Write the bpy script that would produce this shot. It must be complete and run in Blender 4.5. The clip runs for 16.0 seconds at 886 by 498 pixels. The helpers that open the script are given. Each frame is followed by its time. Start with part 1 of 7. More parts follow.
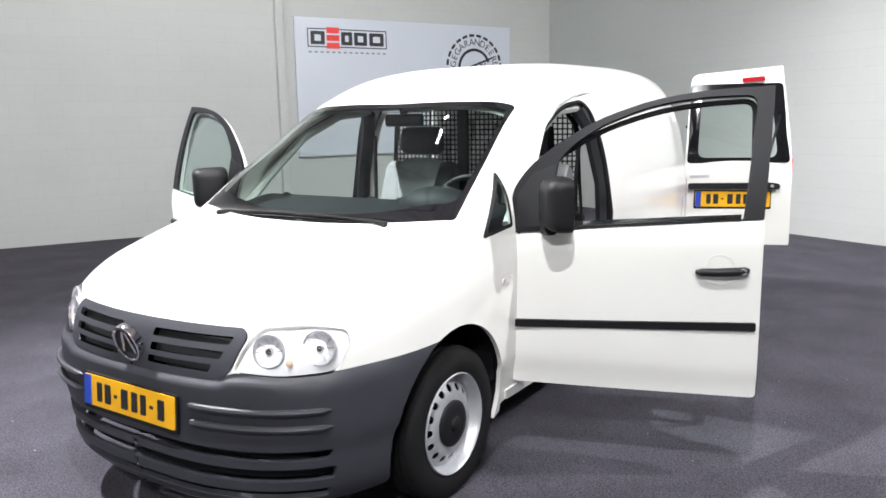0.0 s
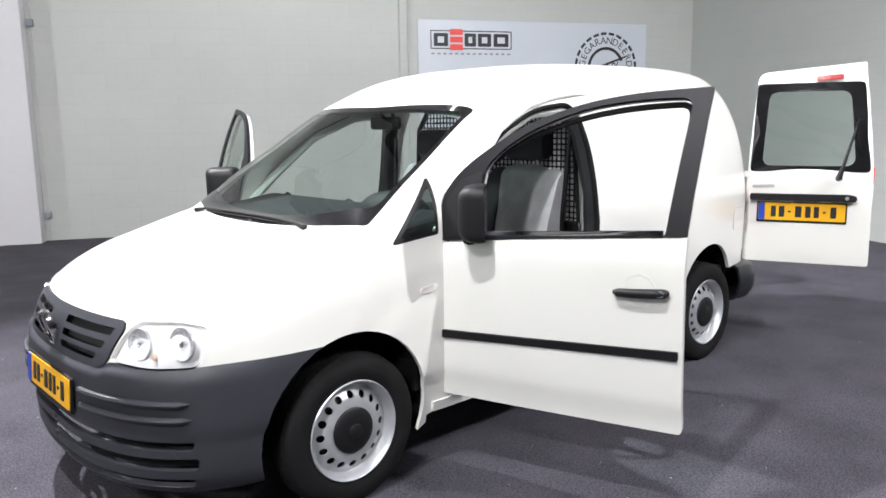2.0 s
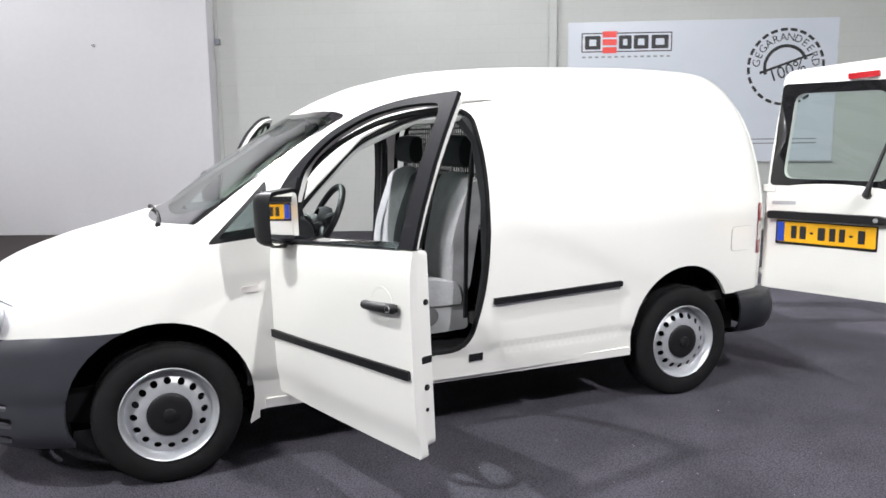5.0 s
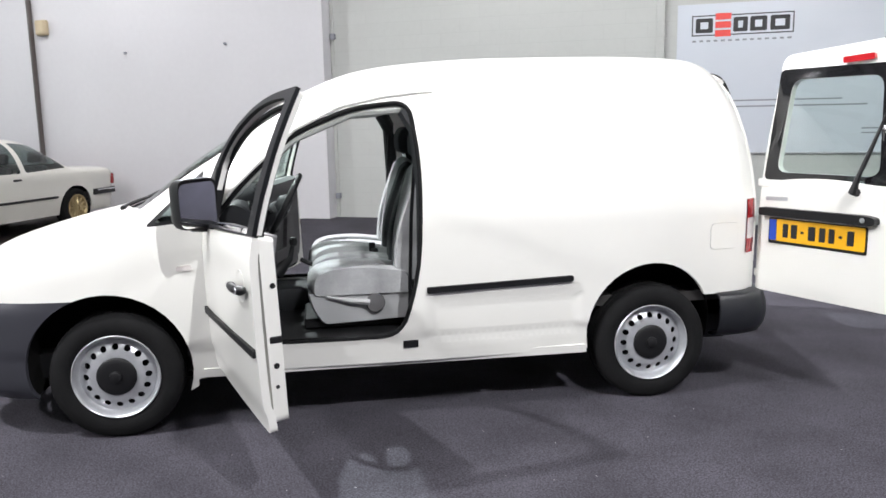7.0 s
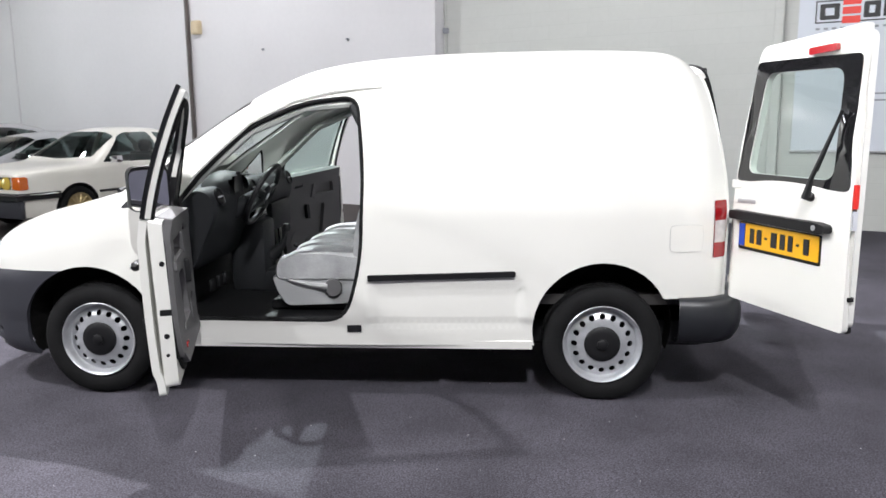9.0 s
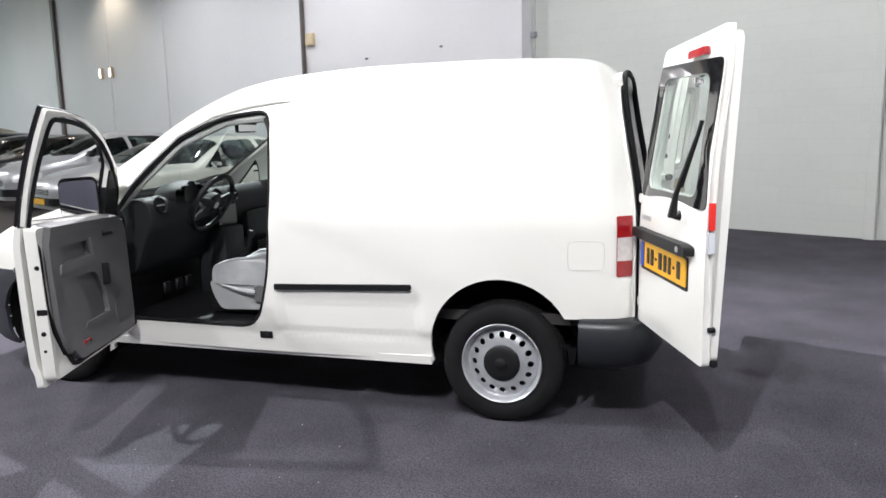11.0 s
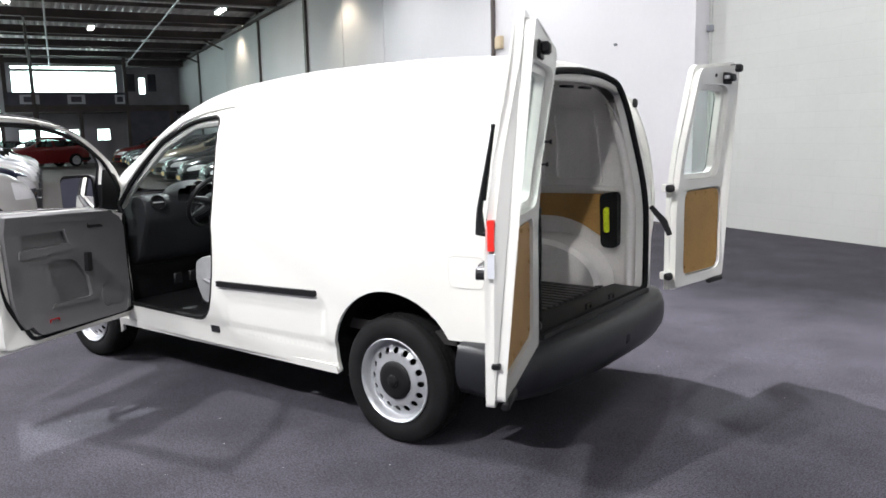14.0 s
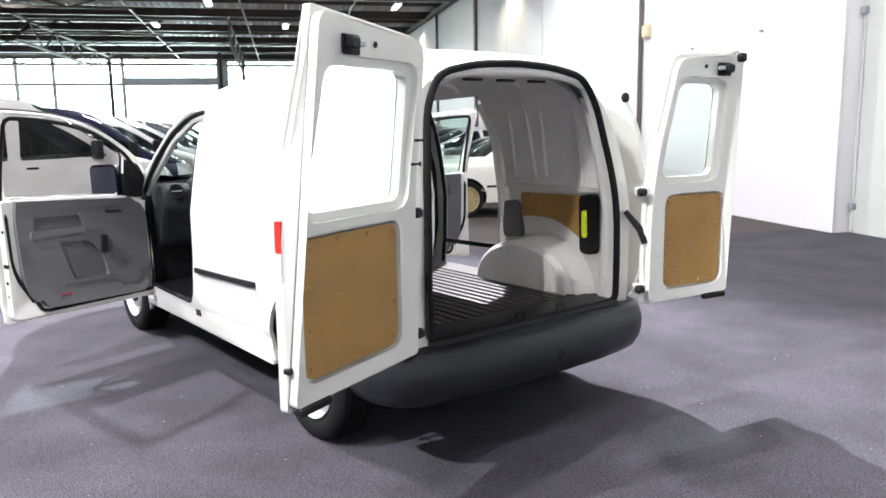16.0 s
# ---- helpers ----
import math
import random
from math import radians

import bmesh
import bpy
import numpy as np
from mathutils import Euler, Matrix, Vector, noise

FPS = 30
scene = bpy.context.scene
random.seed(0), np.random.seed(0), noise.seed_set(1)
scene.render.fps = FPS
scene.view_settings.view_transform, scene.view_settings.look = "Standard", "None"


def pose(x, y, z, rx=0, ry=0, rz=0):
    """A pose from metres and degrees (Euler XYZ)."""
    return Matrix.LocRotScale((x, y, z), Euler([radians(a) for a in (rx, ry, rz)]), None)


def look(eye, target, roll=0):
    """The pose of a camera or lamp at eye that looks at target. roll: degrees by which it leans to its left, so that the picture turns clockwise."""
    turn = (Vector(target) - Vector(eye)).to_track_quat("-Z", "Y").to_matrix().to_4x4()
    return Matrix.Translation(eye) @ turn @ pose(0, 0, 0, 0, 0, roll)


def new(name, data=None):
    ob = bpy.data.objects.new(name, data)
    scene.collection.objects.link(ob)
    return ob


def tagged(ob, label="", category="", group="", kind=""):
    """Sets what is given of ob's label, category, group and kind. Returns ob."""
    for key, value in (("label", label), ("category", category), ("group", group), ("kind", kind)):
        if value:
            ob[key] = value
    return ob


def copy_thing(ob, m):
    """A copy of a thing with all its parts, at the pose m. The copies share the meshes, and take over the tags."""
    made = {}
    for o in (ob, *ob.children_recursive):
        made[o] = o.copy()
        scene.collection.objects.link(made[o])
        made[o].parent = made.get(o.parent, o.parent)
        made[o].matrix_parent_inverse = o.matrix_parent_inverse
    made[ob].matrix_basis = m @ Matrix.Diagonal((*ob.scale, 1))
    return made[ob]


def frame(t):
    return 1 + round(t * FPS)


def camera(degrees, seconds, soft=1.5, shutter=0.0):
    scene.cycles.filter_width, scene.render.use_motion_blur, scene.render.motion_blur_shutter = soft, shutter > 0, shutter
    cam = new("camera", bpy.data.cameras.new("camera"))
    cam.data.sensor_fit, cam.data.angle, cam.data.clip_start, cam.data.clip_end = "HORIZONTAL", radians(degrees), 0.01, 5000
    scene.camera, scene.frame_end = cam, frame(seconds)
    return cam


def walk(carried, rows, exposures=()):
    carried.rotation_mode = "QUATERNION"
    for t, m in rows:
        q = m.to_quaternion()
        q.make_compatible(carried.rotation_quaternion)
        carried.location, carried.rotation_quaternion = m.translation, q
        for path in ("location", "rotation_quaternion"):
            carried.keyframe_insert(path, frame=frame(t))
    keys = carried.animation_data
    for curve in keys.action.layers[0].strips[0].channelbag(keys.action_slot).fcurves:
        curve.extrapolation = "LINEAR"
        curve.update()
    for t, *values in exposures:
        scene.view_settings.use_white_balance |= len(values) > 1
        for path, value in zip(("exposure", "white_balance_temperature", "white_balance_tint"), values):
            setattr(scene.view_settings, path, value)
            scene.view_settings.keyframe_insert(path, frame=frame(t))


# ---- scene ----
cam = camera(60.0, 16.0, soft=1.6, shutter=0.3)
PATH = [
    (0, (-2.406, -2.388, 1.487), (-0.764, -1.294, 1.157), -1.0),
    (0.5, (-2.235, -2.597, 1.489), (-0.651, -1.426, 1.142), -1.1),
    (1, (-2.058, -2.794, 1.491), (-0.558, -1.512, 1.168), -0.9),
    (1.5, (-1.859, -2.989, 1.486), (-0.446, -1.612, 1.159), -0.7),
    (2, (-1.647, -3.169, 1.488), (-0.321, -1.707, 1.165), -0.8),
    (2.5, (-1.409, -3.359, 1.482), (-0.15, -1.84, 1.156), -0.9),
    (3, (-1.172, -3.519, 1.487), (-0.043, -1.901, 1.16), -0.9),
    (3.5, (-0.913, -3.681, 1.483), (0.13, -2.006, 1.155), -1.1),
    (4, (-0.651, -3.823, 1.481), (0.326, -2.11, 1.148), -0.8),
    (4.2, (-0.542, -3.887, 1.467), (0.404, -2.155, 1.139), -0.8),
    (6.5, (0.701, -4.442, 1.466), (1.077, -2.5, 1.172), -0.8),
    (7, (0.982, -4.523, 1.466), (1.296, -2.574, 1.144), -1.0),
    (7.5, (1.262, -4.602, 1.465), (1.455, -2.635, 1.159), -0.6),
    (8, (1.55, -4.644, 1.462), (1.627, -2.672, 1.134), -0.9),
    (8.5, (1.854, -4.674, 1.461), (1.836, -2.698, 1.149), -0.8),
    (9, (2.15, -4.678, 1.464), (2.005, -2.712, 1.128), -0.6),
    (9.5, (2.458, -4.656, 1.46), (2.146, -2.707, 1.135), -0.5),
    (10, (2.755, -4.613, 1.471), (2.369, -2.673, 1.176), -0.2),
    (10.2, (2.932, -4.561, 1.49), (2.522, -2.627, 1.185), -0.8),
    (12.3, (4.087, -4.133, 1.472), (3.162, -2.39, 1.143), -0.5),
    (12.5, (4.194, -4.057, 1.468), (3.219, -2.342, 1.139), -0.9),
    (13, (4.458, -3.89, 1.467), (3.364, -2.246, 1.15), -0.8),
    (13.5, (4.731, -3.67, 1.466), (3.598, -2.054, 1.143), -1.5),
    (14, (4.958, -3.457, 1.459), (3.773, -1.874, 1.157), -1.3),
    (14.5, (5.209, -3.243, 1.462), (3.962, -1.71, 1.152), -1.0),
    (15, (5.434, -2.99, 1.459), (4.086, -1.544, 1.152), -1.1),
    (15.5, (5.633, -2.74, 1.458), (4.167, -1.413, 1.157), -0.9),
    (16, (5.802, -2.484, 1.457), (4.254, -1.257, 1.144), -0.9),
]
EXPOSURES = [(0, 0.05), (3, 0.05), (7, 0.10), (10, 0.10), (13, 0.25), (14.5, 0.48), (15.5, 0.82), (16, 0.98)]
walk(cam, [(t, look(eye, target, roll)) for t, eye, target, roll in PATH], EXPOSURES)

# ---- hall frame: origin at the wall pier, HU along the long wall, HN out of it ----
HALL = Vector((1.148, 7.733, 0.0))
HANG = -26.0
HU = Vector((math.cos(radians(HANG)), math.sin(radians(HANG)), 0))
HN = Vector((math.sin(radians(HANG)), -math.cos(radians(HANG)), 0))
CEIL = 6.55


def hall(s, q, z=0.0):
    """A point of the hall: s along the long wall, q out from it."""
    return HALL + HU * s + HN * q + Vector((0, 0, z))


def hall_m(s, q, z=0.0, turn=0.0):
    return Matrix.Translation(hall(s, q, z)) @ Matrix.Rotation(radians(HANG + turn), 4, "Z")


# ---- world and lamps ----
world = bpy.data.worlds.new("world")
scene.world = world
world.use_nodes = True
world.node_tree.nodes["Background"].inputs["Color"].default_value = (0.93, 0.96, 1.0, 1)
world.node_tree.nodes["Background"].inputs["Strength"].default_value = 6.0


def lamp(name, place, target, watts, size, colour, angle=None):
    if angle:
        data = bpy.data.lights.new(name, "SPOT")
        data.spot_size, data.spot_blend, data.shadow_soft_size = radians(angle), 0.6, size
    else:
        data = bpy.data.lights.new(name, "AREA")
        data.shape, data.size, data.size_y = "RECTANGLE", size, size
    data.energy, data.color = watts, colour
    ob = new(name, data)
    ob.matrix_world = look(place, target)
    return ob


WARM, COOL = (0.98, 0.98, 1.0), (0.94, 0.96, 1.0)
lamp("spot_front", (-2.4, -2.4, 5.5), (0.9, -0.6, 0.6), 1250, 0.06, WARM, 125)
lamp("spot_rear", (4.9, -5.2, 5.5), (3.0, -0.5, 0.6), 560, 0.06, WARM, 125)
lamp("spot_side", (2.7, -5.8, 5.5), (2.4, -0.8, 0.4), 1450, 0.06, WARM, 125)
# two unseen fills, added to brighten the carpet round the van's tail
lamp("spot_back", (6.2, 1.6, 5.6), (6.1, 1.5, 0.0), 520, 0.3, WARM, 60)
lamp("spot_gap", (2.2, 2.2, 5.5), (4.6, -0.2, 0.0), 380, 0.04, (0.96, 0.95, 1.0), 85)
lamp("spot_wall", (-0.8, 3.0, 5.5), (1.4, -1.8, 0.0), 3300, 0.05, (0.96, 0.95, 1.0), 100)
# unseen soft fill, added to lift the open door and front bumper
lamp("hall_lamp", (-6.0, -4.5, 5.4), (-2.0, -1.5, 0.5), 420, 0.5, WARM)
# unseen fill on the end wall, for what mirror and paint reflect
lamp("end_lamp", hall(5.5, 13.0, 5.5), hall(9.0, 12.0, 1.5), 240, 0.3, WARM, 140)
# the first follows a bright spot on the wall, the rest are added fills
for s, q, w in ((3.2, 1.3, 190), (-3.5, 3.0, 430), (-9.0, 3.2, 330), (8.0, 5.5, 60)):
    lamp("wall_lamp", hall(s, q, 5.5), hall(s, q - 1.6, 1.0), w, 0.12, WARM, 145)
for s, q, z, w in ((-13.8, 0.9, 5.7, 110), (-27.6, 0.7, 6.1, 130)):
    lamp("wash_lamp", hall(s, q, z), hall(s, q - 0.7, 1.5), w, 0.12, (1.0, 0.86, 0.66), 130)
# unseen area fills standing in for the hall's general lighting
for s, q in ((-10, 9), (-20, 6), (-30, 12)):
    lamp("hall_lamp", hall(s, q, 5.3), hall(s, q, 0), 300, 1.2, COOL)
# daylight standing in the openings of the far end wall
data = bpy.data.lights.new("window_light", "AREA")
data.shape, data.size, data.size_y, data.energy, data.color = "RECTANGLE", 19.4, 5.2, 3500, (0.93, 0.95, 1.0)
new("window_light", data).matrix_world = look(hall(-46.6, 20.1, 3.6), hall(-30, 20.1, 3.6))

# ---- materials ----
def material(name, colour, rough=0.5, metal=0.0, spots=0.0, spot_scale=6.0, grain=0.0, grain_scale=300.0, bump=0.0, coat=0.0, vary=0.0, spec=0.5):
    """A painted, plastic, cloth or metal surface with stains at one scale and grain at another."""
    m = bpy.data.materials.new(name)
    m.use_nodes = True
    nodes, links = m.node_tree.nodes, m.node_tree.links
    b = nodes["Principled BSDF"]
    b.inputs["Base Color"].default_value = (*colour, 1)
    b.inputs["Roughness"].default_value = rough
    b.inputs["Metallic"].default_value = metal
    b.inputs["Specular IOR Level"].default_value = spec
    b.inputs["Coat Weight"].default_value = coat
    b.inputs["Coat Roughness"].default_value = 0.05
    if not (spots or grain or bump or vary):
        return m
    where = nodes.new("ShaderNodeTexCoord")
    last = None
    for amount, scale, detail in ((spots, spot_scale, 5.0), (grain, grain_scale, 2.0)):
        if not amount:
            continue
        tex = nodes.new("ShaderNodeTexNoise")
        tex.inputs["Scale"].default_value, tex.inputs["Detail"].default_value = scale, detail
        links.new(where.outputs["Object"], tex.inputs["Vector"])
        ramp = nodes.new("ShaderNodeMapRange")
        ramp.inputs["From Min"].default_value, ramp.inputs["From Max"].default_value = 0.3, 0.7
        ramp.inputs["To Min"].default_value, ramp.inputs["To Max"].default_value = 1 - amount, 1 + amount
        links.new(tex.outputs["Fac"], ramp.inputs["Value"])
        if last is None:
            last = ramp.outputs["Result"]
        else:
            mul = nodes.new("ShaderNodeMath")
            mul.operation = "MULTIPLY"
            links.new(last, mul.inputs[0]), links.new(ramp.outputs["Result"], mul.inputs[1])
            last = mul.outputs[0]
        if bump and scale == grain_scale:
            bp = nodes.new("ShaderNodeBump")
            bp.inputs["Strength"].default_value, bp.inputs["Distance"].default_value = bump, 0.004
            links.new(tex.outputs["Fac"], bp.inputs["Height"])
            links.new(bp.outputs["Normal"], b.inputs["Normal"])
    if vary:
        info = nodes.new("ShaderNodeObjectInfo")
        rr = nodes.new("ShaderNodeMapRange")
        rr.inputs["To Min"].default_value, rr.inputs["To Max"].default_value = 1 - vary, 1 + vary
        links.new(info.outputs["Random"], rr.inputs["Value"])
        if last is None:
            last = rr.outputs["Result"]
        else:
            mul = nodes.new("ShaderNodeMath")
            mul.operation = "MULTIPLY"
            links.new(last, mul.inputs[0]), links.new(rr.outputs["Result"], mul.inputs[1])
            last = mul.outputs[0]
    if last is not None:
        mix = nodes.new("ShaderNodeVectorMath")
        mix.operation = "SCALE"
        mix.inputs[0].default_value = colour
        links.new(last, mix.inputs["Scale"])
        links.new(mix.outputs["Vector"], b.inputs["Base Color"])
    return m


def glass(name, colour, rough=0.0, clear=0.9):
    """A thin pane: clear for the most part, with a mirror's gloss that grows towards grazing."""
    m = bpy.data.materials.new(name)
    m.use_nodes = True
    nodes, links = m.node_tree.nodes, m.node_tree.links
    nodes.remove(nodes["Principled BSDF"])
    t, g, mix, face, power, gain = (nodes.new("ShaderNode" + k) for k in ("BsdfTransparent", "BsdfGlossy", "MixShader", "LayerWeight", "Math", "Math"))
    t.inputs["Color"].default_value = (*[c * clear for c in colour], 1)
    g.inputs["Roughness"].default_value = rough
    face.inputs["Blend"].default_value = 0.5
    power.operation, gain.operation = "POWER", "MULTIPLY_ADD"
    power.inputs[1].default_value = 4.0
    gain.inputs[1].default_value, gain.inputs[2].default_value = 0.85, 0.05
    links.new(face.outputs["Facing"], power.inputs[0])
    links.new(power.outputs[0], gain.inputs[0])
    links.new(gain.outputs[0], mix.inputs["Fac"])
    links.new(t.outputs["BSDF"], mix.inputs[1]), links.new(g.outputs["BSDF"], mix.inputs[2])
    links.new(mix.outputs["Shader"], nodes["Material Output"].inputs["Surface"])
    return m


def glow(name, colour, strength):
    m = bpy.data.materials.new(name)
    m.use_nodes = True
    b = m.node_tree.nodes["Principled BSDF"]
    b.inputs["Base Color"].default_value = (*colour, 1)
    b.inputs["Emission Color"].default_value = (*colour, 1)
    b.inputs["Emission Strength"].default_value = strength
    return m


# white van paint, darkened to carry the shade over the parked row
M_SHADEWHITE = material("shaded_white_paint", (0.50, 0.49, 0.48), 0.4, coat=0.3, spots=0.08, spot_scale=3.0)
M_PAINT = material("white_paint", (0.75, 0.745, 0.705), 0.28, coat=0.6, spots=0.02, spot_scale=2.0)
M_INNER = material("inner_paint", (0.74, 0.72, 0.69), 0.42, spots=0.06, spot_scale=4.0, grain=0.04, grain_scale=80)
M_PLASTIC = material("grey_plastic", (0.030, 0.031, 0.039), 0.50, spots=0.08, grain=0.12, grain_scale=700, bump=0.15)
# copy of the bumper plastic with the tail's shade put into its colour
M_PLASTICSHADE = material("shaded_plastic", (0.012, 0.013, 0.016), 0.38, spec=0.45, spots=0.08, grain=0.12, grain_scale=700, bump=0.1)
M_BLACK = material("black_plastic", (0.007, 0.007, 0.008), 0.5, spec=0.3, grain=0.1, grain_scale=500, bump=0.1)
M_LININGBLACK = material("felt_lining", (0.008, 0.008, 0.008), 1.0, spec=0.05, grain=0.2, grain_scale=90)
M_RUBBER = material("rubber", (0.0065, 0.0065, 0.007), 0.82, spec=0.2, spots=0.25, spot_scale=9, grain=0.2, grain_scale=220, bump=0.2)
M_GLOSSBLACK = material("gloss_black", (0.008, 0.008, 0.009), 0.08, coat=0.5)
M_STEEL = material("silver_wheel", (0.45, 0.46, 0.48), 0.36, 0.5, spots=0.1, spot_scale=14, grain=0.05)
M_CHROME = material("chrome", (0.75, 0.75, 0.77), 0.08, 1.0, spots=0.03)
M_REFLECT = material("lamp_reflector", (0.93, 0.93, 0.95), 0.25, 0.12, spots=0.05, spot_scale=30)
M_GLASS = glass("window_glass", (0.90, 1.0, 0.96), 0.0, 0.90)
M_BOWL = material("bright_bowl", (0.88, 0.88, 0.90), 0.28, 0.5, spots=0.12, spot_scale=45)
M_LENS = glass("clear_lens", (1, 1, 1), 0.02, 0.97)
M_RED = material("red_lens", (0.30, 0.008, 0.012), 0.18, coat=0.6, spots=0.06, spot_scale=30)
M_LENSWHITE = material("white_lens", (0.62, 0.58, 0.56), 0.2, coat=0.5, spots=0.1, spot_scale=40)
M_YELLOW = material("yellow_plate", (0.82, 0.42, 0.008), 0.4, spots=0.04, spot_scale=20)
M_BLUE = material("blue_plate", (0.015, 0.06, 0.42), 0.4)
M_INK = material("black_ink", (0.012, 0.012, 0.014), 0.5)
M_CLOTH = material("grey_cloth", (0.36, 0.365, 0.37), 0.95, spots=0.12, spot_scale=12, grain=0.25, grain_scale=450, bump=0.4)
M_CLOTHDARK = material("dark_cloth", (0.045, 0.047, 0.05), 0.95, spots=0.1, spot_scale=12, grain=0.25, grain_scale=450, bump=0.4)
M_DASH = material("dash_plastic", (0.014, 0.015, 0.017), 0.6, spec=0.3, spots=0.1, grain=0.15, grain_scale=600, bump=0.2)
M_TRIM = material("door_trim_plastic", (0.115, 0.113, 0.116), 0.62, spec=0.35, spots=0.06, grain=0.1, grain_scale=600, bump=0.2)
M_SEATTRIM = material("seat_trim_plastic", (0.36, 0.365, 0.37), 0.55, spots=0.05, grain=0.08, grain_scale=600, bump=0.1)
M_PLY = material("hardboard", (0.36, 0.205, 0.062), 0.55, spots=0.12, spot_scale=5, grain=0.1, grain_scale=120, bump=0.1)
M_REDSTICK = material("red_sticker", (0.75, 0.03, 0.02), 0.4)
M_PAPER = material("paper_sticker", (0.62, 0.64, 0.68), 0.5)
M_LIME = material("yellow_vest", (0.62, 0.72, 0.02), 0.6, grain=0.2, grain_scale=60)
M_WALL = material("grey_white_wall_paint", (0.50, 0.51, 0.49), 0.7, spots=0.03, spot_scale=0.7, grain=0.012, grain_scale=14, vary=0.012)
M_PANEL = material("white_wall_paint", (0.64, 0.63, 0.65), 0.6, spots=0.03, spot_scale=0.6, grain=0.012, grain_scale=12, vary=0.015)
M_BOARD = material("board_white", (0.58, 0.61, 0.67), 0.35, spots=0.02, spot_scale=1.5)
M_CARPET = material("dark_carpet", (0.055, 0.052, 0.064), 0.95, spec=0.25, spots=0.22, spot_scale=2.2, grain=0.65, grain_scale=140, bump=0.5)
M_CONCRETE = material("concrete", (0.030, 0.0205, 0.019), 0.7, spots=0.22, spot_scale=0.8, grain=0.15, grain_scale=40, bump=0.1)
M_ROOF = material("dark_roof_steel", (0.075, 0.06, 0.058), 0.55, 0.3, spots=0.2, spot_scale=2)
M_DECK = material("roof_deck", (0.66, 0.61, 0.63), 0.45, 0.2, spots=0.15, spot_scale=1.5)
M_COLUMN = material("column_paint", (0.10, 0.085, 0.08), 0.6, spots=0.15, spot_scale=3)
M_TUBE = glow("lamp_glow", (1.0, 0.93, 0.8), 30.0)

M_AMBER_PALE = material("pale_amber", (0.75, 0.55, 0.42), 0.25, coat=0.5)
M_MIRROR = material("mirror_glass", (0.9, 0.9, 0.9), 0.02, 1.0)
M_CARGO = material("cargo_floor", (0.035, 0.033, 0.032), 0.5, spots=0.25, spot_scale=7, grain=0.1)
M_LINER = material("cabin_liner", (0.50, 0.52, 0.49), 0.9, spots=0.06, spot_scale=5, grain=0.1, grain_scale=300, bump=0.2)

M_GREYINK = material("grey_ink", (0.25, 0.26, 0.29), 0.5)
M_BEIGE = material("beige_plastic", (0.55, 0.45, 0.30), 0.5, spots=0.08, spot_scale=8)
M_TUBE_DIM = glow("small_lamp_glow", (1.0, 0.96, 0.9), 2.5)
M_WESTWALL = material("end_wall_paint", (0.52, 0.51, 0.56), 0.7, spots=0.15, spot_scale=0.8, grain=0.05, grain_scale=9)
M_TRIMPIPE = material("conduit_paint", (0.42, 0.42, 0.45), 0.5, 0.2, spots=0.1, spot_scale=3)
M_MEZZ = material("dark_panel", (0.06, 0.06, 0.085), 0.5, spots=0.3, spot_scale=1.4)
M_CARGLASS = glass("car_glass", (0.55, 0.64, 0.62), 0.0, 0.8)
M_CREAM = material("cream_paint", (0.78, 0.765, 0.70), 0.3, coat=0.5, spots=0.03, spot_scale=2)
M_SILVER = material("silver_paint", (0.50, 0.51, 0.53), 0.32, 0.5, coat=0.5, spots=0.03, spot_scale=2)
M_DARKCAR = material("black_paint", (0.012, 0.013, 0.016), 0.25, coat=0.7, spots=0.1, spot_scale=2)
M_GREYCAR = material("grey_paint", (0.13, 0.14, 0.16), 0.3, 0.4, coat=0.6, spots=0.04, spot_scale=2)
M_BLUECAR = material("dark_blue_paint", (0.015, 0.02, 0.06), 0.25, coat=0.7, spots=0.05, spot_scale=2)
M_REDCAR = material("red_paint", (0.16, 0.012, 0.014), 0.28, coat=0.6, spots=0.04, spot_scale=2)
M_TANCAR = material("tan_paint", (0.24, 0.20, 0.15), 0.3, 0.3, coat=0.6, spots=0.04, spot_scale=2)
M_GOLD = material("gold_rim", (0.50, 0.40, 0.22), 0.35, 0.7, spots=0.08, spot_scale=20)
M_YELLOWLAMP = material("yellow_lamp", (0.85, 0.62, 0.12), 0.15, 0.2, coat=0.6, spots=0.08, spot_scale=40)
M_ORANGE = material("orange_lens", (0.62, 0.13, 0.015), 0.2, coat=0.6, spots=0.06, spot_scale=40)


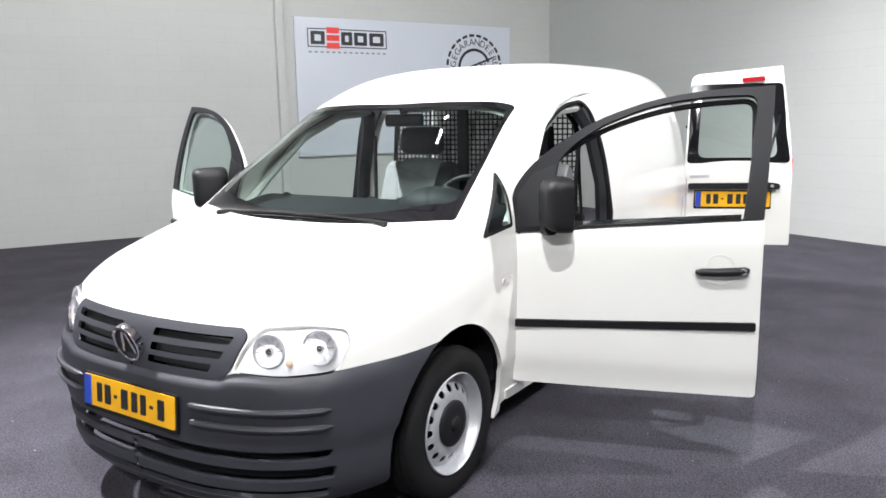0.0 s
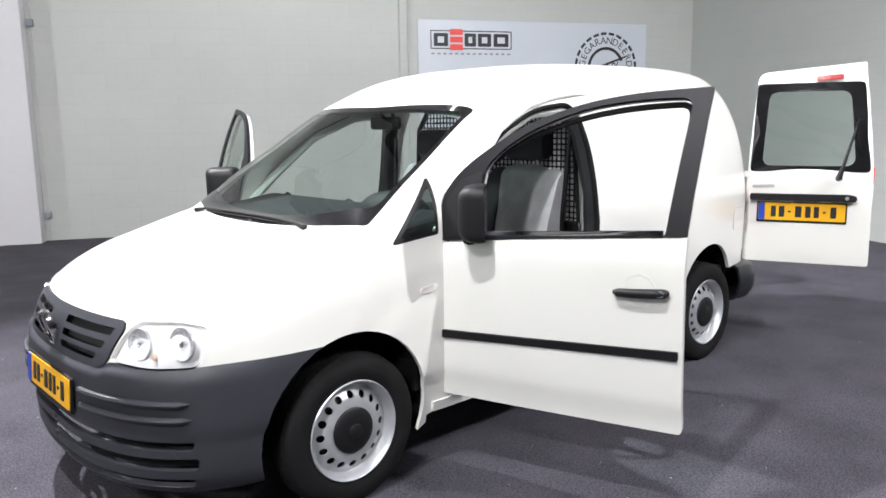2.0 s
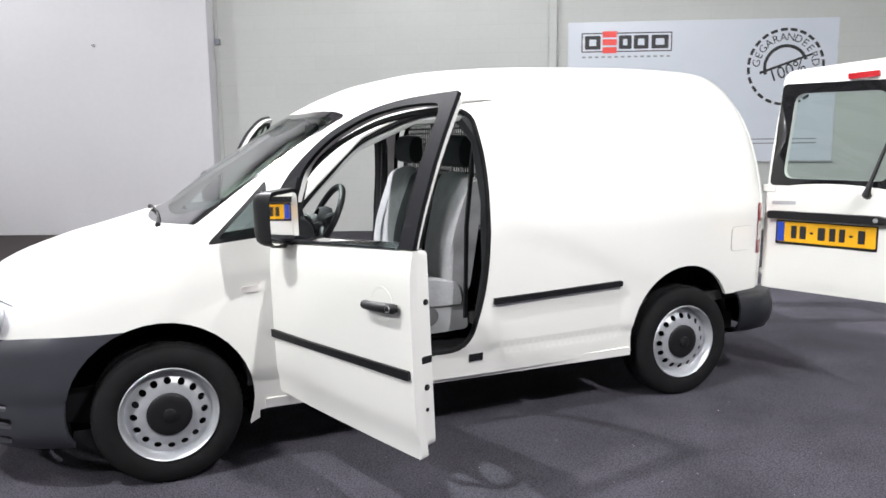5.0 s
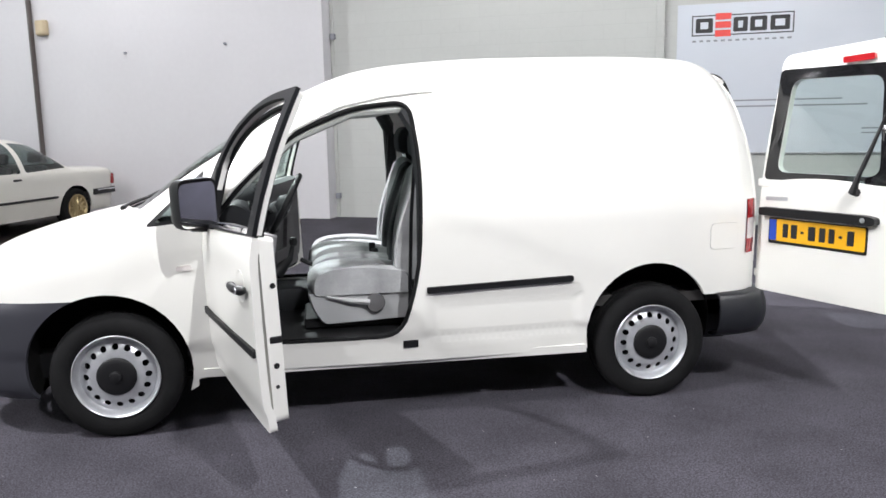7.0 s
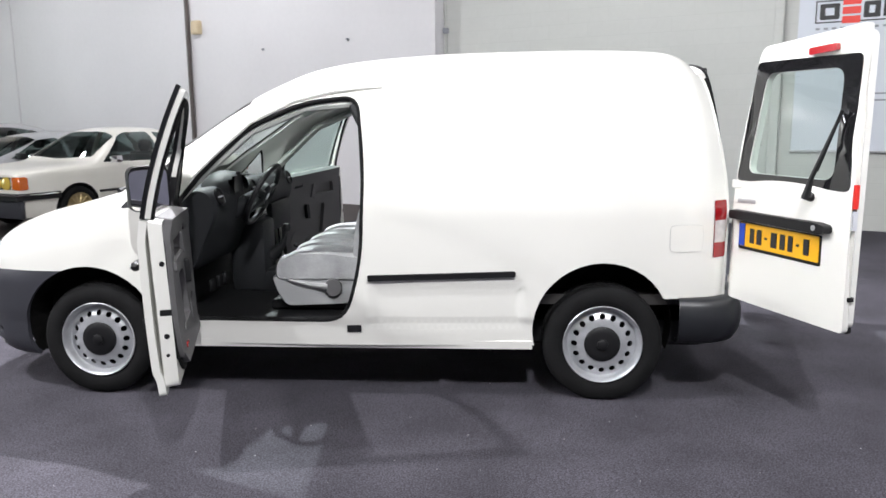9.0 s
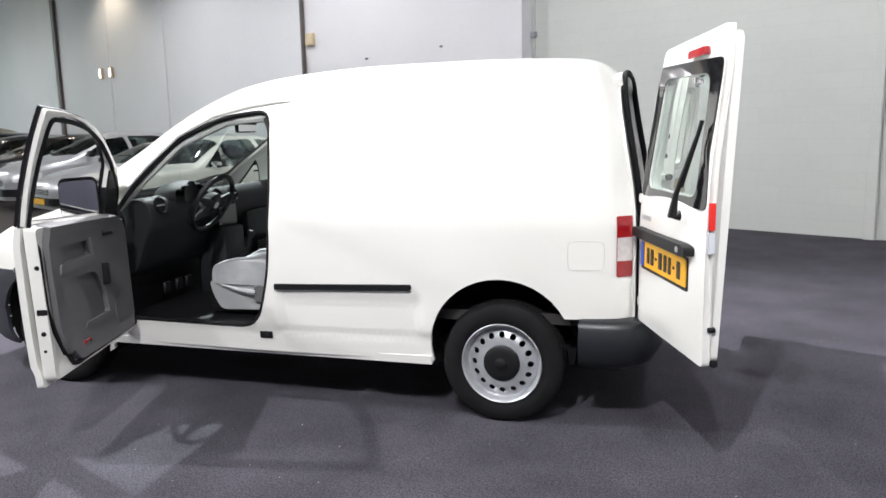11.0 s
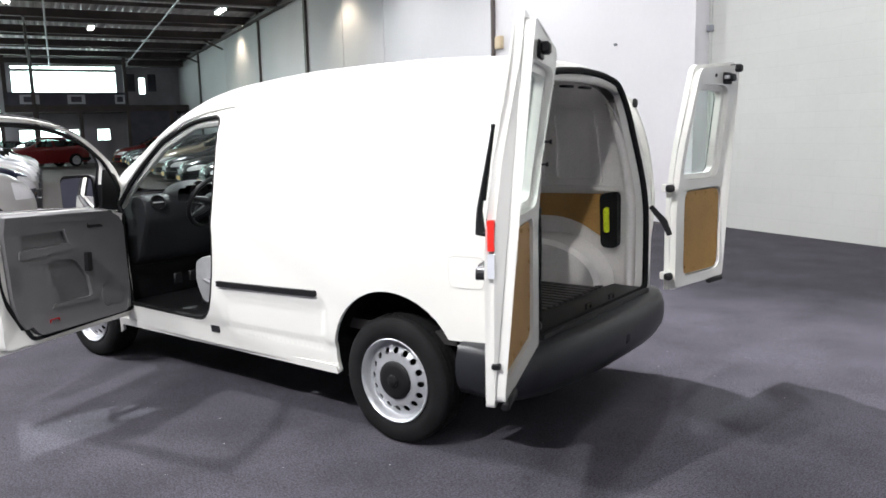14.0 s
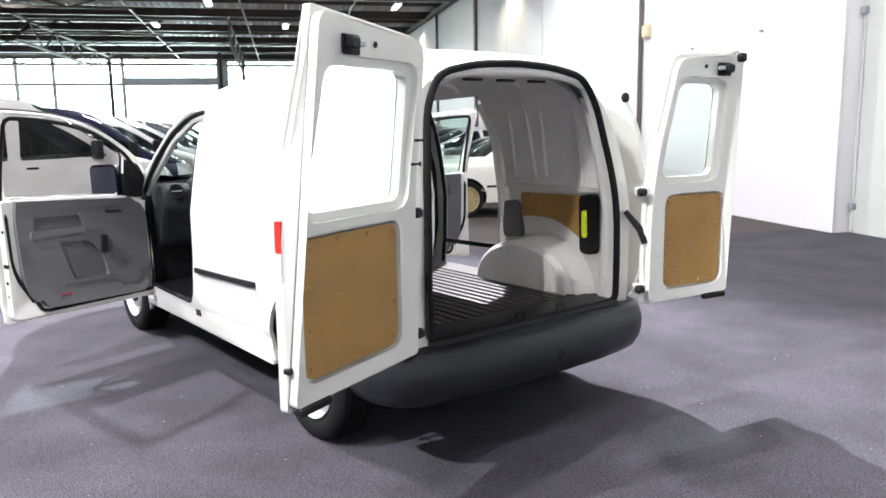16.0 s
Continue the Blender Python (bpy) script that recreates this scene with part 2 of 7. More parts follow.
def coursed(m, wide, high, amount):
    """Lays faint painted-over courses of blocks into a wall paint."""
    nodes, links = m.node_tree.nodes, m.node_tree.links
    b = nodes["Principled BSDF"]
    where, turn, brick = (nodes.new("ShaderNode" + k) for k in ("TexCoord", "Mapping", "TexBrick"))
    turn.inputs["Rotation"].default_value = (radians(-90), 0, 0)
    links.new(where.outputs["Object"], turn.inputs["Vector"])
    links.new(turn.outputs["Vector"], brick.inputs["Vector"])
    brick.inputs["Scale"].default_value = 1.0
    brick.inputs["Brick Width"].default_value, brick.inputs["Row Height"].default_value = wide, high
    brick.inputs["Mortar Size"].default_value, brick.inputs["Mortar Smooth"].default_value = 0.008, 0.6
    brick.inputs["Color1"].default_value = (1, 1, 1, 1)
    brick.inputs["Color2"].default_value = (1 - amount * 0.5,) * 3 + (1,)
    brick.inputs["Mortar"].default_value = (1 - amount,) * 3 + (1,)
    old = b.inputs["Base Color"].links[0].from_socket
    mul = nodes.new("ShaderNodeVectorMath")
    mul.operation = "MULTIPLY"
    links.new(old, mul.inputs[0]), links.new(brick.outputs["Color"], mul.inputs[1])
    links.new(mul.outputs["Vector"], b.inputs["Base Color"])
    bump = nodes.new("ShaderNodeBump")
    bump.inputs["Strength"].default_value, bump.inputs["Distance"].default_value = 0.25, 0.003
    bump.invert = True
    links.new(brick.outputs["Fac"], bump.inputs["Height"])
    links.new(bump.outputs["Normal"], b.inputs["Normal"])


coursed(M_WALL, 0.60, 0.20, 0.045)
M_FRAMEBLACK = material("satin_black_paint", (0.008, 0.008, 0.010), 0.5, spec=0.2, spots=0.08, spot_scale=8)
M_SEAM = material("panel_gap", (0.30, 0.30, 0.29), 0.8)
M_LINT = material("lint", (0.33, 0.33, 0.33), 0.9)
# ---- building tools ----
from mathutils.geometry import delaunay_2d_cdt


def obj(name, bm, mat, parent=None, label="", smooth=True, matrix=None, angle=40):
    """Links a bmesh as one mesh object; under parent where one is given."""
    mesh = bpy.data.meshes.new(name)
    bmesh.ops.recalc_face_normals(bm, faces=bm.faces)
    if smooth:
        for f in bm.faces:
            f.smooth = True
        for e in bm.edges:
            if len(e.link_faces) == 2 and e.calc_face_angle(0) > radians(angle):
                e.smooth = False
    bm.to_mesh(mesh)
    bm.free()
    mats = mat if isinstance(mat, (list, tuple)) else [mat]
    for m in mats:
        mesh.materials.append(m)
    ob = new(name, mesh)
    if matrix is not None:
        ob.matrix_world = matrix
    if parent is not None:
        ob.parent = parent
        if matrix is None:
            ob.matrix_parent_inverse = Matrix.Identity(4)
    return tagged(ob, label) if label else ob


def part(name, bm, mat, parent, label="", **k):
    return obj(name, bm, mat, parent, label, **k)


def thing(name, label, category, group="", kind="", matrix=None):
    ob = new(name)
    ob.empty_display_size = 0.1
    if matrix is not None:
        ob.matrix_world = matrix
    return tagged(ob, label, category, group, kind)


def box(x0, x1, y0, y1, z0, z1, bevel=0.0, seg=2, m=None, bm=None):
    bm = bm or bmesh.new()
    r = bmesh.ops.create_cube(bm, size=1.0)
    vs = r["verts"]
    bmesh.ops.scale(bm, vec=(x1 - x0, y1 - y0, z1 - z0), verts=vs)
    bmesh.ops.translate(bm, vec=((x0 + x1) / 2, (y0 + y1) / 2, (z0 + z1) / 2), verts=vs)
    if bevel:
        es = list({e for v in vs for e in v.link_edges})
        r = bmesh.ops.bevel(bm, geom=es, offset=bevel, segments=seg, affect="EDGES", profile=0.5)
        vs = list({v for f in r["faces"] for v in f.verts} | {v for v in vs if v.is_valid})
    if m is not None:
        bmesh.ops.transform(bm, matrix=m, verts=vs)
    return bm


def lathe(profile, steps=48, axis="Y", bm=None, m=None, closed=False):
    """Turns (radius, along) pairs round an axis."""
    bm = bm or bmesh.new()
    rings = []
    for r, h in profile:
        ring = []
        for k in range(steps):
            a = 2 * math.pi * k / steps
            c, s = r * math.cos(a), r * math.sin(a)
            p = {"Y": (c, h, s), "Z": (c, s, h), "X": (h, c, s)}[axis]
            ring.append(bm.verts.new(p if m is None else m @ Vector(p)))
        rings.append(ring)
    pairs = list(zip(rings, rings[1:])) + ([(rings[-1], rings[0])] if closed else [])
    for a, b in pairs:
        for k in range(steps):
            bm.faces.new((a[k], a[(k + 1) % steps], b[(k + 1) % steps], b[k]))
    return bm


def tube(points, radius, sides=8, bm=None, closed=False):
    """A round bar along points; radius may be one number or one for each point."""
    bm = bm or bmesh.new()
    pts = [Vector(p) for p in points]
    rings, side = [], None
    n = len(pts)
    for i, p in enumerate(pts):
        a = pts[(i - 1) % n] if closed or i else p
        b = pts[(i + 1) % n] if closed or i < n - 1 else p
        d = (b - a).normalized()
        if side is None:
            side = d.orthogonal().normalized()
        side = (side - d * side.dot(d)).normalized()
        up = d.cross(side)
        r = radius[i] if isinstance(radius, (list, tuple)) else radius
        rings.append([bm.verts.new(p + (side * math.cos(2 * math.pi * k / sides) + up * math.sin(2 * math.pi * k / sides)) * r) for k in range(sides)])
    for i in range(n if closed else n - 1):
        a, b = rings[i], rings[(i + 1) % n]
        for k in range(sides):
            bm.faces.new((a[k], a[(k + 1) % sides], b[(k + 1) % sides], b[k]))
    if not closed:
        bm.faces.new(rings[0][::-1]), bm.faces.new(rings[-1])
    return bm


def rounded(corners, radius, steps=5):
    """A closed outline through corners, each rounded; radius: one number, or one for each corner."""
    out, n = [], len(corners)
    for i in range(n):
        p, a, b = (Vector(corners[k % n]) for k in (i, i - 1, i + 1))
        r = radius[i] if isinstance(radius, (list, tuple)) else radius
        da, db = (a - p), (b - p)
        r = min(r, da.length * 0.48, db.length * 0.48)
        if r <= 0:
            out.append(tuple(p))
            continue
        s, e = p + da.normalized() * r, p + db.normalized() * r
        for k in range(steps + 1):
            t = k / steps
            out.append(tuple(s * (1 - t) ** 2 + p * 2 * t * (1 - t) + e * t * t))
    return out


def fine(loop, step):
    """The closed outline with no edge longer than step."""
    out = []
    for i, p in enumerate(loop):
        q = loop[(i + 1) % len(loop)]
        n = max(1, math.ceil(math.dist(p, q) / step))
        out += [(p[0] + (q[0] - p[0]) * k / n, p[1] + (q[1] - p[1]) * k / n) for k in range(n)]
    return out


def inside(p, loop):
    hit, j = False, len(loop) - 1
    for i in range(len(loop)):
        (xi, yi), (xj, yj) = loop[i], loop[j]
        if (yi > p[1]) != (yj > p[1]) and p[0] < (xj - xi) * (p[1] - yi) / (yj - yi) + xi:
            hit = not hit
        j = i
    return hit


def cut_sheet(loops, pick, grid=(), bounds=None, step=0.05):
    """Triangles of the plane along all loops; pick(centre) names the region of a triangle, or None to leave it out.
    Returns the points and {region: triangles}."""
    pts, edges = [], []
    for loop in loops:
        k = len(pts)
        pts += [Vector(p) for p in loop]
        edges += [(k + i, k + (i + 1) % len(loop)) for i in range(len(loop))]
    xs = [p.x for p in pts]
    ys = [p.y for p in pts]
    if step:
        x = min(xs) + step * 0.5
        while x < max(xs):
            y = min(ys) + step * 0.5
            while y < max(ys):
                pts.append(Vector((x, y)))
                y += step
            x += step
    verts, _, faces, *_ = delaunay_2d_cdt(pts, edges, [], 0, 1e-5)
    regions = {}
    for f in faces:
        c = (sum(verts[i][0] for i in f) / len(f), sum(verts[i][1] for i in f) / len(f))
        r = pick(c)
        if r is not None:
            regions.setdefault(r, []).append(f)
    return verts, regions


def from_sheet(verts, faces, place, bm=None, flip=False):
    """A bmesh of those triangles, each point laid into space by place(point)."""
    bm = bm or bmesh.new()
    made = {}
    for f in faces:
        vs = []
        for i in f:
            if i not in made:
                made[i] = bm.verts.new(place(verts[i]))
            vs.append(made[i])
        try:
            bm.faces.new(vs[::-1] if flip else vs)
        except ValueError:
            pass
    return bm


def thick(bm, depth):
    """Gives an open sheet a back, depth behind its faces."""
    bmesh.ops.recalc_face_normals(bm, faces=bm.faces)
    bm.normal_update()
    faces, edges = bm.faces[:], [e for e in bm.edges if len(e.link_faces) == 1]
    rims = [(e.link_loops[0].vert, e.link_loops[0].link_loop_next.vert) for e in edges]
    back = {v: bm.verts.new(v.co - v.normal * depth) for v in bm.verts[:]}
    for f in faces:
        bm.faces.new([back[v] for v in reversed(f.verts)])
    for a, b in rims:
        bm.faces.new((b, a, back[a], back[b]))
    return bm


def slab(outline, holes, place, depth, step=0):
    """A plate with holes, cut from the plane; place lays a point (u, v, d) into space, d being its depth."""
    loops = [outline, *holes]
    verts, reg = cut_sheet(loops, lambda c: "a" if inside(c, outline) and not any(inside(c, h) for h in holes) else None, step=step)
    bm = bmesh.new()
    if not reg:
        return bm
    top = {i: bm.verts.new(place(verts[i][0], verts[i][1], 0.0)) for f in reg["a"] for i in f}
    low = {i: bm.verts.new(place(verts[i][0], verts[i][1], depth)) for i in top}
    count = {}
    for f in reg["a"]:
        bm.faces.new([top[i] for i in f])
        bm.faces.new([low[i] for i in reversed(f)])
        for a, b in zip(f, (*f[1:], f[0])):
            count[(a, b)] = count.get((a, b), 0) + 1
    for (a, b) in count:
        if (b, a) not in count:
            bm.faces.new((top[b], top[a], low[a], low[b]))
    return bm


def spline(table):
    """A smooth curve through (x, y) pairs that never overshoots."""
    xs, ys = np.array(table, float).T
    h, d = np.diff(xs), np.diff(ys) / np.diff(xs)
    m = np.r_[d[0], [0 if a * b <= 0 else 3 * (p + q) / ((2 * q + p) / a + (q + 2 * p) / b) for a, b, p, q in zip(d, d[1:], h, h[1:])], d[-1]]

    def value(x):
        x = min(max(x, xs[0]), xs[-1])
        i = min(int(np.searchsorted(xs, x, "right")) - 1, len(h) - 1)
        i = max(i, 0)
        t = (x - xs[i]) / h[i]
        return float((1 + 2 * t) * (1 - t) ** 2 * ys[i] + t * (1 - t) ** 2 * h[i] * m[i] + t * t * (3 - 2 * t) * ys[i + 1] + t * t * (t - 1) * h[i] * m[i + 1])

    return value


def smoothstep(a, b, x):
    t = min(max((x - a) / (b - a), 0), 1)
    return t * t * (3 - 2 * t)

# ---- hall: floor, walls, ceiling ----
floor = obj("ground", box(-55, 25, -40, 45, -0.3, 0.0), M_CONCRETE, smooth=False)
tagged(floor, "worn brown-grey concrete hall floor", "floor", kind="structure")
edge = [(-2.2, -12), (-2.25, -0.5), (-2.2, 0.9), (0.2, 6.75), tuple(hall(-0.45, 0.0).xy), tuple(hall(0, 0).xy), tuple(hall(0.0, -0.27).xy), tuple(hall(9.85, -0.27).xy), tuple(hall(9.85, 20).xy)]
carpet = obj("carpet", slab(edge, [], lambda u, v, d: (u, v, 0.006 - d), 0.008), M_CARPET, smooth=False)
tagged(carpet, "dark charcoal needle-felt carpet laid on the concrete floor", "carpet", kind="structure")


rng = random.Random(5)
bm = bmesh.new()
for k in range(300):
    x, y = rng.uniform(-2.0, 6.8), rng.uniform(-4.6, -1.0) if k % 3 else rng.uniform(-1.0, 3.0)
    r, a = rng.uniform(0.002, 0.006), rng.uniform(0, 3.1)
    p = [(x + r * math.cos(a + i * 2.1), y + r * math.sin(a + i * 2.1), 0.0075) for i in range(3)]
    low, top = [bm.verts.new(q) for q in p], bm.verts.new((x, y, 0.0095))
    for i in range(3):
        bm.faces.new((low[i], low[(i + 1) % 3], top))
tagged(obj("carpet_lint", bm, M_LINT, smooth=False), "scattered pale specks of lint on the carpet", "lint", kind="stuff")


def wall(name, label, s0, s1, q0, q1, z0, z1, mat):
    ob = obj(name, box(s0, s1, -q1, -q0, z0, z1), mat, smooth=False, matrix=hall_m(0, 0))
    return tagged(ob, label, "wall", kind="structure")


RIGHT = 9.85  # where the end wall stands
long_wall = wall("wall_north", "long white-painted wall of precast panels", -47, 0.0, -0.5, -0.03, 0, CEIL, M_PANEL)
grey_wall = wall("wall_north_recess", "painted grey-white block wall behind the van", 0.0, RIGHT + 0.3, -0.75, -0.27, 0, CEIL, M_WALL)
wall("wall_east", "painted grey-white end wall", RIGHT, RIGHT + 0.3, -0.27, 6.5, 0, CEIL, M_WALL)
# unseen stretch, added dark with pale strips for the door mirror to reflect
back_wall = wall("wall_east_back", "unseen dark grey end wall, its pale uprights added for the mirror's reflection", RIGHT, RIGHT + 0.3, 6.5, 30, 0, CEIL, M_MEZZ)
for q in (7.4, 9.6, 11.9, 15.0, 19.0):
    part("upright", box(RIGHT - 0.08, RIGHT - 0.002, -q - 0.22, -q + 0.22, 0, 3.4, 0.01, 1), M_PANEL, back_wall, smooth=False)

# unseen closing wall, its grey chosen to dim the door mirror's reflection
wall("wall_south", "unseen plain grey wall that closes the hall", -47, RIGHT, 30, 30.3, 0, CEIL, M_WESTWALL)
# panels of the long wall, proud of it, with open joints
SEAMS = [0.0, -5.47, -11.2, -14.35, -17.85, -24.2, -31.0, -38.0, -45.0]
for a, b in zip(SEAMS, SEAMS[1:]):
    part("panel", box(b + 0.03, a - (0.03 if a else 0), -0.0, 0.05, 0.0, CEIL - 0.02, 0.006, 1), M_PANEL, long_wall, smooth=False)
for s, w, mat in ((-5.47, 0.05, M_COLUMN), (-17.85, 0.22, M_COLUMN), (-24.2, 0.1, M_COLUMN), (-38.0, 0.2, M_COLUMN)):
    tagged(obj("downpipe" if w < 0.15 else "wall_column", box(s - w / 2, s + w / 2, -0.09, -0.002, 0, CEIL - 0.05, 0.01, 1), mat, matrix=hall_m(0, 0)), "dark brown steel upright standing against the wall", "column", kind="structure")
part("pilaster", box(4.92, 5.04, 0.20, 0.272, 0, CEIL, 0.01, 1), M_WALL, grey_wall, smooth=False)

ceiling = wall("ceiling", "dark corrugated steel roof deck on black trusses", -47, RIGHT + 0.3, -0.9, 30.3, CEIL + 0.0, CEIL + 0.2, M_DECK)
tagged(ceiling, "", "ceiling")

# ---- display board on the wall ----
BS0, BS1 = 5.2, 8.98
board = thing("display_board", "large white printed board with black and red logo, round stamp", "sign", matrix=hall_m(0, -0.265))
part("panel", box(BS0, BS1, -0.035, 0.0, 1.0, 3.0, 0.004, 1), M_BOARD, board, matrix=None)
# ---- the van: its outer skin as one smooth shape, x from nose to tail, y across, z up ----
X0, X1 = -0.825, 3.30
top_line = spline([(-0.825, 0.66), (-0.819, 0.706), (-0.80, 0.758), (-0.76, 0.815), (-0.675, 0.885), (-0.46, 0.958), (-0.2, 1.018), (0, 1.07), (0.1, 1.098), (0.2, 1.17), (0.38, 1.312), (0.59, 1.446), (0.8, 1.582), (0.95, 1.658), (1.17, 1.742), (1.38, 1.783), (1.63, 1.805), (1.9, 1.818), (2.5, 1.824), (2.94, 1.814), (3.1, 1.806), (3.2, 1.788), (3.3, 1.725)])
belt_line = spline([(-0.825, 0.577), (-0.7, 0.655), (-0.5, 0.735), (0, 0.83), (0.4, 0.917), (0.8, 0.985), (1.2, 0.995), (3.3, 1.005)])
half_tail = spline([(-0.1, 0.87), (0.3, 0.87), (0.8, 0.888), (1.4, 0.896), (2.2, 0.875), (2.7, 0.852), (3.0, 0.814), (3.15, 0.792), (3.24, 0.769), (3.30, 0.722)])
boxy = spline([(-0.825, 2.0), (-0.6, 2.55), (-0.3, 3.7), (0.1, 4.8), (0.5, 4.6), (1.0, 4.8), (1.5, 4.0), (2.2, 4.3), (3.0, 4.6), (3.3, 3.6)])
lean_in = spline([(-0.825, 0.0), (0.0, 0.01), (0.6, 0.095), (1.2, 0.145), (2.0, 0.108), (3.0, 0.115), (3.3, 0.08)])


def half_width(x):
    if x >= -0.1:
        return half_tail(x)
    k = min(1.0, (-0.1 - x) / 0.725)
    return 0.87 * max(0.0, 1 - k**2.55) ** (1 / 3.0)


def tuck(z, zb):
    """How far the flank draws in below the belt."""
    k = max(0.0, (zb - z) / max(zb - 0.25, 0.1))
    return 0.012 * k + 0.030 * k**3 + 0.011 * smoothstep(0.455, 0.415, z)


def tail_lean(z):
    return 0.105 * smoothstep(0.95, 1.80, z)


def pressed(x, z):
    """Depth of the field pressed into the flank under the rubbing strip."""
    return 0.009 * smoothstep(1.475, 1.535, x) * smoothstep(2.30, 2.24, x) * smoothstep(0.385, 0.455, z) * smoothstep(0.66, 0.60, z)


def rake(x, z):
    """How far the tail leans forward towards the roof."""
    return smoothstep(2.7, 3.3, x) * tail_lean(z)


def skin(x, v):
    """A point of the left half: v below zero is the height under the belt, above it an angle up to the middle of the roof."""
    zb, w = belt_line(x), half_width(x)
    if v <= 0:
        z = zb + v
        return Vector((x, -max(0.0, w - tuck(z, zb) - pressed(x, z)), z))
    n, h, a = boxy(x), top_line(x) - zb, min(v / 0.75, math.pi / 2)
    c, s = math.cos(a), math.sin(a)
    r = (c**n + s**n) ** (-1 / n)
    z = zb + h * r * s
    return Vector((x - rake(x, z), -w * r * c * (1 - lean_in(x) * r * s), z))


def v_side(x, z):
    """v at which the skin at x has the height z."""
    zb = belt_line(x)
    if z <= zb:
        return z - zb
    t = min((z - zb) / (top_line(x) - zb), 1.0)
    n = boxy(x)
    return 0.75 * math.atan2(t, max(0.0, 1 - t**n) ** (1 / n))


def v_top(x, y):
    """v at which the upper skin at x is y from the middle."""
    lo, hi = 0.0, 0.75 * math.pi / 2
    for _ in range(40):
        mid = (lo + hi) / 2
        lo, hi = (mid, hi) if -skin(x, mid).y > abs(y) else (lo, mid)
    return (lo + hi) / 2


def side_y(x, z):
    return -skin(x, v_side(x, z)).y


def nose_x(y, z):
    """x at which the nose is y from the middle at the height z."""
    lo, hi = X0, -0.05
    for _ in range(40):
        mid = (lo + hi) / 2
        ok = top_line(mid) > z and side_y(mid, z) > abs(y)
        lo, hi = (lo, mid) if ok else (mid, hi)
    return (lo + hi) / 2


# length along the plan outline, which serves as the skin's other coordinate
_xs = np.r_[X0 + (-0.5 - X0) * np.linspace(0, 1, 120) ** 3, np.linspace(-0.5, X1, 200)[1:]]
_ws = np.array([half_width(float(x)) for x in _xs])
_as = np.r_[0, np.cumsum(np.hypot(np.diff(_xs), np.diff(_ws)))]


def a_of(x):
    return float(np.interp(x, _xs, _as))


def x_of(a):
    return float(np.interp(a, _as, _xs))


def on_side(loop, step=0.02):
    return [(a_of(x), v_side(x, z)) for x, z in fine(loop, step)]


def on_top(loop, step=0.02):
    return [(a_of(x), v_top(x, y) if y > 0 else 0.75 * math.pi / 2) for x, y in fine(loop, step)]


def on_nose(loop, step=0.015):
    out = []
    for y, z in fine(loop, step):
        if y > 0:
            x = nose_x(y, z)
            out.append((a_of(x), v_side(x, z)))
        elif z > top_line(X0):
            out.append((a_of(nose_x(0.0, z)), 0.75 * math.pi / 2))
        else:
            out.append((0.0, v_side(X0, z)))
    return out


def lift(a, v, out):
    """A skin point moved out along its normal (plan and height together)."""
    x = x_of(a)
    p = skin(x, v)
    e = 0.004
    pa = skin(x_of(a + e), v) - skin(x_of(max(a - e, 0)), v)
    pv = skin(x, v + e) - skin(x, v - e)
    nrm = pa.cross(pv)
    if nrm.length < 1e-9:
        nrm = Vector((-1, 0, 0))
    nrm.normalize()
    nrm.y *= min(1.0, a / 0.03, abs(p.y) / 0.03)
    if nrm.dot(p - Vector((min(max(x, 0.2), 3.0), 0, 0.75))) < 0:
        nrm = -nrm
    return p + nrm * out


def arc(cx, cz, r, a0, a1, n=24):
    return [(cx + r * math.cos(radians(a0 + (a1 - a0) * k / n)), cz + r * math.sin(radians(a0 + (a1 - a0) * k / n))) for k in range(n + 1)]


FLOORLINE = 0.20
SLIDE = rounded([(1.60, 0.46), (1.60, 1.66), (2.17, 1.69), (2.26, 1.35), (2.285, 1.0), (2.24, 0.62), (2.16, 0.46)], [0.06, 0.10, 0.12, 0.2, 0.2, 0.2, 0.06], 5)
ARCH_F = arc(-0.02, 0.34, 0.375, 200, -20) + [(0.345, 0.10), (-0.385, 0.10)]
ARCH_R = arc(2.675, 0.385, 0.353, 200, -20) + [(3.01, 0.10), (2.34, 0.10)]
DOORWAY = rounded([(0.50, 0.43), (0.47, 1.02), (0.62, 1.20), (0.86, 1.435), (1.15, 1.555), (1.435, 1.585), (1.475, 1.25), (1.455, 0.75), (1.36, 0.43)], [0.08, 0.05, 0.05, 0.1, 0.1, 0.09, 0.3, 0.2, 0.12], 6)
DOOR = rounded([(0.435, 0.35), (0.435, 1.03), (0.62, 1.245), (0.86, 1.455), (1.15, 1.575), (1.458, 1.60), (1.432, 1.10), (1.435, 0.352)], [0.02, 0.01, 0.05, 0.1, 0.1, 0.03, 0.3, 0.02], 6)
QUARTER = rounded([(0.182, 1.018), (0.43, 1.042), (0.455, 1.275)], [0.03, 0.015, 0.02])
QUARTER_IN = rounded([(0.23, 1.04), (0.415, 1.056), (0.435, 1.235)], [0.02, 0.01, 0.015])
SCREEN = rounded([(-0.01, 0.0), (0.0, 0.25), (0.04, 0.45), (0.15, 0.745), (0.42, 0.71), (0.63, 0.67), (0.85, 0.648), (0.80, 0.45), (0.785, 0.0)], [0, 0.1, 0.1, 0.02, 0.1, 0.1, 0.03, 0.2, 0], 6)
SCREEN_IN = rounded([(0.09, 0.0), (0.10, 0.25), (0.14, 0.45), (0.22, 0.705), (0.42, 0.688), (0.63, 0.65), (0.80, 0.63), (0.76, 0.45), (0.745, 0.0)], [0, 0.1, 0.1, 0.05, 0.1, 0.1, 0.04, 0.2, 0], 6)
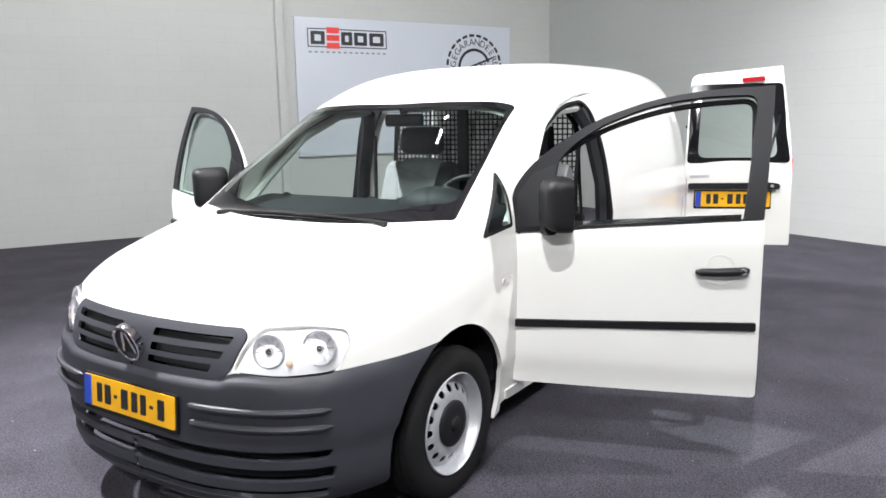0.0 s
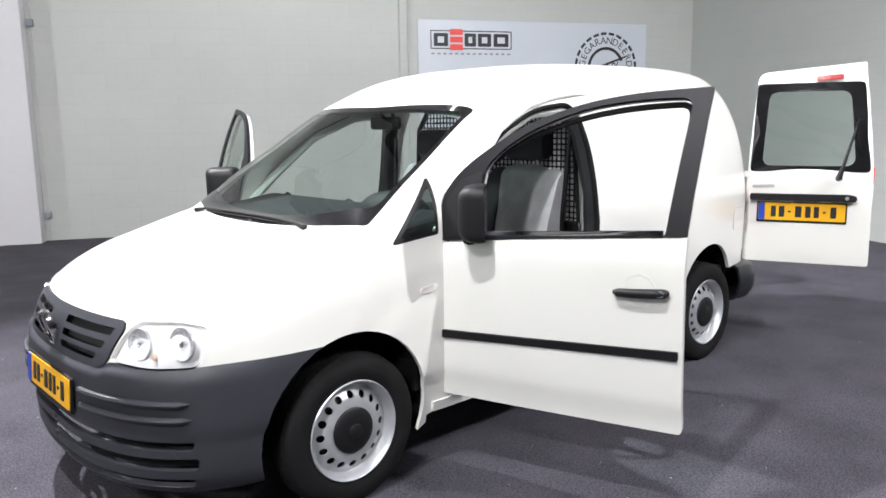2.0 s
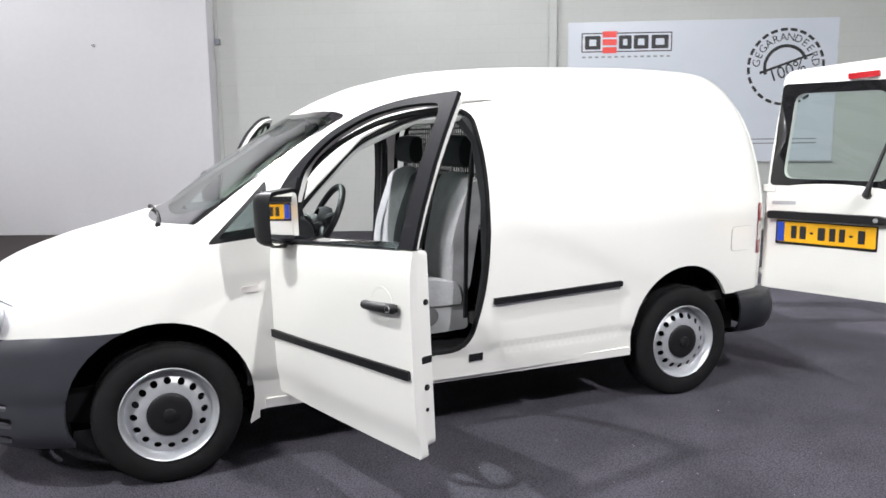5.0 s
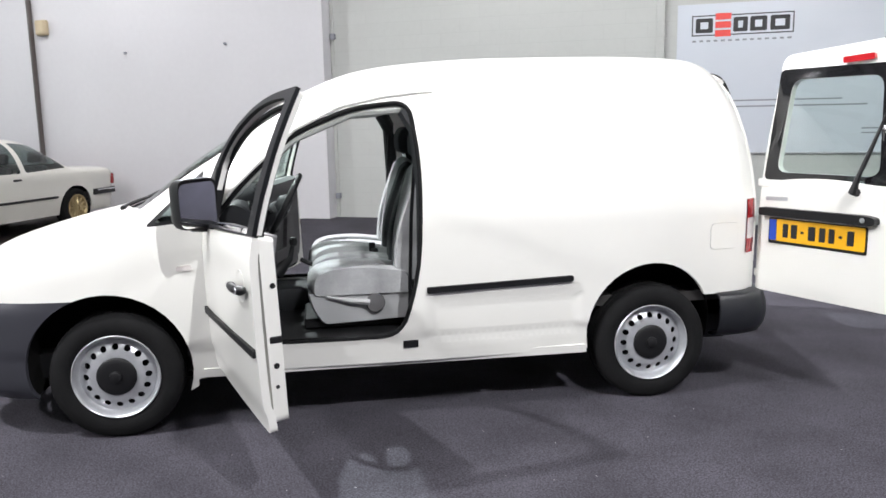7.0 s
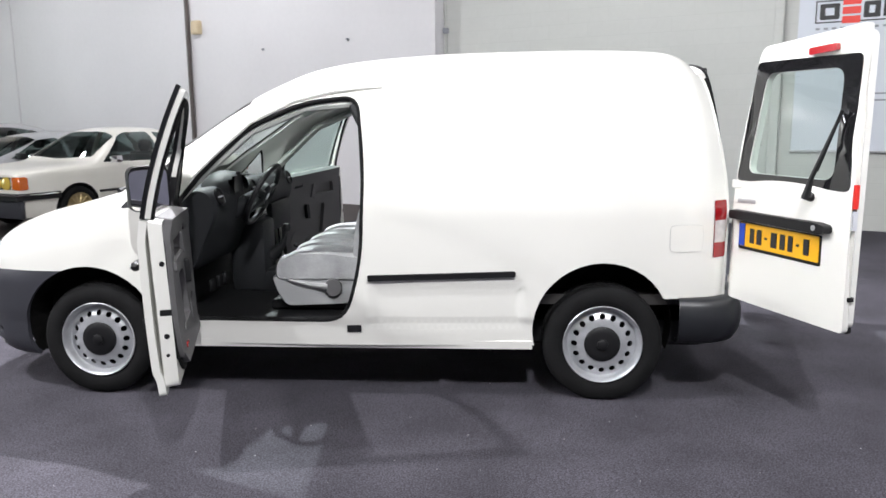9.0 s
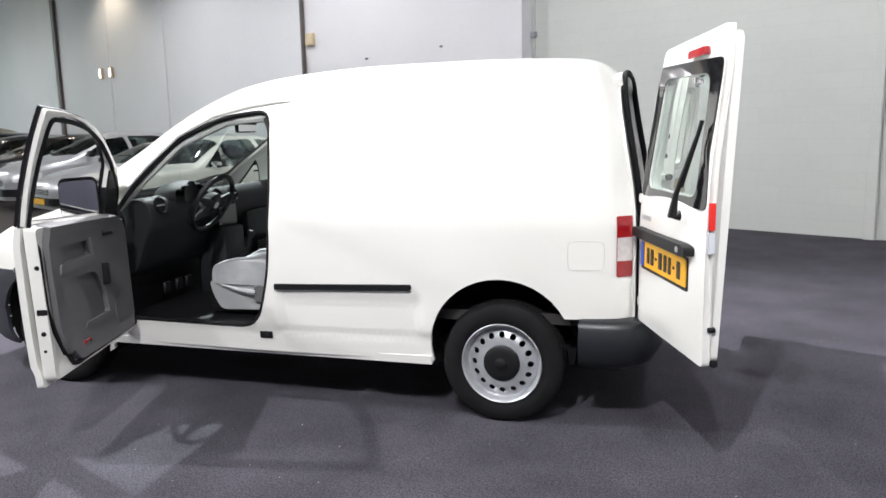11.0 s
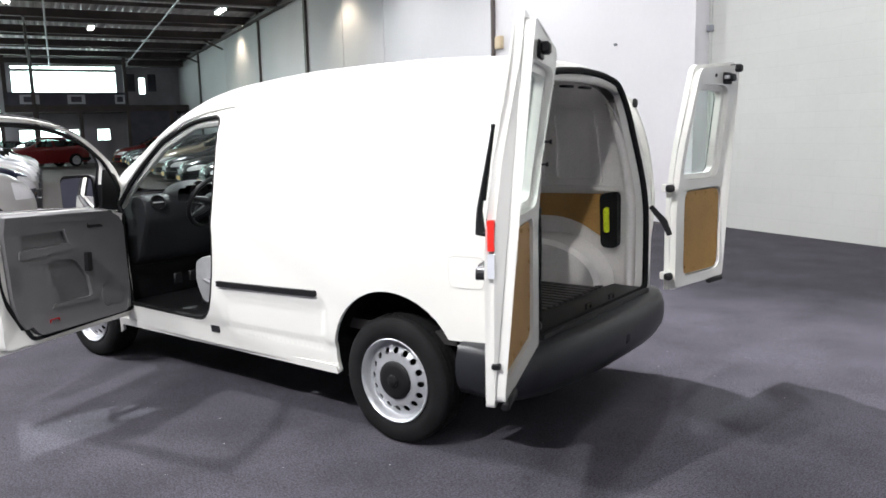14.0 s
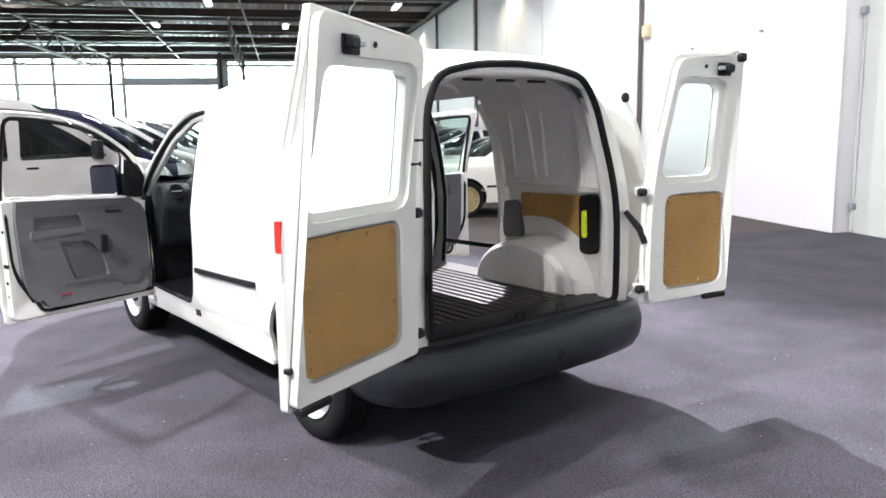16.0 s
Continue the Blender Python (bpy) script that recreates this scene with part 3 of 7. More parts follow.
HOOD = rounded([(-0.76, 0.0), (-0.745, 0.3), (-0.62, 0.62), (-0.4, 0.66), (0.10, 0.725), (0.03, 0.45), (-0.012, 0.25), (-0.022, 0.0)], [0, 0.2, 0.1, 0.2, 0.05, 0.1, 0.1, 0])
TAIL = rounded([(3.228, 0.755), (3.228, 1.045), (3.297, 1.045), (3.297, 0.755)], 0.01)
TAIL_MID = [(3.231, 0.832), (3.231, 0.944), (3.295, 0.944), (3.295, 0.832)]
FLAP = rounded([(3.006, 0.788), (3.006, 0.925), (3.172, 0.925), (3.172, 0.788)], 0.03)


def bump_top(y):
    return 0.657 + 0.021 * smoothstep(0.40, 0.47, y) + 0.012 * smoothstep(0.7, 0.83, y)


HEAD = rounded([(0.455, 0.68), (0.49, 0.784), (0.515, 0.818), (0.66, 0.829), (0.757, 0.814), (0.778, 0.767), (0.754, 0.676), (0.63, 0.669)], [0.02, 0.02, 0.03, 0.05, 0.03, 0.03, 0.03, 0.05])
GRILLE = rounded([(0.0, 0.648), (0.40, 0.648), (0.448, 0.675), (0.482, 0.785), (0.46, 0.812), (0.0, 0.812)], [0, 0.05, 0.02, 0.03, 0.03, 0])
SLOTS = [rounded([(y0, z - 0.024), (y1 - 0.01, z - 0.024), (y1, z), (y0, z)], 0.007) for y0, y1, z in ((0.09, 0.435, 0.785), (0.095, 0.415, 0.741), (0.09, 0.38, 0.699))]
LOW = [rounded([(0.0, z), (w, z), (w + 0.01, z + h), (0.0, z + h)], [0, 0.01, 0.01, 0]) for z, h, w in ((0.385, 0.035, 0.71), (0.31, 0.045, 0.71), (0.24, 0.035, 0.69))]

def flank_point(x, z, out=0.001):
    return lift(a_of(x), v_side(x, z), out)


van = thing("delivery_van", "white compact delivery van with grey bumpers, its doors standing open", "van")


def region_of(c):
    for name, loop in REGIONS:
        if inside(c, loop):
            return name
    x, v = x_of(c[0]), c[1]
    p = skin(x, v)
    if p.z < FLOORLINE + (0.10 * smoothstep(0.3, 0.45, x) if x < 1.5 else 0.10):
        return None
    if x < -0.1 and p.z < bump_top(-p.y):
        return "bumper"
    if x > 2.9 and p.z < 0.545:
        return None
    return "shell"


REGIONS = [("arch", on_side(ARCH_F)), ("arch", on_side(ARCH_R)), ("none", on_side(DOORWAY)), ("slide", on_side(SLIDE)), ("tail_clear", on_side(TAIL_MID, 0.05)), ("tail_red", on_side(TAIL, 0.05)), ("flap", on_side(FLAP)), ("quarter_glass", on_side(QUARTER_IN)), ("quarter", on_side(QUARTER)),
           ("screen", on_top(SCREEN_IN)), ("frit", on_top(SCREEN)), ("head", on_nose(HEAD))] + [("slot", on_nose(l)) for l in SLOTS + LOW] + [("grille", on_nose(GRILLE)), ("hood", on_top(HOOD))]
A1 = a_of(X1)
border = [(0.0, -0.5), (A1, -0.82), (A1, 0.75 * math.pi / 2), (0.0, 0.75 * math.pi / 2)]
bump_edge = [(a_of(x), v_side(x, z)) for x, z in [(nose_x(y, bump_top(y)), bump_top(y)) for y in np.linspace(0.0, 0.86, 200)]]
bump_edge += [(a_of(x), v_side(x, bump_top(0.87))) for x in np.linspace(-0.25, -0.09, 30)]
tail_edge = [(a_of(x), v_side(x, 0.545)) for x in np.linspace(2.98, 3.3, 12)]
sill_edge = [(a_of(x), v_side(x, 0.30)) for x in np.linspace(0.38, 2.35, 60)]
fields = [on_side([(x0, z0), (x1, z0), (x1, z1), (x0, z1)]) for x0, x1, z0, z1 in ((1.475, 2.30, 0.385, 0.66), (1.505, 2.27, 0.42, 0.63), (1.535, 2.24, 0.455, 0.60))]
loops = [fine(border, 0.03)] + fields + [l for _, l in REGIONS]
nose_foot = [(a, FLOORLINE - belt_line(x_of(a))) for a in np.linspace(0.0, a_of(0.30), 90)]
for line in (bump_edge, tail_edge, sill_edge, nose_foot):
    loops.append(line + line[::-1])
SHEET, FACES = cut_sheet(loops, lambda c: (region_of(c) or "none"), step=0.035)


def bumper_out(p):
    """How far the bumper stands out of the skin there."""
    top = bump_top(-p.y)
    return 0.024 * smoothstep(-0.12, -0.62, p.x) * smoothstep(top, top - 0.035, p.z) * (0.35 + 0.65 * smoothstep(0.20, 0.30, p.z)) - 0.03 * smoothstep(0.24, 0.18, p.z)


def skin_part(name, region, mat, label="", out=0.0, depth=0.0, parent=None, both=True):
    if region not in FACES:
        return None
    bm = bmesh.new()
    for side in (1, -1) if both is True else (both,):
        def place(p, side=side):
            q = lift(p[0], p[1], out(skin(x_of(p[0]), p[1])) if callable(out) else out)
            return Vector((q.x, q.y * side, q.z))
        from_sheet(SHEET, FACES[region] + (FACES["slide"] if region == "shell" and side > 0 else []), place, bm, flip=side < 0)
    bmesh.ops.remove_doubles(bm, verts=bm.verts, dist=0.0015)
    if depth:
        thick(bm, depth)
    return part(name, bm, mat, parent or van, label, angle=50)


skin_part("body_shell", "shell", M_PAINT, "white painted steel body", depth=0.02)
skin_part("hood", "hood", M_PAINT, depth=0.015)
skin_part("front_bumper", "bumper", M_PLASTIC, "dark grey moulded plastic bumper", out=bumper_out, depth=0.02)
skin_part("grille", "grille", M_PLASTIC, out=0.008)
skin_part("grille_opening", "slot", M_BLACK, out=-0.015)
skin_part("windscreen", "screen", M_GLASS)
skin_part("windscreen_seal", "frit", M_GLOSSBLACK)
for side in (1, -1):
    skin_part("quarter_seal", "quarter", M_BLACK, both=side)
    skin_part("quarter_window", "quarter_glass", M_GLASS, both=side)
    skin_part("fuel_flap", "flap", M_PAINT, out=0.003, both=side) if side > 0 else skin_part("body_patch", "flap", M_PAINT, both=side)
    skin_part("tail_light", "tail_red", M_RED, out=0.005, both=side)
    skin_part("reversing_light", "tail_clear", M_LENSWHITE, out=0.005, both=side)
    lamp_back = skin_part("headlight", "head", M_REFLECT, "clear headlight with two chrome reflectors", out=-0.022, both=side)
    skin_part("headlight_glass", "head", M_LENS, out=0.006, parent=lamp_back, both=side)
    for cy, cz, r in ((0.56, 0.752, 0.05), (0.705, 0.762, 0.052)):
        c = lift(a_of(nose_x(cy, cz)), v_side(nose_x(cy, cz), cz), -0.013)
        c.y *= side
        m = Matrix.Translation(c) @ Vector((-0.93, -0.3 * side, 0.15)).to_track_quat("Z", "Y").to_matrix().to_4x4()
        bowl = part("reflector", lathe([(r, 0.0), (r * 1.06, 0.004), (r * 1.06, -0.006), (r * 0.8, -0.012), (r * 0.45, -0.017), (0.002, -0.019)], 28, "Z", m=m), M_BOWL, lamp_back)
        for k in range(10):
            a = 2 * math.pi * k / 10
            part("facet_line", tube([m @ Vector((r * 0.42 * math.cos(a), r * 0.42 * math.sin(a), -0.0155)), m @ Vector((r * 0.98 * math.cos(a + 0.12), r * 0.98 * math.sin(a + 0.12), -0.004))], 0.0013, 4), M_CHROME, bowl)
        part("lamp_ring", lathe([(r * 1.06, 0.0), (r * 1.13, 0.005), (r * 1.17, -0.004)], 28, "Z", m=m), M_STEEL, lamp_back)
        part("bulb", lathe([(0.001, 0.006), (0.011, 0.004), (0.014, -0.01), (0.012, -0.03)], 16, "Z", m=m), M_CHROME, lamp_back)
    cy, cz = 0.634, 0.715
    c = lift(a_of(nose_x(cy, cz)), v_side(nose_x(cy, cz), cz), -0.012)
    c.y *= side
    m = Matrix.Translation(c) @ Vector((-0.93, -0.3 * side, 0.15)).to_track_quat("Z", "Y").to_matrix().to_4x4()
    part("indicator_bulb", lathe([(0.013, 0.0), (0.011, 0.006), (0.001, 0.009)], 20, "Z", m=m), M_AMBER_PALE, lamp_back)

part("flap_seam", tube([flank_point(x, z) for x, z in fine(FLAP, 0.02)], 0.0016, 6, closed=True), M_SEAM, van)

# sliding door of the far side, run back along the flank
bm = from_sheet(SHEET, FACES["slide"], lambda p: Vector((1, -1, 1)) * lift(p[0], p[1], 0.0) + Vector((0.93, 0.10 + 0.07 * smoothstep(1.8, 2.3, x_of(p[0])), 0.0)), flip=True)
slider = part("sliding_door", thick(bm, 0.035), M_PAINT, van, "white sliding door pushed back along the flank", angle=50)
part("door_stop", lathe([(0.028, 0.0), (0.026, 0.012), (0.001, 0.014)], 16, "X", m=pose(3.125, 0.90, 1.60)), M_BLACK, slider)
edge = [Vector((1, -1, 1)) * lift(a_of(x), v_side(x, z), -0.02) for x, z in fine(SLIDE, 0.05)]
part("doorway_seal", tube(edge, 0.014, 8, closed=True), M_RUBBER, van, "black rubber seal round the sliding doorway")

for side in (1, -1):
    for z in (0.563, 0.505):
        run = []
        for y in np.linspace(0.30, 0.73, 20):
            x = nose_x(y, z)
            p = lift(a_of(x), v_side(x, z), 0.03 + 0.006 * smoothstep(0.30, 0.33, y) * smoothstep(0.73, 0.70, y))
            run.append((p.x, p.y * side, p.z))
        part("bumper_rib", tube(run, [0.002] + [0.012] * 18 + [0.002], 8), M_PLASTIC, van)

# ---- wheels ----
def wheel_mesh_parts():
    w = thing("wheel", "black tyre on a silver steel wheel with a dark centre cap", "wheel")
    prof = [(0.195, -0.085), (0.215, -0.092), (0.225, -0.0965), (0.25, -0.098), (0.258, -0.0965), (0.285, -0.094), (0.297, -0.083), (0.302, -0.076)]
    prof += [(0.3035, -0.070), (0.3045, -0.046), (0.2975, -0.0455), (0.2975, -0.0395), (0.305, -0.039), (0.3055, -0.018), (0.2985, -0.0175), (0.2985, -0.0115), (0.3055, -0.011)]
    prof += [(r, -h) for r, h in prof[::-1]]
    tyre = part("tyre", lathe(prof, 72), M_RUBBER, w)
    block = bmesh.new()
    for k in range(64):  # shoulder blocks of the tread
        t = 2 * math.pi * k / 64
        for h0, h1, lean in ((-0.080, -0.050, 0.02), (-0.036, -0.021, -0.02), (0.021, 0.036, 0.02), (0.050, 0.080, -0.02)):
            c0, c1 = t - 0.030, t + 0.030
            vs = []
            for r in (0.296, 0.309 if abs(h0 + h1) < 0.11 else 0.3075):
                for h, sh, dr in ((h0, lean, 0.007 if h0 < -0.07 else 0.0), (h1, -lean, 0.007 if h1 > 0.07 else 0.0)):
                    for c in (c0, c1):
                        vs.append(block.verts.new(((r - dr) * math.cos(c + sh), h, (r - dr) * math.sin(c + sh))))
            for f in ((0, 1, 3, 2), (4, 5, 7, 6), (0, 1, 5, 4), (2, 3, 7, 6), (0, 2, 6, 4), (1, 3, 7, 5)):
                block.faces.new([vs[i] for i in f])
    tagged(part("tread", block, M_RUBBER, tyre, smooth=False), kind="stuff")
    rim = [(0.196, -0.083), (0.203, -0.092), (0.199, -0.097), (0.191, -0.091), (0.186, -0.07), (0.181, -0.055), (0.176, -0.05)]
    part("rim", lathe(rim, 64), M_STEEL, w)
    holes = [[(0.142 * math.cos(t) + 0.0155 * math.cos(a), 0.142 * math.sin(t) + 0.0155 * math.sin(a)) for a in np.linspace(0, 2 * math.pi, 11)[:-1]] for t in np.linspace(0, 2 * math.pi, 17)[:-1]]
    ring = lambda r, n=48: [(r * math.cos(a), r * math.sin(a)) for a in np.linspace(0, 2 * math.pi, n + 1)[:-1]]
    dish = lambda u, v, d: (u, -0.05 - 0.028 * smoothstep(0.178, 0.12, math.hypot(u, v)) + d, v)
    part("disc", slab(ring(0.178), [*holes, ring(0.07, 32)], dish, 0.006, step=0.03), M_STEEL, w)
    part("centre_cap", lathe([(0.092, -0.074), (0.092, -0.086), (0.085, -0.092), (0.06, -0.094), (0.03, -0.096), (0.028, -0.104), (0.02, -0.108), (0.001, -0.109)], 40), M_BLACK, w, "dark plastic centre cap")
    part("inner_drum", lathe([(0.17, -0.03), (0.17, 0.05), (0.05, 0.06)], 32), M_BLACK, w)
    return w


w0 = wheel_mesh_parts()
w0.name = "wheel"
w0.parent = None
WHEELS = [(0.0, -0.735, 0.0), (2.682, -0.735, 0.0), (0.0, 0.735, 180.0), (2.682, 0.735, 180.0)]
w0.matrix_world = pose(WHEELS[0][0], WHEELS[0][1], 0.309)
copies = [w0] + [copy_thing(w0, pose(x, y, 0.309, 0, 0, r)) for x, y, r in WHEELS[1:]]
for w in copies:
    m = w.matrix_basis.copy()
    w.parent = van
    w.matrix_basis = m
    w["category"] = ""
    del w["category"]
# ---- plates ----
def number_plate(parent, m, w=0.52, h=0.115):
    """A yellow plate with a blue end; its characters are plain bars."""
    pl = part("number_plate", slab(rounded([(-w / 2, 0), (w / 2, 0), (w / 2, h), (-w / 2, h)], 0.008), [], lambda u, v, d: m @ Vector((u, d, v)), 0.006), M_YELLOW, parent, "yellow number plate in a black frame", smooth=False)
    fr = rounded([(-w / 2 - 0.008, -0.016), (w / 2 + 0.008, -0.016), (w / 2 + 0.008, h + 0.006), (-w / 2 - 0.008, h + 0.006)], 0.01)
    part("plate_frame", slab(fr, [], lambda u, v, d: m @ Vector((u, 0.004 + d, v)), 0.01), M_BLACK, pl, smooth=False)
    part("blue_end", box(-w / 2 + 0.002, -w / 2 + 0.042, -0.0035, 0.0, 0.002, h - 0.002, m=m), M_BLUE, pl, smooth=False)
    for x, bw in ((-0.165, 0.03), (-0.115, 0.034), (-0.068, 0.018), (-0.015, 0.038), (0.042, 0.032), (0.092, 0.03), (0.138, 0.018), (0.19, 0.034)):
        hh = 0.012 if bw < 0.02 else 0.072
        part("character_bar", box(x - bw / 2, x + bw / 2, -0.0035, 0.0, h / 2 - hh / 2, h / 2 + hh / 2, 0.003, 1, m=m), M_INK, pl, smooth=False)
    return pl


# nose: the plate stands on the bumper
number_plate(van, pose(-0.868, 0, 0.468, -4, 0, -90))
BM = pose(-0.835, 0, 0.732, 16, 0, -90)
badge = part("badge", lathe([(0.058, -0.004), (0.058, -0.016), (0.062, -0.02), (0.069, -0.018), (0.072, -0.006), (0.072, 0.01)], 40, "Y", m=BM), M_CHROME, van, "round chrome badge")
part("badge_plate", lathe([(0.001, -0.006), (0.06, -0.006), (0.06, 0.01)], 32, "Y", m=BM), M_BLACK, badge)
for x, tilt in ((-0.022, 18), (0.022, -18)):
    part("badge_bar", box(x - 0.006, x + 0.006, -0.014, -0.004, -0.045, 0.045, 0.003, 1, m=BM @ pose(0, 0, 0, 0, tilt, 0)), M_CHROME, badge)

# ---- front doors: cut from the same skin, swung open about their hinges ----
BELT = [(0.435, 1.005), (0.80, 1.04), (1.30, 1.075), (1.49, 1.085)]
WINDOW = rounded([(0.60, 1.045), (0.628, 1.316), (0.692, 1.382), (0.795, 1.453), (1.0, 1.535), (1.22, 1.566), (1.412, 1.568), (1.358, 1.085)], [0.01, 0.03, 0.04, 0.08, 0.12, 0.12, 0.05, 0.015], 6)
WINDOW_BACK = rounded([(0.596, 1.045), (0.624, 1.318), (0.689, 1.386), (0.793, 1.458), (1.0, 1.540), (1.22, 1.571), (1.417, 1.573), (1.363, 1.085)], [0.01, 0.03, 0.04, 0.08, 0.12, 0.12, 0.05, 0.015], 6)
FRAME = rounded([(0.437, 1.012), (0.437, 1.19), (0.50, 1.285), (0.60, 1.367), (0.775, 1.478), (1.0, 1.557), (1.21, 1.59), (1.475, 1.604), (1.433, 1.086), (0.80, 1.046)], [0.005, 0.04, 0.08, 0.1, 0.15, 0.15, 0.15, 0.008, 0.005, 0], 6)
FRAME_BACK = rounded([(0.446, 1.02), (0.446, 1.185), (0.503, 1.28), (0.603, 1.362), (0.778, 1.473), (1.003, 1.553), (1.21, 1.586), (1.466, 1.599), (1.416, 1.09), (0.80, 1.05)], [0.005, 0.04, 0.08, 0.1, 0.15, 0.15, 0.15, 0.02, 0.005, 0], 6)
door_loop = on_side(DOOR)


def belt_z(x):
    return float(np.interp(x, [p[0] for p in BELT], [p[1] for p in BELT]))


def door_region(c):
    if not inside(c, door_loop):
        return None
    x = x_of(c[0])
    return None if skin(x, c[1]).z > belt_z(x) - 0.002 else "panel"


belt_edge = [(a_of(x), v_side(x, belt_z(x))) for x in np.linspace(0.44, 1.485, 50)]
DSHEET, DFACES = cut_sheet([door_loop] + [belt_edge + belt_edge[::-1]], door_region, step=0.04)
HINGE = Vector((0.44, -0.862, 0.0))
SWING = 71.0


def front_door(side, glass_up):
    """side 1: the driver's, -1: the other."""
    turn = Matrix.Translation(Vector((HINGE.x, (HINGE.y + 0.017) * side, 0))) @ Matrix.Rotation(radians(-SWING * side), 4, "Z")
    ob = new("front_door")
    ob.parent = van
    ob.matrix_basis = turn
    tagged(ob, "white front door swung open, with a black window frame and grey inner trim")

    def local(p):
        return Vector((p.x - HINGE.x, (p.y - HINGE.y) * side, p.z))

    def sheet(region, out=0.0):
        return from_sheet(DSHEET, DFACES[region], lambda p: local(lift(p[0], p[1], out)), flip=side < 0)

    def at(x, z, out=0.0):
        """A point on the door's outer face, out from it; the window frame leans in above the belt."""
        if z <= 1.0:
            return local(lift(a_of(x), v_side(x, z), out))
        t = z - 1.0
        low = lift(a_of(max(x, 0.45)), v_side(max(x, 0.45), 1.0), 0.0)
        nrm = Vector((0, -1.0, 0.15 + 0.54 * t)).normalized()
        return local(Vector((x, low.y + 0.15 * t + 0.27 * t * t, z)) + nrm * out)

    part("door_panel", thick(sheet("panel"), 0.03), M_PAINT, ob, angle=50)
    lie = lambda d0: (lambda u, v, d: at(u, v, d0 - d))
    part("window_frame", slab(fine(FRAME, 0.05), [fine(WINDOW, 0.05)], lie(0.001), 0.017, 0.06), M_FRAMEBLACK, ob, "satin black window frame", angle=50)
    part("frame_back", slab(fine(FRAME_BACK, 0.05), [fine(WINDOW_BACK, 0.05)], lie(-0.0165), 0.022, 0.06), M_PAINT, ob, "white painted back of the window frame", angle=50)
    if glass_up:
        pane = slab(fine(WINDOW, 0.06), [], lie(-0.006), 0.004, 0.08)
        part("window_glass", pane, M_GLASS, ob)
    else:
        part("glass_edge", slab(rounded([(0.61, 1.035), (0.61, 1.062), (1.35, 1.106), (1.35, 1.078)], 0.004), [], lie(-0.008), 0.005, 0.1), M_CHROME, ob, "bright edge of the lowered window")
    # inner shell, trim board with armrest, pocket and loudspeaker
    edge = rounded([(0.50, 0.40), (0.49, 0.98), (0.60, 1.05), (1.345, 1.086), (1.35, 0.95), (1.335, 0.55), (1.25, 0.41)], [0.1, 0.05, 0.05, 0.03, 0.12, 0.16, 0.12], 6)
    shell_edge = rounded([(0.455, 0.375), (0.455, 1.01), (0.60, 1.055), (1.412, 1.09), (1.415, 0.375)], [0.03, 0.02, 0.02, 0.02, 0.03], 3)

    def lay(depth, bulge=0.0):
        return lambda u, v, d: at(u, v, -depth - d - bulge * smoothstep(0.0, 0.25, v - 0.36) * smoothstep(1.12, 0.95, v))

    part("inner_shell", slab(shell_edge, [], lay(0.028), 0.055, 0.12), M_PAINT, ob, "white painted door shell")
    grip = rounded([(0.93, 0.885), (0.95, 0.955), (1.24, 0.965), (1.25, 0.885)], 0.02, 4)
    pocket = rounded([(0.79, 0.545), (0.81, 0.66), (0.90, 0.79), (1.10, 0.80), (1.03, 0.555)], [0.03, 0.03, 0.05, 0.02, 0.03], 4)
    part("door_trim", slab(edge, [grip, pocket], lay(0.084), 0.032, 0.1), M_TRIM, ob, "grey moulded plastic trim")
    part("trim_back", slab(rounded([(0.76, 0.52), (0.76, 0.98), (1.28, 0.98), (1.28, 0.52)], 0.03), [], lay(0.0835), 0.004, 0.1), M_TRIM, ob)
    part("trim_top", slab(rounded([(0.55, 1.0), (0.60, 1.058), (1.345, 1.094), (1.345, 1.05)], 0.01), [], lay(0.05), 0.066, 0.1), M_TRIM, ob)
    part("armrest", slab(rounded([(0.93, 0.845), (0.92, 0.88), (1.27, 0.884), (1.28, 0.835)], 0.015), [], lay(0.112), 0.014, 0.1), M_TRIM, ob)
    part("pocket_lip", slab(rounded([(0.77, 0.52), (0.78, 0.55), (1.08, 0.56), (1.10, 0.535)], 0.012), [], lay(0.112), 0.009, 0.1), M_TRIM, ob)
    part("switch_plate", slab(rounded([(0.66, 0.945), (0.67, 0.985), (0.78, 0.99), (0.78, 0.95)], 0.01), [], lay(0.112), 0.01), M_BLACK, ob)
    part("window_winder", slab(rounded([(0.80, 0.70), (0.79, 0.81), (0.825, 0.815), (0.835, 0.70)], 0.012), [], lay(0.112), 0.03), M_BLACK, ob)
    part("door_pull", slab(rounded([(0.885, 0.86), (0.93, 0.965), (0.965, 0.965), (0.925, 0.86)], 0.01), [], lay(0.112), 0.018), M_TRIM, ob)
    ring = [(0.645 + 0.085 * math.cos(a), 0.53 + 0.085 * math.sin(a)) for a in np.linspace(0, 2 * math.pi, 25)[:-1]]
    part("loudspeaker", slab(ring, [], lay(0.108), 0.012, 0.05), M_TRIM, ob)
    part("reflector", slab(rounded([(1.06, 0.445), (1.07, 0.475), (1.13, 0.475), (1.13, 0.445)], 0.01), [], lay(0.1165), 0.006), M_RED, ob, "small red reflector")
    run = rounded([(0.462, 0.40), (0.462, 1.0), (0.475, 1.17), (0.62, 1.335), (0.79, 1.445), (1.01, 1.522), (1.21, 1.553), (1.405, 1.562), (1.392, 1.0), (1.385, 0.66), (1.30, 0.50), (1.25, 0.395)], [0.05, 0.03, 0.04, 0.06, 0.1, 0.1, 0.1, 0.05, 0.3, 0.12, 0.12, 0.06], 6)
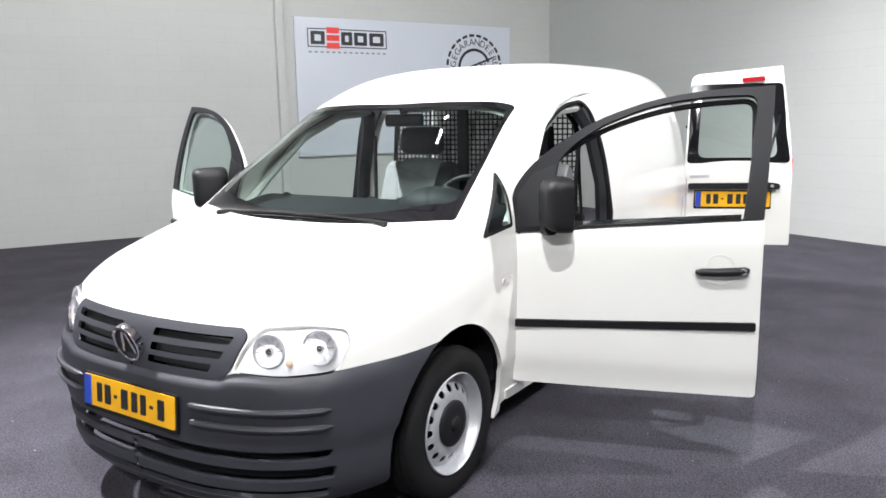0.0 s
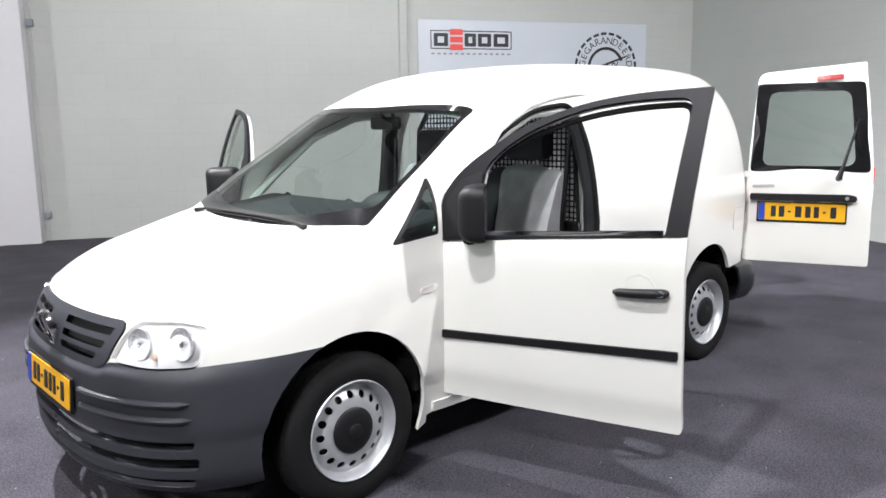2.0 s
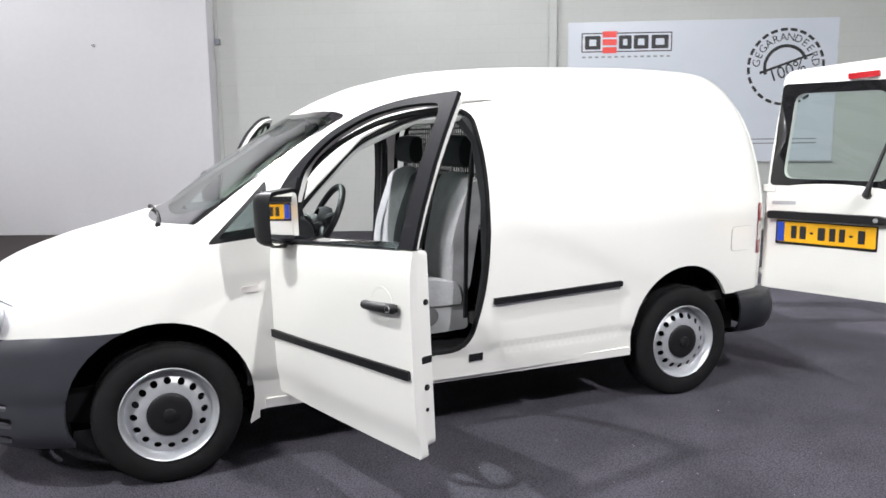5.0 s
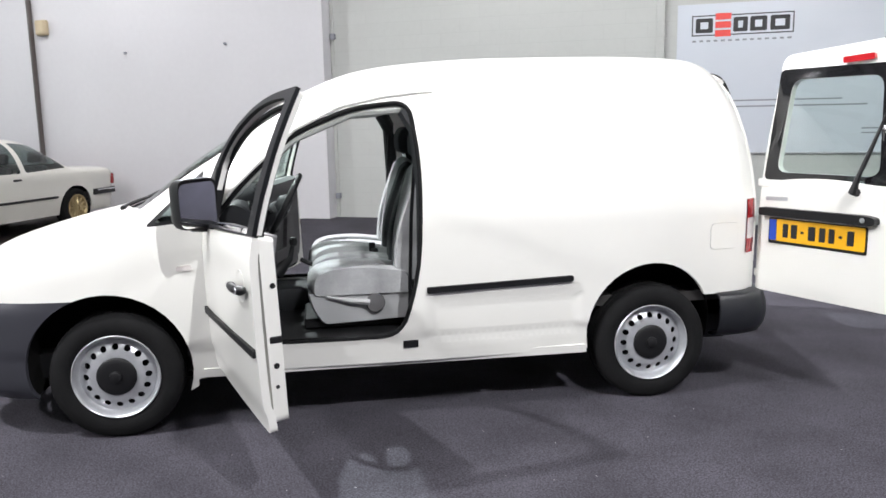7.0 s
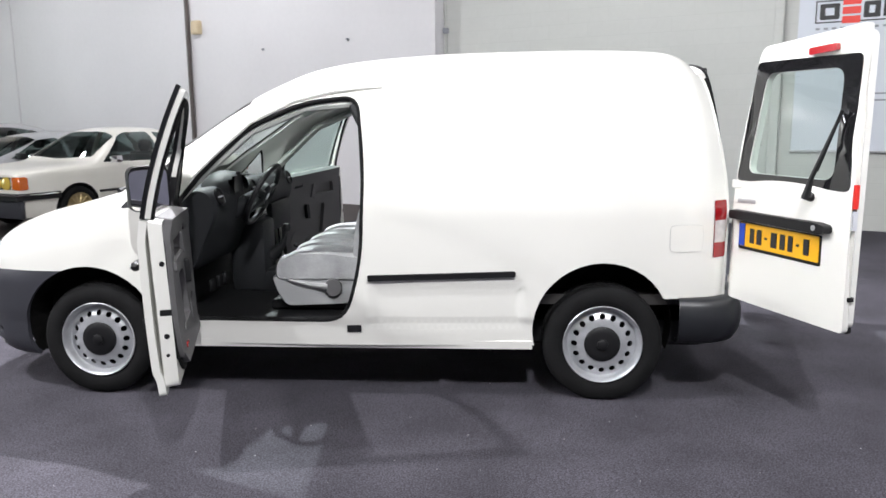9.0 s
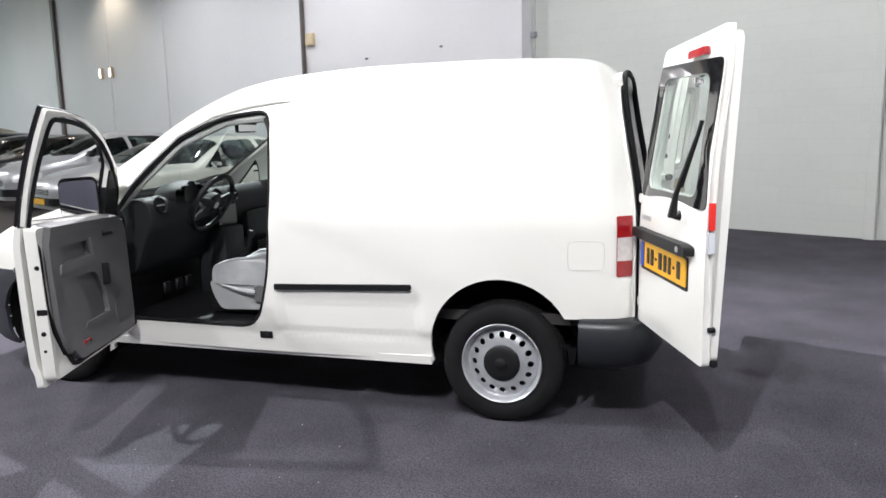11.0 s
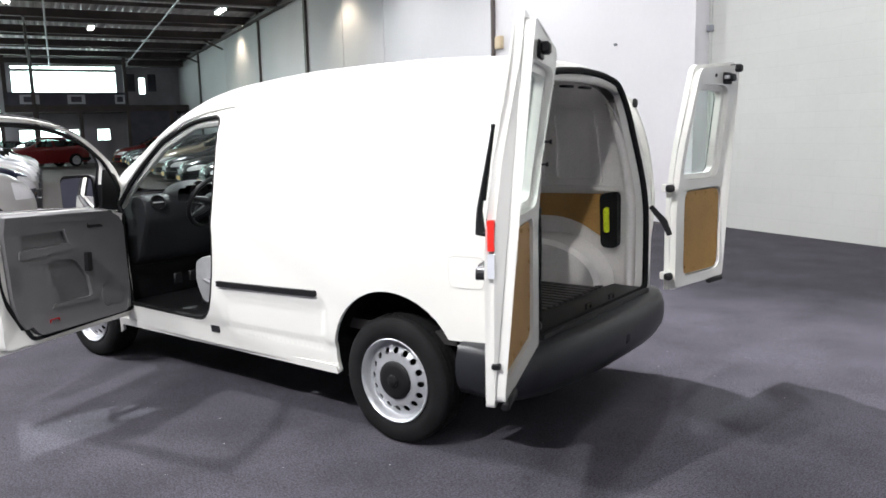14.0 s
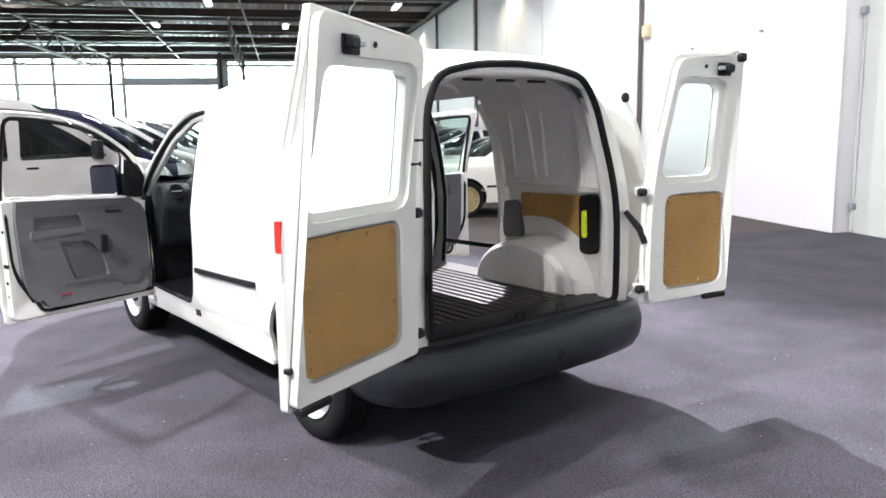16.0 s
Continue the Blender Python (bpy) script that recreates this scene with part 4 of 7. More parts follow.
    seal = [at(x, z, -0.088 + 0.047 * smoothstep(0.98, 1.10, z)) for x, z in fine(run, 0.04)]
    part("door_seal", tube(seal, 0.0115, 6, closed=True), M_RUBBER, ob)
    # outside: rubbing strip, handle in its round dish, mirror
    part("rub_strip", slab(rounded([(0.445, 0.607), (0.445, 0.64), (1.42, 0.675), (1.42, 0.642)], 0.008), [], lay(0.0 - 0.012), 0.014, 0.08), M_BLACK, ob, "black rubbing strip")
    dish = [(1.275 + 0.062 * math.cos(a), 0.885 + 0.062 * math.sin(a)) for a in np.linspace(0, 2 * math.pi, 33)[:-1]]
    part("handle_dish", slab(dish, [], lambda u, v, d: at(u, v, 0.002 - 0.008 * smoothstep(0.062, 0.03, math.hypot(u - 1.275, v - 0.885)) - d), 0.002, 0.02), M_PAINT, ob)
    handle = [at(1.19, 0.876, 0.010), at(1.205, 0.877, 0.024), at(1.26, 0.88, 0.030), at(1.33, 0.884, 0.029), at(1.368, 0.886, 0.023), at(1.378, 0.887, 0.01)]
    part("door_handle", tube(handle, [0.01, 0.016, 0.017, 0.018, 0.018, 0.012], 10), M_BLACK, ob, "black pull handle")
    part("lock", lathe([(0.012, 0.0), (0.012, 0.004), (0.001, 0.005)], 16, "Y", m=Matrix.Translation(at(1.36, 0.888, 0.044))), M_STEEL, ob)
    base = at(0.545, 1.07, 0.0)
    sail = rounded([(0.455, 1.03), (0.46, 1.17), (0.52, 1.26), (0.62, 1.30), (0.60, 1.05)], 0.02)
    part("mirror_sail", slab(sail, [], lie(0.006), 0.052, 0.05), M_BLACK, ob)
    shift = Matrix.Rotation(radians(SWING * side), 3, "Z") @ Vector((0.045, -0.02 * side, -0.03))
    mm = Matrix.Translation(base + shift) @ pose(0, 0, 0, 0, 0, (SWING - 48) * side)
    mir = part("mirror_housing", mirror_shell(side), M_BLACK, ob, "black door mirror", matrix=mm)
    part("mirror_glass", slab(rounded([(-0.215, -0.002), (-0.22, 0.19), (-0.04, 0.20), (-0.035, 0.0)], 0.035), [], lambda u, v, d: (0.052 + d, u * side, v), 0.003), M_MIRROR, mir)
    part("mirror_arm", tube([(0, 0, 0.0), (-0.01, -0.05 * side, -0.005), (-0.01, -0.12 * side, 0.005)], [0.035, 0.03, 0.03], 10), M_BLACK, mir)
    for z, r in ((0.90, 0.011), (0.60, 0.012), (0.52, 0.008)):
        part("edge_plug", lathe([(r, 0.0), (r * 0.9, 0.004), (0.001, 0.005)], 14, "X", m=pose(0.972, 0.05 * side, z)), M_BLACK, ob)
    part("latch", box(0.966, 0.977, 0.028 * side, 0.075 * side, 0.685, 0.712, 0.004, 1), M_BLACK, ob)
    return ob


def mirror_shell(side):
    """A rounded box, open towards the rear, x back, y out, z up."""
    bm = bmesh.new()
    rings = []
    for dx, k in ((-0.055, 0.55), (-0.05, 0.72), (-0.03, 0.9), (0.0, 0.98), (0.035, 1.0), (0.06, 0.985), (0.055, 0.93), (0.045, 0.92)):
        pts = rounded([(-0.105, -0.11), (-0.11, 0.11), (0.1, 0.115), (0.105, -0.105)], 0.045, 6)
        rings.append([bm.verts.new((dx * 0.9, (p[0] * 0.92 * k - 0.122) * side, p[1] * k + 0.10)) for p in pts])
    for a, b in zip(rings, rings[1:]):
        for i in range(len(a)):
            bm.faces.new((a[i], a[(i + 1) % len(a)], b[(i + 1) % len(a)], b[i]))
    bm.faces.new(rings[0]), bm.faces.new(rings[-1])
    return bm


front_door(1, False)
front_door(-1, True)

# ---- rear wing doors ----
def rear_door(name, label, base, along, width, left, parts):
    """A wing door in its own frame: u along from the hinge, d out through the outer face, z up."""
    al = Vector((*along, 0)).normalized()
    out = Vector((al.y, -al.x, 0)) if left else Vector((-al.y, al.x, 0))
    m = Matrix(((al.x, out.x, 0, base[0]), (al.y, out.y, 0, base[1]), (0, 0, 1, 0), (0, 0, 0, 1)))
    ob = new(name)
    ob.parent = van
    ob.matrix_basis = m
    tagged(ob, label)
    z0, z1 = 0.545, parts["top"]
    lean = lambda z: parts.get("lean", 0.05) * (0.35 * smoothstep(1.0, 1.5, z) + 0.65 * smoothstep(1.3, 1.84, z))  # the top leans towards the roof
    bow = lambda u: 0.012 * (1 - (2 * (u / width) - 1) ** 2)
    shear = lambda z: parts["shear"] * max(0.0, (z - 1.1) / 0.73) ** 1.3  # the top draws in towards the hinge
    lay = lambda d0: (lambda u, v, d: Vector((u - shear(v), d0 - d + bow(u) - lean(v), v)))
    tip = parts.get("tip", 0.035)
    u0 = parts.get("u0", 0.0)
    outline = rounded([(u0, z0), (u0, 1.15), (tip, 1.785), (width - 0.002, z1), (width, z0)], [0.02, 0.3, 0.06, 0.01, 0.02], 8)
    gl = parts["glass"]
    gs = parts.get("gslope", 0.015)
    hole = rounded([(gl[0], gl[2]), (gl[0] + gs, gl[3]), (gl[1], gl[3]), (gl[1], gl[2])], 0.06, 6)
    part("outer_skin", slab(outline, [hole], lay(0.0), 0.03, 0.06), M_PAINT, ob, angle=50)
    inner_outline = rounded([(u0 + 0.012, z0 + 0.015), (u0 + 0.012, 1.15), (tip + 0.012, 1.765), (width - 0.008, z1 - 0.018), (width - 0.008, z0 + 0.015)], [0.03, 0.3, 0.06, 0.05, 0.03], 8)
    ply = parts["ply"]
    plyhole = rounded([(ply[0] - 0.012, ply[2] - 0.012), (ply[0] - 0.012, ply[3] + 0.012), (ply[1] + 0.012, ply[3] + 0.012), (ply[1] + 0.012, ply[2] - 0.012)], 0.07, 6)
    big = rounded([(gl[0] - 0.03, gl[2] - 0.03), (gl[0] + gs - 0.03, gl[3] + 0.03), (gl[1] + 0.03, gl[3] + 0.03), (gl[1] + 0.03, gl[2] - 0.03)], 0.08, 6)
    frame_ = part("inner_frame", slab(inner_outline, [big, plyhole], lay(-0.03), 0.035, 0.06), M_PAINT, ob, "white pressed inner frame", angle=30)
    soft = frame_.modifiers.new("round", "BEVEL")
    soft.width, soft.segments, soft.limit_method, soft.angle_limit = 0.021, 4, "ANGLE", radians(50)
    part("window_flange", slab(big, [hole], lay(-0.03), 0.008, 0.05), M_PAINT, ob)
    board = part("hardboard_panel", slab(rounded([(ply[0], ply[2]), (ply[0], ply[3]), (ply[1], ply[3]), (ply[1], ply[2])], 0.06, 6), [], lay(-0.048), 0.006, 0.1), M_PLY, ob, "brown hardboard panel held by clips")
    w, h = ply[1] - ply[0], ply[3] - ply[2]
    for fu, fv in ((0.06, 0.08), (0.35, 0.04), (0.65, 0.04), (0.94, 0.08), (0.94, 0.36), (0.94, 0.66), (0.92, 0.93), (0.63, 0.96), (0.33, 0.96), (0.06, 0.93), (0.04, 0.66), (0.04, 0.36)):
        p = lay(-0.055)(ply[0] + w * fu, ply[2] + h * fv, 0)
        part("clip", lathe([(0.009, 0.0), (0.008, -0.004), (0.001, -0.006)], 10, "Y", m=Matrix.Translation(p)), M_PLY, board)
    pane = bmesh.new()
    ring = [pane.verts.new(lay(-0.006)(u, v, 0)) for u, v in hole]
    pane.faces.new(ring)
    part("window_glass", pane, M_GLASS, ob, smooth=False)
    fr = parts["frit"]
    fl = rounded([(fr[0], fr[2]), (fr[0] + gs + 0.005, fr[3]), (fr[1], fr[3]), (fr[1], fr[2])], 0.03, 6)
    part("window_border", slab(fl, [hole], lay(0.004), 0.005, 0.06), M_GLOSSBLACK, ob, "gloss black window border")
    for z in (1.125, 0.635):
        part("hinge", box(-0.05, 0.03, -0.045, 0.0, z - 0.022, z + 0.022, 0.006, 1), M_PAINT, ob)
        part("hinge_cover", box(-0.07, -0.02, -0.075, -0.035, z - 0.02, z + 0.02, 0.01, 1), M_BLACK, ob)
    p = lay(-0.066)(width * 0.75, 1.725, 0)
    lock = part("lock", box(p.x - 0.045, p.x + 0.05, p.y - 0.012, p.y, p.z - 0.035, p.z + 0.03, 0.006, 1), M_BLACK, ob, "black latch bracket with a steel tongue")
    part("latch_block", box(p.x - 0.01, p.x + 0.045, p.y - 0.042, p.y - 0.01, p.z - 0.02, p.z + 0.022, 0.008, 1), M_BLACK, lock)
    part("tongue", box(p.x - 0.05, p.x - 0.012, p.y - 0.03, p.y - 0.012, p.z - 0.008, p.z + 0.012, 0.003, 1), M_STEEL, lock)
    part("grommet", lathe([(0.011, 0.0), (0.009, -0.004), (0.001, -0.004)], 12, "Y", m=Matrix.Translation(lay(-0.065)(width * 0.55, 1.735, 0))), M_BLACK, ob)
    part("lower_latch", box(width - 0.18, width - 0.02, -0.075, -0.045, z0 - 0.012, z0 + 0.018, 0.006, 1), M_BLACK, ob)
    return ob, m, lay


LW = 0.718
left_door, LM, llay = rear_door("rear_door", "white rear wing door swung open, with window, wiper and number plate", (3.377 - 0.361 * 0.09 - 0.005, -0.837 + 0.932 * 0.09), (0.361, -0.932), LW, True,
                                {"gslope": 0.075, "glass": (0.065, 0.615, 1.185, 1.66), "ply": (0.095, 0.645, 0.632, 1.105), "frit": (-0.01, 0.70, 1.145, 1.715), "shear": 0.08, "lean": 0.095, "u0": -0.035, "tip": 0.085, "top": 1.835})
right_door, RM, rlay = rear_door("rear_door", "narrow white rear wing door swung open, with window and hardboard panel", (3.40, 0.70), (0.175, 0.985), 0.572, False,
                                 {"gslope": 0.085, "glass": (0.09, 0.445, 1.19, 1.655), "ply": (0.12, 0.512, 0.622, 1.095), "frit": (0.03, 0.548, 1.155, 1.71), "shear": 0.04, "lean": 0.085, "tip": 0.12, "top": 1.82})
# things on the outer face of the left wing door (its outer side is +d)
number_plate(left_door, Matrix(((1, 0, 0, 0.312), (0, -1, 0, 0.016), (0, 0, 1, 0.827), (0, 0, 0, 1))))
bar = part("grip_bar", slab(rounded([(0.0, 0.958), (0.0, 1.0), (0.58, 1.005), (0.63, 0.995), (0.63, 0.965), (0.61, 0.958)], 0.014), [], lambda u, v, d: llay(0.045)(u, v, d), 0.045, 0.1), M_BLACK, left_door, "black plastic grip bar over the plate")
part("key_lock", lathe([(0.012, 0.0), (0.012, 0.004), (0.001, 0.005)], 14, "Y", m=Matrix.Translation(llay(0.047)(0.575, 0.983, 0))), M_STEEL, left_door)
part("brake_light", slab(rounded([(0.425, 1.722), (0.425, 1.754), (0.58, 1.764), (0.58, 1.732)], 0.008), [], lambda u, v, d: llay(0.022)(u, v, d), 0.02, 0.06), M_RED, left_door, "red high-level brake light")
part("name_lettering", slab(rounded([(0.01, 1.035), (0.01, 1.055), (0.145, 1.06), (0.145, 1.04)], 0.004), [], lambda u, v, d: llay(0.003)(u, v, d), 0.002), M_STEEL, left_door, "small plain silver name bar")
piv, tip = llay(0.05)(0.52, 1.11, 0), llay(0.03)(0.635, 1.44, 0)
wiper = part("wiper", tube([piv + Vector((0, -0.03, 0)), piv, piv + (tip - piv) * 0.25 + Vector((0, 0.012, 0)), tip], [0.022, 0.02, 0.011, 0.007], 8), M_BLACK, left_door, "black rear wiper")
part("wiper_blade", tube([piv + (tip - piv) * 0.35, tip + (tip - piv) * 0.12], 0.008, 6), M_RUBBER, wiper)
for z in (1.41, 1.50):
    a = llay(-0.068)(0.055, z - 0.09, 0)
    part("cable_stay", tube([a + Vector((0.0, 0, 0)), a + Vector((-0.035, -0.01, 0.0)), a + Vector((-0.04, -0.02, 0.0))], [0.006, 0.004, 0.012], 8), M_BLACK, left_door)
part("warning_sticker", box(LW - 0.02, LW + 0.0015, -0.0345, -0.012, 1.075, 1.175), M_REDSTICK, left_door, smooth=False)
part("paper_label", box(LW - 0.02, LW + 0.0012, -0.0345, -0.012, 0.985, 1.065), M_PAPER, left_door, smooth=False)
part("edge_grommet", box(LW - 0.02, LW + 0.004, -0.05, -0.02, 0.68, 0.70, 0.004, 1), M_BLACK, left_door)

# right wing door: seal along its free edge, latches, handle
edge = [rlay(-0.05)(0.564, z, 0) for z in np.linspace(0.60, 1.76, 16)]
part("edge_seal", tube(edge, 0.009, 6), M_RUBBER, right_door)
p = rlay(-0.04)(0.554, 1.785, 0)
part("top_latch", box(p.x - 0.035, p.x + 0.015, p.y - 0.05, p.y + 0.02, p.z - 0.025, p.z + 0.02, 0.01, 1), M_BLACK, right_door, "black latch at the upper corner")
p = rlay(-0.03)(0.577, 0.80, 0)
part("pull_handle", box(p.x - 0.02, p.x + 0.03, p.y - 0.02, p.y + 0.05, 0.74, 0.85, 0.012, 2), M_BLACK, right_door)
# ---- rear end: frame round the opening, seal, bumper ----
half = rounded([(0.0, 0.565), (0.60, 0.565), (0.605, 0.80), (0.595, 1.15), (0.53, 1.55), (0.45, 1.685), (0.24, 1.728), (0.0, 1.738)], [0, 0.05, 0.3, 0.4, 0.2, 0.12, 0.15, 0], 8)
opening = [(y, z) for y, z in half] + [(-y, z) for y, z in half[::-1] if y > 1e-6]
sect = [(-p.y, p.z) for p in (skin(X1, v) for v in [v_side(X1, z) for z in np.linspace(0.54, 1.0, 12)] + list(np.linspace(0.02, 0.75 * math.pi / 2, 30)))]
outer = [(0.0, 0.54)] + sect + [(-y, z) for y, z in sect[::-1] if y > 1e-6]
part("rear_frame", slab(fine(outer, 0.05), [opening], lambda u, v, d: (3.314 - tail_lean(v) - d, u, v), 0.04), M_PAINT, van, "white painted frame of the rear opening", smooth=False)
part("rear_seal", tube([(3.33 - tail_lean(z), y, z) for y, z in fine(opening, 0.05)], 0.017, 8, closed=True), M_RUBBER, van, "black rubber seal round the rear opening")

plan = [(3.06, 0.838), (3.18, 0.845), (3.30, 0.815), (3.385, 0.72), (3.43, 0.55), (3.455, 0.3), (3.46, 0.0)]
plan = plan + [(x, -y) for x, y in plan[-2::-1]]
px_ = spline([(i, p[0]) for i, p in enumerate(plan)])
py_ = spline([(i, p[1]) for i, p in enumerate(plan)])
bm = bmesh.new()
rows = []
prof = [(-0.10, 0.552), (-0.03, 0.548), (-0.008, 0.535), (0.0, 0.51), (0.012, 0.47), (0.013, 0.42), (0.004, 0.37), (-0.022, 0.325), (-0.07, 0.305), (-0.13, 0.30)]
for k in range(61):
    i = k / 60 * (len(plan) - 1)
    c = Vector((px_(i), py_(i)))
    t = Vector((px_(i + 0.05) - px_(i - 0.05), py_(i + 0.05) - py_(i - 0.05))).normalized()
    nrm = Vector((-t.y, t.x))
    if nrm.dot(c - Vector((2.6, 0))) < 0:
        nrm = -nrm
    rows.append([bm.verts.new((c.x + nrm.x * o, c.y + nrm.y * o, z)) for o, z in prof])
for a, b in zip(rows, rows[1:]):
    for j in range(len(prof) - 1):
        bm.faces.new((a[j], a[j + 1], b[j + 1], b[j]))
part("rear_bumper", thick(bm, 0.015), M_PLASTICSHADE, van, "dark grey plastic rear bumper", angle=60)
part("tow_cover", box(3.465, 3.474, 0.02, 0.07, 0.40, 0.45, 0.006, 1), M_BLACK, van)

# ---- load bay ----
sill = part("load_sill", box(3.13, 3.36, -0.60, 0.60, 0.53, 0.575, 0.015, 2), M_BLACK, van, "black plastic sill plate")
for y in (-0.05, 0.22):
    part("striker", tube([(3.30, y - 0.025, 0.575), (3.30, y - 0.025, 0.598), (3.30, y + 0.025, 0.598), (3.30, y + 0.025, 0.575)], 0.006, 6), M_BLACK, sill)
deck = part("load_floor", box(1.48, 3.14, -0.74, 0.74, 0.50, 0.553, 0.0), M_CARGO, van, "dark ribbed load floor")
for k in range(19):
    y = -0.54 + k * 0.06
    part("floor_rib", box(1.55, 3.10, y - 0.018, y + 0.018, 0.552, 0.566, 0.004, 1), M_CARGO, deck)


def bay_side(side):
    """The painted inner flank of the load bay with its pressed fields, wheel box and board."""
    inset = 0.085
    bm = bmesh.new()
    xs = np.linspace(1.50, 3.29, 30)
    cols = []
    for x in xs:
        col = []
        for z in list(np.linspace(0.55, 1.0, 8)) + [None] * 14:
            if z is None:
                continue
            col.append((x - 0.03 * smoothstep(3.1, 3.3, x), max(0.0, side_y(x, z) - inset), z))
        for v in np.linspace(0.05, 0.75 * math.pi / 2, 16):
            p = skin(x, v)
            k = 1 - inset / 0.88
            col.append((p.x - 0.03 * smoothstep(3.1, 3.3, x), -p.y * k if v < 0.75 * math.pi / 2 else 0.0, p.z - 0.05 * min(1, v / 0.5)))
        cols.append([bm.verts.new((a, b * -side, c)) for a, b, c in col])
    for a, b in zip(cols, cols[1:]):
        for j in range(len(a) - 1):
            c = (a[j].co + b[j + 1].co) / 2
            if math.hypot(c.x - 2.675, c.z - 0.385) < 0.43 and c.z < 0.83:
                continue
            if side < 0 and 1.58 < c.x < 2.27 and c.z < 1.61 and abs(c.y) > 0.3:
                continue
            bm.faces.new((a[j], a[j + 1], b[j + 1], b[j]))
    liner = part("bay_lining", bm, M_INNER, van, "white painted inner body side", angle=60)
    wall = lambda x, z, d: Vector((x, -side * (side_y(x, min(z, 1.7)) - inset - d), z))
    lay = lambda d0: (lambda u, v, d: wall(u, v, d0 - d))
    box_ = bmesh.new()
    steps = [180 * k / 20 for k in range(21)]
    ringa, ringb = [], []
    for a in steps:
        u, v = 2.70 - 0.41 * math.cos(radians(a)), 0.55 + 0.28 * math.sin(radians(a))
        ringa.append(box_.verts.new((u, -side * 0.76, v)))
        ringb.append(box_.verts.new((2.70 + (u - 2.70) * 0.94, -side * 0.545, 0.55 + (v - 0.55) * 0.94)))
    ringc = [box_.verts.new((2.70 + (v.co.x - 2.70) * 0.93, -side * 0.52, 0.55 + (v.co.z - 0.55) * 0.9)) for v in ringb]
    for a, b in ((ringa, ringb), (ringb, ringc)):
        for i in range(20):
            box_.faces.new((a[i], a[i + 1], b[i + 1], b[i]))
    box_.faces.new(ringc)
    part("wheel_box", box_, M_INNER, van, "white painted wheel arch in the load bay", angle=35)
    for x0, x1 in ((1.95, 2.28), (2.38, 2.62), (2.66, 3.02)) if side > 0 else ((2.40, 2.62), (2.67, 3.02)):
        o = rounded([(x0, 1.13), (x0 + 0.02, 1.58), (x1 - 0.02, 1.58), (x1, 1.13)], 0.04)
        i = rounded([(x0 + 0.035, 1.165), (x0 + 0.05, 1.545), (x1 - 0.05, 1.545), (x1 - 0.035, 1.165)], 0.03)
        part("pressed_field", slab(o, [i], lay(0.014), 0.02, 0.1), M_INNER, liner)
    part("bay_rail", slab(rounded([(2.32, 1.092), (2.32, 1.112), (3.2, 1.125), (3.2, 1.10)], 0.008), [], lay(0.02), 0.03, 0.1), M_INNER, liner)
    lower = rounded([(2.47, 1.065), (3.05, 1.08), (3.05, 0.80), (2.98, 0.84), (2.86, 0.90), (2.72, 0.93), (2.56, 0.93), (2.47, 0.92)], [0.03, 0.02, 0.02, 0.1, 0.1, 0.1, 0.1, 0.03])
    part("hardboard_panel", slab(lower, [], lay(0.012), 0.008, 0.1), M_PLY, van, "brown hardboard panel on the load bay wall")
    pillar = [wall(3.22 - tail_lean(z), z, 0.03) for z in np.linspace(0.56, 1.6, 12)]
    part("rear_pillar", tube(pillar, 0.034, 10), M_INNER, liner)
    return lay


right_lay = bay_side(-1)
bay_side(1)
for x in (1.55, 2.1, 2.65):
    pts = []
    for y in np.linspace(-0.62, 0.62, 17):
        v = v_top(x, y)
        pts.append((x, y, skin(x, v).z - 0.075))
    part("roof_bow", tube(pts, 0.022, 8), M_INNER, van)
pts = [(3.20, y, skin(3.24, v_top(3.24, y)).z - 0.06) for y in np.linspace(-0.48, 0.48, 15)]
head = part("rear_header", tube(pts, 0.028, 10), M_INNER, van)
for y in (-0.2, 0.0, 0.2):
    part("header_slot", box(3.135, 3.17, y - 0.05, y + 0.05, 1.66, 1.672, 0.004, 1), M_BLACK, head)
part("jamb_pocket", slab(rounded([(2.33, 0.78), (2.31, 1.0), (2.45, 1.02), (2.50, 0.80)], 0.04), [], right_lay(0.03), 0.03, 0), M_TRIM, van, "grey plastic pocket beside the sliding doorway")
part("jamb", tube([Vector((2.30, 0.80, 0.56)), Vector((2.31, 0.79, 1.0)), Vector((2.27, 0.76, 1.4)), Vector((2.20, 0.70, 1.60))], 0.045, 8), M_INNER, van)
kit = part("tool_pouch", slab(rounded([(3.03, 0.77), (3.02, 1.08), (3.14, 1.10), (3.14, 0.77)], 0.04), [], right_lay(0.06), 0.05, 0), M_BLACK, van, "black pouch strapped to the load bay wall")
part("safety_vest", slab(rounded([(3.055, 0.86), (3.05, 1.0), (3.085, 1.01), (3.09, 0.86)], 0.015), [], right_lay(0.072), 0.012, 0), M_LIME, kit, "folded yellow vest")
stay = tube([(3.33, 0.665, 1.02), (3.40, 0.70, 0.93), (3.43, 0.70, 0.86)], [0.014, 0.02, 0.016], 8)
part("door_stay", stay, M_BLACK, van)

# ---- partition grid behind the driver ----
grid = part("partition_frame", tube([(1.60, -0.66, 0.95), (1.60, -0.62, 1.45), (1.60, -0.5, 1.60), (1.60, 0.0, 1.66), (1.60, 0.5, 1.60), (1.60, 0.62, 1.45), (1.60, 0.66, 0.95)], 0.016, 8, closed=True), M_BLACK, van, "black steel partition with a wire grid")
bm = bmesh.new()
for k in range(43):
    y = -0.63 + k * 0.03
    tube([(1.60, y, 0.96), (1.60, y, min(1.63, 1.40 + (0.66 - abs(y)) * 1.5))], 0.0045, 5, bm)
